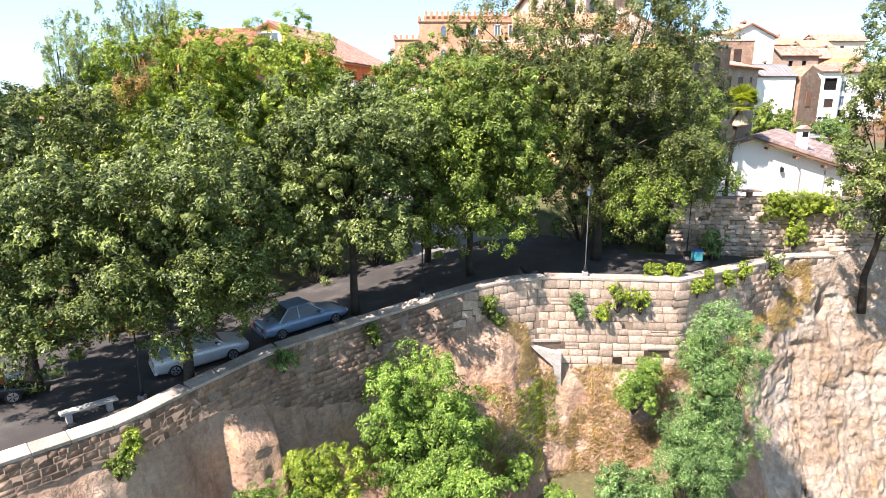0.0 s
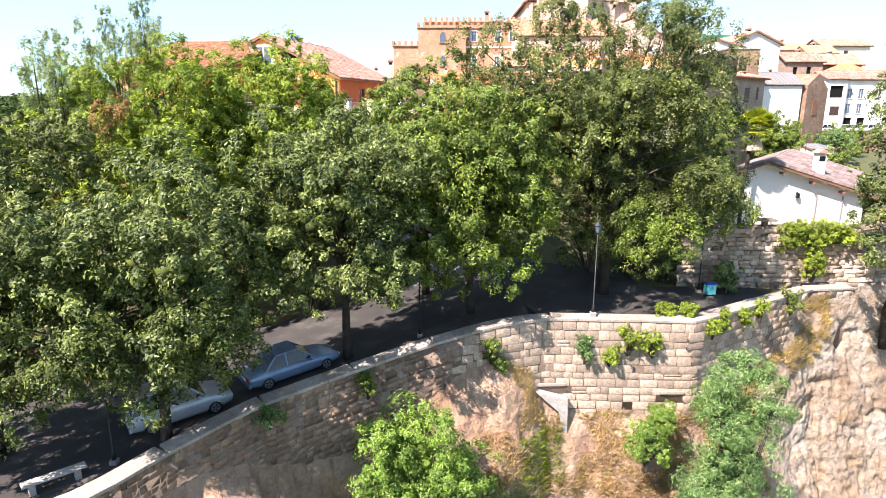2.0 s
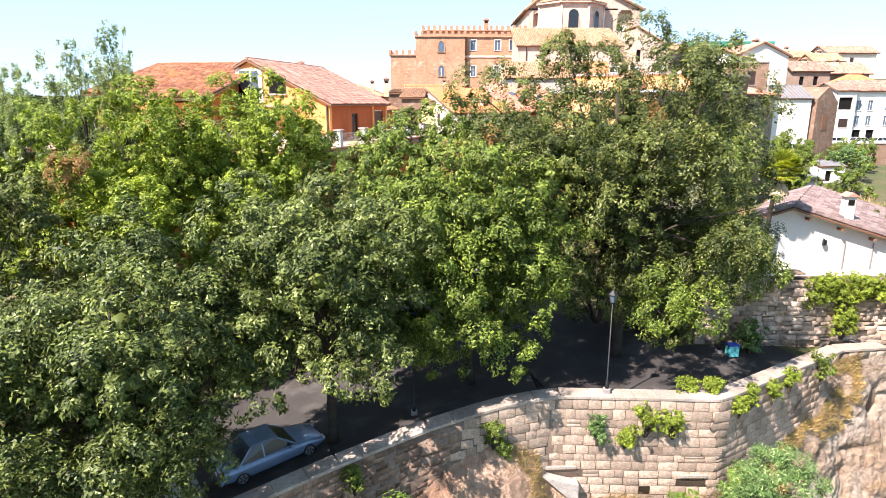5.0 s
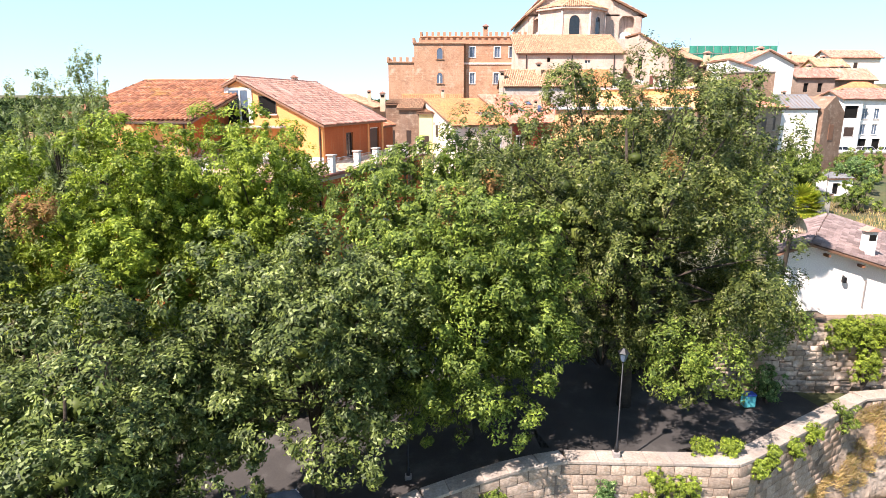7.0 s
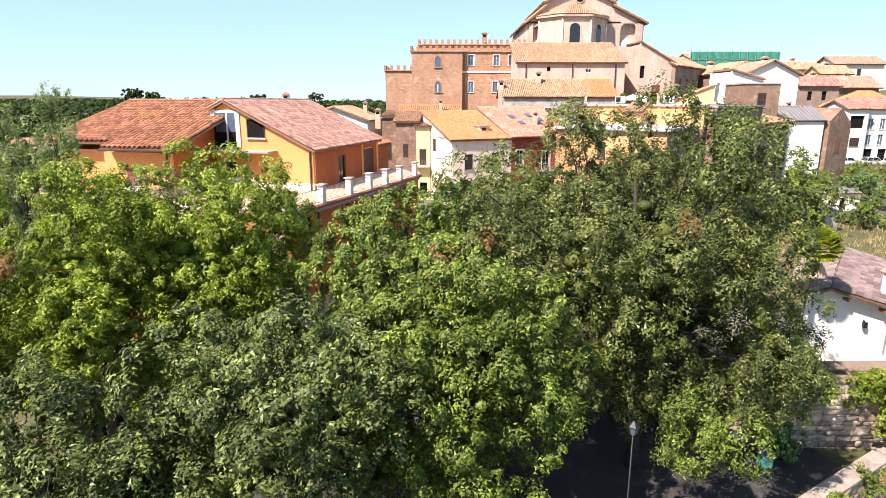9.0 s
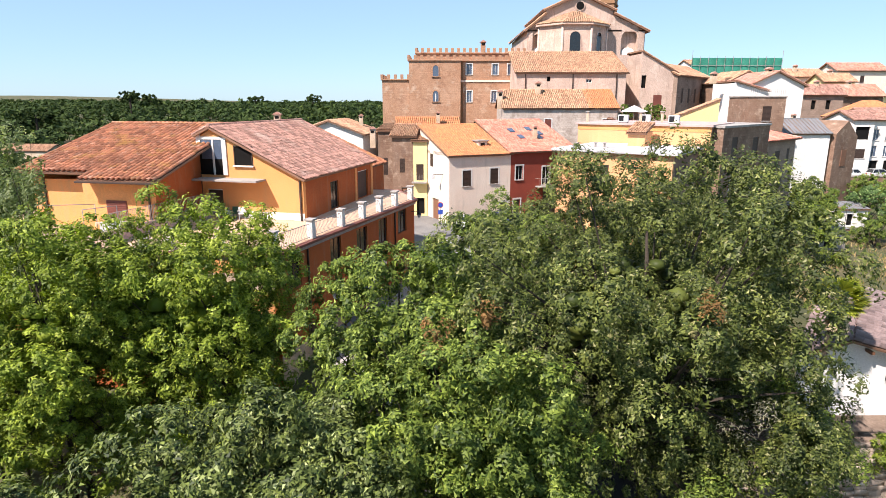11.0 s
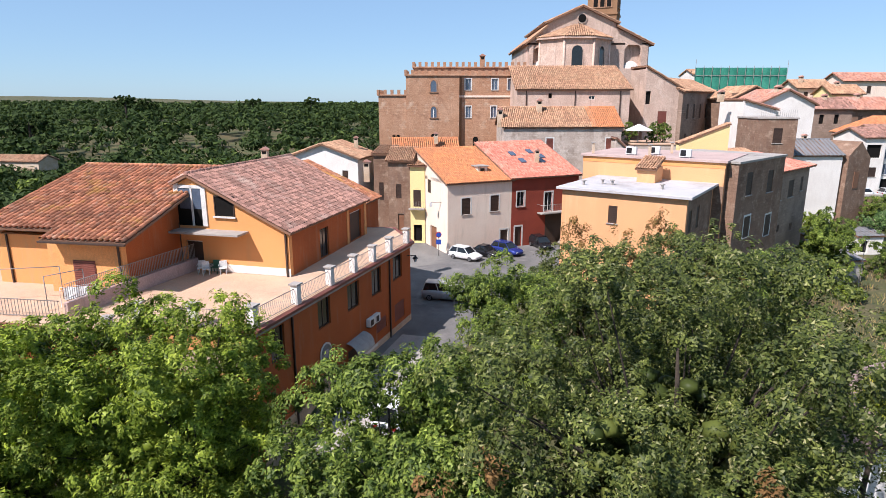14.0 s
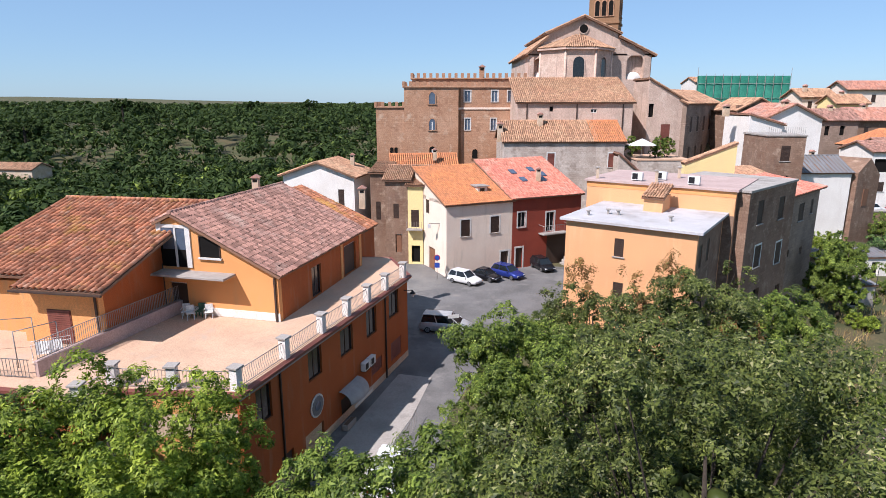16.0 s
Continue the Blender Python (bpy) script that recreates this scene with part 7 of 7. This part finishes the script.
    attach(name, raw_mesh(name, V, F, M[mat]), palm)


fronds("fronds", 30, "palm", -10, 75, 1.25, 3)
fronds("yellow_fronds", 26, "palm", -25, 35, 1.25, 4)
fronds("dead_fronds", 46, "peach", -86, -66, 1.5, 6, 22)


# ---- cars ----
def car(label, x, y, ang, paint, L=4.3, W=1.75, H=1.48, kind="hatch", group="parked cars", z=None, pitch_=0.0):
    z = gz(x, y) + 0.05 if z is None else z
    root = empty("car", pose(x, y, z, 0, -pitch_, ang), label, "car", group)
    h = L / 2
    hood = {"hatch": 0.27, "sedan": 0.29, "van": 0.2}[kind]
    belt = H * 0.6
    st = [(-h, 0.80, 0.36, belt * 0.86), (-h + 0.12, 0.93, 0.28, belt * 0.98), (-h + 0.7, 1.0, 0.22, belt * 1.02), (0, 1.0, 0.2, belt), (h - L * hood, 1.0, 0.22, belt * 0.98), (h - 0.5, 0.97, 0.24, belt * 0.82), (h - 0.12, 0.86, 0.28, belt * 0.7), (h, 0.7, 0.36, belt * 0.58)]
    bm = bmesh.new()
    rings = []
    for sx, hw, zl, zt in st:
        w = hw * W / 2
        prof = [(w * 0.9, zl), (w, zl + 0.14), (w * 1.0, zl + (zt - zl) * 0.6), (w * 0.95, zt - 0.03), (w * 0.8, zt)]
        rings.append([bm.verts.new((sx, s * a, b)) for s, pp in ((1, prof), (-1, prof[::-1])) for a, b in pp])
    k = len(rings[0])
    for r0, r1 in zip(rings, rings[1:]):
        for i in range(k):
            f = bm.faces.new((r0[i], r1[i], r1[(i + 1) % k], r0[(i + 1) % k]))
            f.smooth = True
    bm.faces.new(rings[0])
    bm.faces.new(rings[-1][::-1])
    bmesh.ops.recalc_face_normals(bm, faces=bm.faces[:])
    part("body", bm, M[paint], root)
    xf, xr = h - L * hood, -h + (0.12 if kind != "sedan" else L * 0.17)
    tf, tr = xf - L * (0.17 if kind != "van" else 0.2), xr + (0.35 if kind == "hatch" else L * 0.13 if kind == "sedan" else 0.22)
    zb, zt = belt * 0.97, H - 0.06
    bm = bmesh.new()
    b_, t_ = W / 2 * 0.9, W / 2 * 0.7
    lo = [bm.verts.new(v) for v in ((xr, -b_, zb), (xf, -b_ * 0.94, zb), (xf, b_ * 0.94, zb), (xr, b_, zb))]
    hi = [bm.verts.new(v) for v in ((tr, -t_, zt), (tf, -t_, zt), (tf, t_, zt), (tr, t_, zt))]
    for i in range(4):
        bm.faces.new((lo[i], lo[(i + 1) % 4], hi[(i + 1) % 4], hi[i]))
    bm.faces.new(hi)
    part("greenhouse", bm, M["glass"], root, "dark tinted car glass")
    bm = bmesh.new()
    box(bm, tr - 0.04, tf + 0.04, -t_ - 0.02, t_ + 0.02, zt - 0.03, zt + 0.06)
    bmesh.ops.bevel(bm, geom=bm.edges[:], offset=0.035, segments=2, affect="EDGES")
    part("roof", bm, M[paint], root)
    for s in (-1, 1):
        for f0 in (0.0, 0.42, 0.98):
            a = Vector((xr + (xf - xr) * f0, s * b_ * 1.0, zb))
            b = Vector((tr + (tf - tr) * f0, s * (t_ + 0.01), zt))
            bm = bmesh.new()
            tube(bm, [a, b], [0.045, 0.04], 5)
            part("pillar", bm, M[paint], root)
        box_part("mirror", (xf - 0.35, xf - 0.2, s * W / 2 - 0.02 if s > 0 else -W / 2 - 0.16, s * W / 2 + 0.16 if s > 0 else -W / 2 + 0.02, zb - 0.02, zb + 0.12), M[paint], root, bevel=0.03)
        for wx in (-h + 0.8, h - 0.85):
            wheel = attach("wheel", None, root)
            wheel.location = (wx, s * (W / 2 - 0.1), 0.31)
            bm = bmesh.new()
            bmesh.ops.create_cone(bm, cap_ends=True, segments=20, radius1=0.31, radius2=0.31, depth=0.22, matrix=Euler((radians(90), 0, 0)).to_matrix().to_4x4())
            bmesh.ops.bevel(bm, geom=[e for e in bm.edges if e.is_boundary is False and len(e.link_faces) == 2 and abs(e.link_faces[0].normal.dot(e.link_faces[1].normal)) < 0.3], offset=0.04, segments=2, affect="EDGES")
            part("tyre", bm, M["rubber"], wheel)
            bm = bmesh.new()
            bmesh.ops.create_cone(bm, cap_ends=True, segments=16, radius1=0.2, radius2=0.2, depth=0.025, matrix=Matrix.Translation((0, s * 0.115, 0)) @ Euler((radians(90), 0, 0)).to_matrix().to_4x4())
            part("rim", bm, M["rim"], wheel)
            bm = bmesh.new()
            for q in range(5):
                box(bm, 0.05, 0.18, s * 0.128 - 0.004, s * 0.128 + 0.004, -0.02, 0.02, Matrix.Rotation(q * 1.257, 4, "Y"))
            part("spokes", bm, M["iron"], wheel)
        box_part("tail_light", (-h - 0.01, -h + 0.16, s * W * 0.3 - 0.14, s * W * 0.3 + 0.14, belt * 0.62, belt * 0.86), M["lamp_red"], root, bevel=0.02)
        box_part("headlight", (h - 0.28, h - 0.03, s * W * 0.31 - 0.16, s * W * 0.31 + 0.16, belt * 0.5, belt * 0.66), M["lamp_clear"], root, bevel=0.03)
    box_part("number_plate", (-h - 0.015, -h + 0.02, -0.26, 0.26, 0.48, 0.59), M["frame_white"], root)
    box_part("bumper", (-h - 0.05, -h + 0.1, -W * 0.42, W * 0.42, 0.27, 0.46), M[paint], root, bevel=0.03)
    return root


car("silver compact family car parked in the shade beside the parapet", -11.2, 26.1, 34, "silver", 4.15, 1.78, 1.66, "hatch", pitch_=4)
car("blue-silver sedan parked in the shade beside the parapet", -7.05, 28.75, 37, "bluesilver", 4.5, 1.76, 1.42, "sedan", pitch_=4)
car("black car parked at the edge of the road", -19.0, 22.6, 30, "blackcar", 4.2, 1.75, 1.45, "hatch")
car("white small hatchback parked at the square", 4.1, 87.2, -38, "whitecar", 4.0, 1.74, 1.5, "hatch")
car("black low car parked at the square", 6.6, 88.6, -40, "blackcar", 3.9, 1.7, 1.35, "sedan")
car("dark blue hatchback parked at the square", 9.3, 89.6, -45, "bluecar", 4.1, 1.75, 1.5, "hatch")
car("black hatchback parked before the red house", 14.0, 92.9, -70, "blackcar", 4.0, 1.72, 1.48, "hatch")
car("white delivery van parked in the street under the terrace", -1.7, 50.6, 77, "whitecar", 4.6, 1.85, 2.0, "van")
car("silver people carrier parked at the street corner", 1.7, 72.3, -12, "silver", 4.7, 1.84, 1.7, "van")
for i, (cx, paint) in enumerate([(73.0, "whitecar"), (77.5, "silver"), (81.5, "whitecar")]):
    car("pale car parked on the street above the stone wall", cx, 118.6, 4, paint, 4.1, 1.75, 1.5, "hatch", "cars on the upper street", z=6.2)


# ---- street furniture ----
def street_lamp(x, y, z, h, label="dark iron street lamp with a small lantern", lantern=True):
    r = empty("street_lamp", Matrix.Translation((x, y, z)), label, "street lamp", "street lamps")
    bm = bmesh.new()
    tube(bm, [(0, 0, 0), (0, 0, 0.5), (0, 0, 0.55), (0, 0, h)], [0.1, 0.08, 0.04, 0.03], 8)
    part("pole", bm, M["iron"], r)
    if lantern:
        bm = bmesh.new()
        bmesh.ops.create_cone(bm, cap_ends=True, segments=6, radius1=0.1, radius2=0.19, depth=0.36, matrix=Matrix.Translation((0, 0, h + 0.2)))
        part("lantern", bm, M["glass_sky"], r)
        bm = bmesh.new()
        bmesh.ops.create_cone(bm, cap_ends=True, segments=6, radius1=0.24, radius2=0.04, depth=0.18, matrix=Matrix.Translation((0, 0, h + 0.47)))
        part("hood", bm, M["iron"], r)
    box_part("base", (-0.14, 0.14, -0.14, 0.14, -0.1, 0.2), M["rail"], r, bevel=0.03)
    return r


street_lamp(-12.3, 22.6, gz(-12.3, 22.6), 4.0)
street_lamp(-1.1, 31.0, gz(-1.1, 31.0), 4.6)
street_lamp(7.5, 30.75, 1.2, 4.2)
street_lamp(15.2, 36.6, gz(15.2, 36.6), 4.6, "grey steel pole standing by the stone wall", False)
street_lamp(45.6, 79.0, gz(45.6, 79), 6.5, "thin pale steel pole in the field", False)
tabs("bench", -13.7, 21.3, gz(-13.7, 21.3), 42, [("seat", (-1.0, 1.0, -0.22, 0.22, 0.4, 0.47), "concrete", 0.02), ("support", (-0.8, -0.6, -0.18, 0.18, 0, 0.4), "concrete", 0.02), ("support", (0.6, 0.8, -0.18, 0.18, 0, 0.4), "concrete", 0.02)], "pale stone slab bench behind the parapet", "bench")
tabs("litter_bin", 15.6, 36.0, gz(15.6, 36.0), 5, [("body", (-0.28, 0.28, -0.22, 0.22, 0.12, 0.72), "teal", 0.04), ("lid", (-0.3, 0.3, -0.24, 0.24, 0.73, 0.8), "sign_blue", 0.03), ("foot", (-0.2, 0.2, -0.16, 0.16, 0, 0.12), "iron", 0)], "teal plastic bin with a darker lid", "bin")
sg = empty("road_sign", Matrix.Translation((0.9, 88.6, gz(0.9, 88.6))), "no parking sign and blue plate on a thin pole", "road sign")
bm = bmesh.new()
tube(bm, [(0, 0, 0), (0, 0, 3.0)], [0.035, 0.035], 6)
part("pole", bm, M["rail"], sg)
for nm, r, mt, yy, z in (("red_ring", 0.36, "sign_red", -0.04, 2.7), ("blue_disc", 0.28, "sign_blue", -0.07, 2.7)):
    bm = bmesh.new()
    bmesh.ops.create_cone(bm, cap_ends=True, segments=20, radius1=r, radius2=r, depth=0.03, matrix=Matrix.Translation((0, yy, z)) @ Euler((radians(90), 0, 0)).to_matrix().to_4x4())
    part(nm, bm, M[mt], sg)
box_part("blue_plate", (-0.3, 0.3, -0.06, -0.03, 1.5, 2.1), M["sign_blue"], sg)
tabs("road_sign", 2.3, 70.6, gz(2.3, 70.6), 10, [("pole", (-0.03, 0.03, -0.03, 0.03, 0, 2.6), "rail", 0), ("plate", (-0.5, 0.5, -0.06, -0.04, 1.9, 2.25), "frame_white", 0.01)], "white blank direction plate on a pole", "road sign")
ln = empty("wall_lantern", Matrix.Translation((1.15, 91.0, 9.6)), "white street lantern on a curled wall bracket", "street lamp")
box_part("arm", (-1.2, 0.1, -0.03, 0.03, 0.3, 0.36), M["iron"], ln)
box_part("lantern", (-1.35, -1.0, -0.16, 0.16, -0.2, 0.3), M["lamp_clear"], ln, bevel=0.05)
wl = empty("wall_lantern", Matrix.Translation((-1.05, 66.2, 9.2)), "dark iron wall lantern on a bracket at the terrace corner", "street lamp")
box_part("arm", (-0.9, 0.06, -0.025, 0.025, 0.34, 0.39), M["iron"], wl)
bm = bmesh.new()
bmesh.ops.create_cone(bm, cap_ends=True, segments=8, radius1=0.24, radius2=0.06, depth=0.22, matrix=Matrix.Translation((0, 0, 0.22)))
part("hood", bm, M["iron"], wl)
bm = bmesh.new()
bmesh.ops.create_cone(bm, cap_ends=True, segments=8, radius1=0.1, radius2=0.18, depth=0.26, matrix=Matrix.Translation((0, 0, -0.03)))
part("globe", bm, M["lamp_clear"], wl)
tabs("planter", *on_street(9.4, 0.7, gz(-4.4, 56))[:2], gz(-4.4, 56) + 0.03, SA, [("trough", (-0.6, 0.6, -0.2, 0.2, 0, 0.4), "concrete", 0.03), ("soil", (-0.54, 0.54, -0.14, 0.14, 0.4, 0.42), "mortar", 0)], "grey concrete planter trough on the pavement", "planter")
# low parapet and paved ramp beside the street
pvm = empty("street_parapet", pose(-1.0, 50.2, gz(-1.0, 50.2), 0, 0, 78), "low pale street wall with a metal rail", "wall")
box_part("wall", (0, 9.0, -0.2, 0.2, -0.8, 0.55), M["concrete"], pvm, bevel=0.03)
railing((-1.9, 50.0), (-0.4, 56.4), gz(-1.0, 53), BAR, "dark iron railing beside the ramp", 0.4, 1.0, "street railings")

# ---- upper stone wall under the cottage, and its stones; parapet stones last ----
upper_w = new("upper_wall", raw_mesh("upper_wall", [(14.6, 37.9, -0.6), (33.0, 37.9, -4.8), (33.0, 37.9, 4.2), (14.6, 37.9, 4.2), (14.6, 38.9, -0.6), (33.0, 38.9, -4.8), (33.0, 38.9, 4.2), (14.6, 38.9, 4.2)], [(0, 1, 2, 3), (3, 2, 6, 7), (0, 3, 7, 4), (1, 5, 6, 2)], M["mortar"]))
tagged(upper_w, "rough rubble stone wall carrying the cottage terrace", "wall", kind="structure")


def stone_verts(g, w, h, d, cham):
    """A worn block: back edge, shoulder and a smaller face."""
    j = lambda s: g.normal(size=3) * s
    V = []
    for y, sx in ((0.12, 1.0), (-d * 0.55, 1.0), (-d, 1 - cham)):
        for a, b in ((-1, -1), (1, -1), (1, 1), (-1, 1)):
            ins = 0 if sx == 1.0 else cham
            V.append(np.array([a * (w / 2 - ins * min(w, h) * 0.5), y, b * (h / 2 - ins * min(w, h) * 0.5)]) + (j(0.012) if y < 0 else 0))
    return np.array(V)


SQ = np.array([(0, 1, 5, 4), (1, 2, 6, 5), (2, 3, 7, 6), (3, 0, 4, 7), (4, 5, 9, 8), (5, 6, 10, 9), (6, 7, 11, 10), (7, 4, 8, 11), (8, 9, 10, 11)])


def stone_field(place, length, bottom, top, g, h0=0.3, l0=(0.26, 0.6), skip=None):
    """Courses of blocks: yields (s, z, w, h)."""
    row_z = 0
    out = []
    zmin = min(bottom(s) for s in np.linspace(0, length, 80))
    z = -0.12
    while z > zmin:
        h = h0 * g.uniform(0.8, 1.22)
        s = g.uniform(-0.3, 0)
        while s < length:
            w = g.uniform(*l0)
            c = s + w / 2
            if 0 < c < length and z - h * 0.6 > bottom(c) and not (skip and skip(c, z - h / 2)):
                if g.random() < 0.1 and 0.27 < h < 0.4:
                    f = g.uniform(0.4, 0.6)
                    out.append((c, z - h * f / 2, w - 0.014, h * f - 0.014))
                    out.append((c, z - h * (1 + f) / 2, w - 0.014, h * (1 - f) - 0.014))
                    s += w
                    continue
                out.append((c, z - h / 2 + g.normal() * 0.012, w - 0.014, (h - 0.009) * g.uniform(0.985, 1.0)))
            s += w
        z -= h
    return out


g = np.random.default_rng(21)
SK = [(11.57, 0.42, -4.2, 0.32), (5.35, 0.7, -3.8, 0.22), (7.7, 0.1, -2.9, 0.22), (9.95, 0.1, -2.87, 0.22), (9.32, 0.1, -4.65, 0.25), (-1.0, 0.12, -2.2, 0.3)]


def hole_near(x, dz):
    return any(abs(x - a) < w + 0.08 and abs(dz - b) < h + 0.05 for a, w, b, h in SK)


S_BIG = float(np.interp(0.8, WX, WCUM))


def foot_of(s):
    return float(np.interp(np.interp(s, WCUM, WX), *STONE_FOOT)) - 0.45


def near_hole(s, z):
    return hole_near(float(np.interp(s, WCUM, WX)), z)


# small rubble courses first, large ashlar courses where the wall bends
field = stone_field(None, WLEN, foot_of, 0, g, 0.28, (0.25, 0.58), lambda s, z: s > S_BIG or near_hole(s, z))
field += stone_field(None, WLEN, foot_of, 0, g, 0.42, (0.42, 0.95), lambda s, z: s < S_BIG or near_hole(s, z))
shared = []
for i in range(14):
    v = stone_verts(g, 1, 1, 1, 0.045)
    v[:, 1] = np.where(v[:, 1] > 0, 0.12, v[:, 1])
    shared.append(raw_mesh("stone", v, SQ, M["stone"]))
JV, JF, made = {False: [], True: []}, {False: [], True: []}, 0
for s, dz, w, h in field:
    p, u, o = wall_frame(s)
    dep = g.uniform(0.02, 0.042)
    m = Matrix(((u.x, -o.x, 0, p.x - o.x * 0.06), (u.y, -o.y, 0, p.y - o.y * 0.06), (0, 0, 1, p.z + dz), (0, 0, 0, 1)))
    slope = (wall_frame(min(s + 0.3, WLEN))[0].z - wall_frame(max(s - 0.3, 0))[0].z) / 0.6
    m = m @ Matrix(((1, 0, 0, 0), (0, 1, 0, 0), (slope, 0, 1, 0), (0, 0, 0, 1)))
    if 0.8 < p.x < 18 and made < 300:
        ob = attach("stone", shared[made % 14], retaining)
        ob.matrix_basis = Matrix(((u.x, -o.x, 0, p.x - o.x * 0.06), (u.y, -o.y, 0, p.y - o.y * 0.06), (0, 0, 1, p.z + dz), (0, 0, 0, 1))) @ Matrix.Diagonal((w, dep + 0.06, h, 1))
        made += 1
    else:
        v = stone_verts(g, w, h, dep + 0.05, 0.1)
        mm = np.array(m)
        # the rubble before the bend takes the stone with shade in its colour
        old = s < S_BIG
        JF[old].append(SQ + 12 * len(JV[old]))
        JV[old].append(v @ mm[:3, :3].T + mm[:3, 3])
for old, mat in ((False, "stone_joined"), (True, "stone_shaded")):
    ob = attach("stone_facing", raw_mesh("stone_facing", np.concatenate(JV[old]), np.concatenate(JF[old]), M[mat]), retaining, "weathered rubble courses, darkened for the shade on this wall" if old else "")
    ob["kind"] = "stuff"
# drains and recesses; black panels stand for the shade inside them
for a, w, dz, h in SK:
    s = float(np.interp(a, WX, WCUM))
    p, u, o = wall_frame(s)
    r = attach("drain_hole", None, retaining)
    r.matrix_basis = Matrix(((u.x, -o.x, 0, p.x), (u.y, -o.y, 0, p.y), (0, 0, 1, p.z + dz), (0, 0, 0, 1)))
    if w > 0.3:
        bm = bmesh.new()
        prism(bm, [(x, z - h) for x, z in arch_outline(w * 2, h * 2)], -0.0, 0.04)
        part("recess", bm, M["dark"], r)
        if a < 8:
            bm = bmesh.new()
            prism(bm, [(-w, h - 0.1), (w, h - 0.5), (w + 0.22, h - 0.5), (w + 0.26, -2.3), (w + 0.02, -2.1), (w - 0.2, -1.0)], -0.55, -0.05)
            part("chute", bm, M["paving"], r, "pale limewashed drain chute")
        box_part("lintel", (-w - 0.2, w + 0.2, -0.14, 0.05, h, h + 0.14), M["coping"], r, bevel=0.02)
    else:
        box_part("recess", (-w, w, 0.0, 0.03, -h, h), M["dark"], r)
# coping slabs
s = 0.0
while s < WLEN - 0.5:
    w = float(g.uniform(0.9, 1.5))
    p, u, o = wall_frame(s + w / 2)
    a, b = wall_frame(s)[0], wall_frame(min(s + w, WLEN))[0]
    bm = bmesh.new()
    vs = []
    for q, e in ((a, 0.004), (b, -0.004)):
        for off in (0.07, -0.78):
            for zz in (-0.12, 0.03):
                t = q + o * off + u * e + Vector((0, 0, zz + float(g.normal()) * 0.004))
                vs.append(bm.verts.new(t))
    for f in ((0, 1, 3, 2), (4, 6, 7, 5), (1, 5, 7, 3), (0, 2, 6, 4), (0, 4, 5, 1), (2, 3, 7, 6)):
        bm.faces.new([vs[i] for i in f])
    bmesh.ops.recalc_face_normals(bm, faces=bm.faces[:])
    bmesh.ops.bevel(bm, geom=bm.edges[:], offset=0.02, segments=1, affect="EDGES")
    part("coping_slab", bm, M["coping"], retaining)
    s += w
# stones of the upper wall
JV, JF = [], []
for s_, dz, w, h in stone_field(None, 18.4, lambda s: -4.9, 0, g, 0.29, (0.26, 0.75)):
    v = stone_verts(g, w, h, g.uniform(0.015, 0.08), 0.12) + g.normal(size=(12, 3)) * 0.018
    v += np.array([14.6 + s_, 37.9, 4.25 + dz])
    JF.append(SQ + 12 * len(JV))
    JV.append(v)
ob = attach("stone_facing", raw_mesh("stone_facing", np.concatenate(JV), np.concatenate(JF), M["stone_joined"]), upper_w)
ob["kind"] = "stuff"
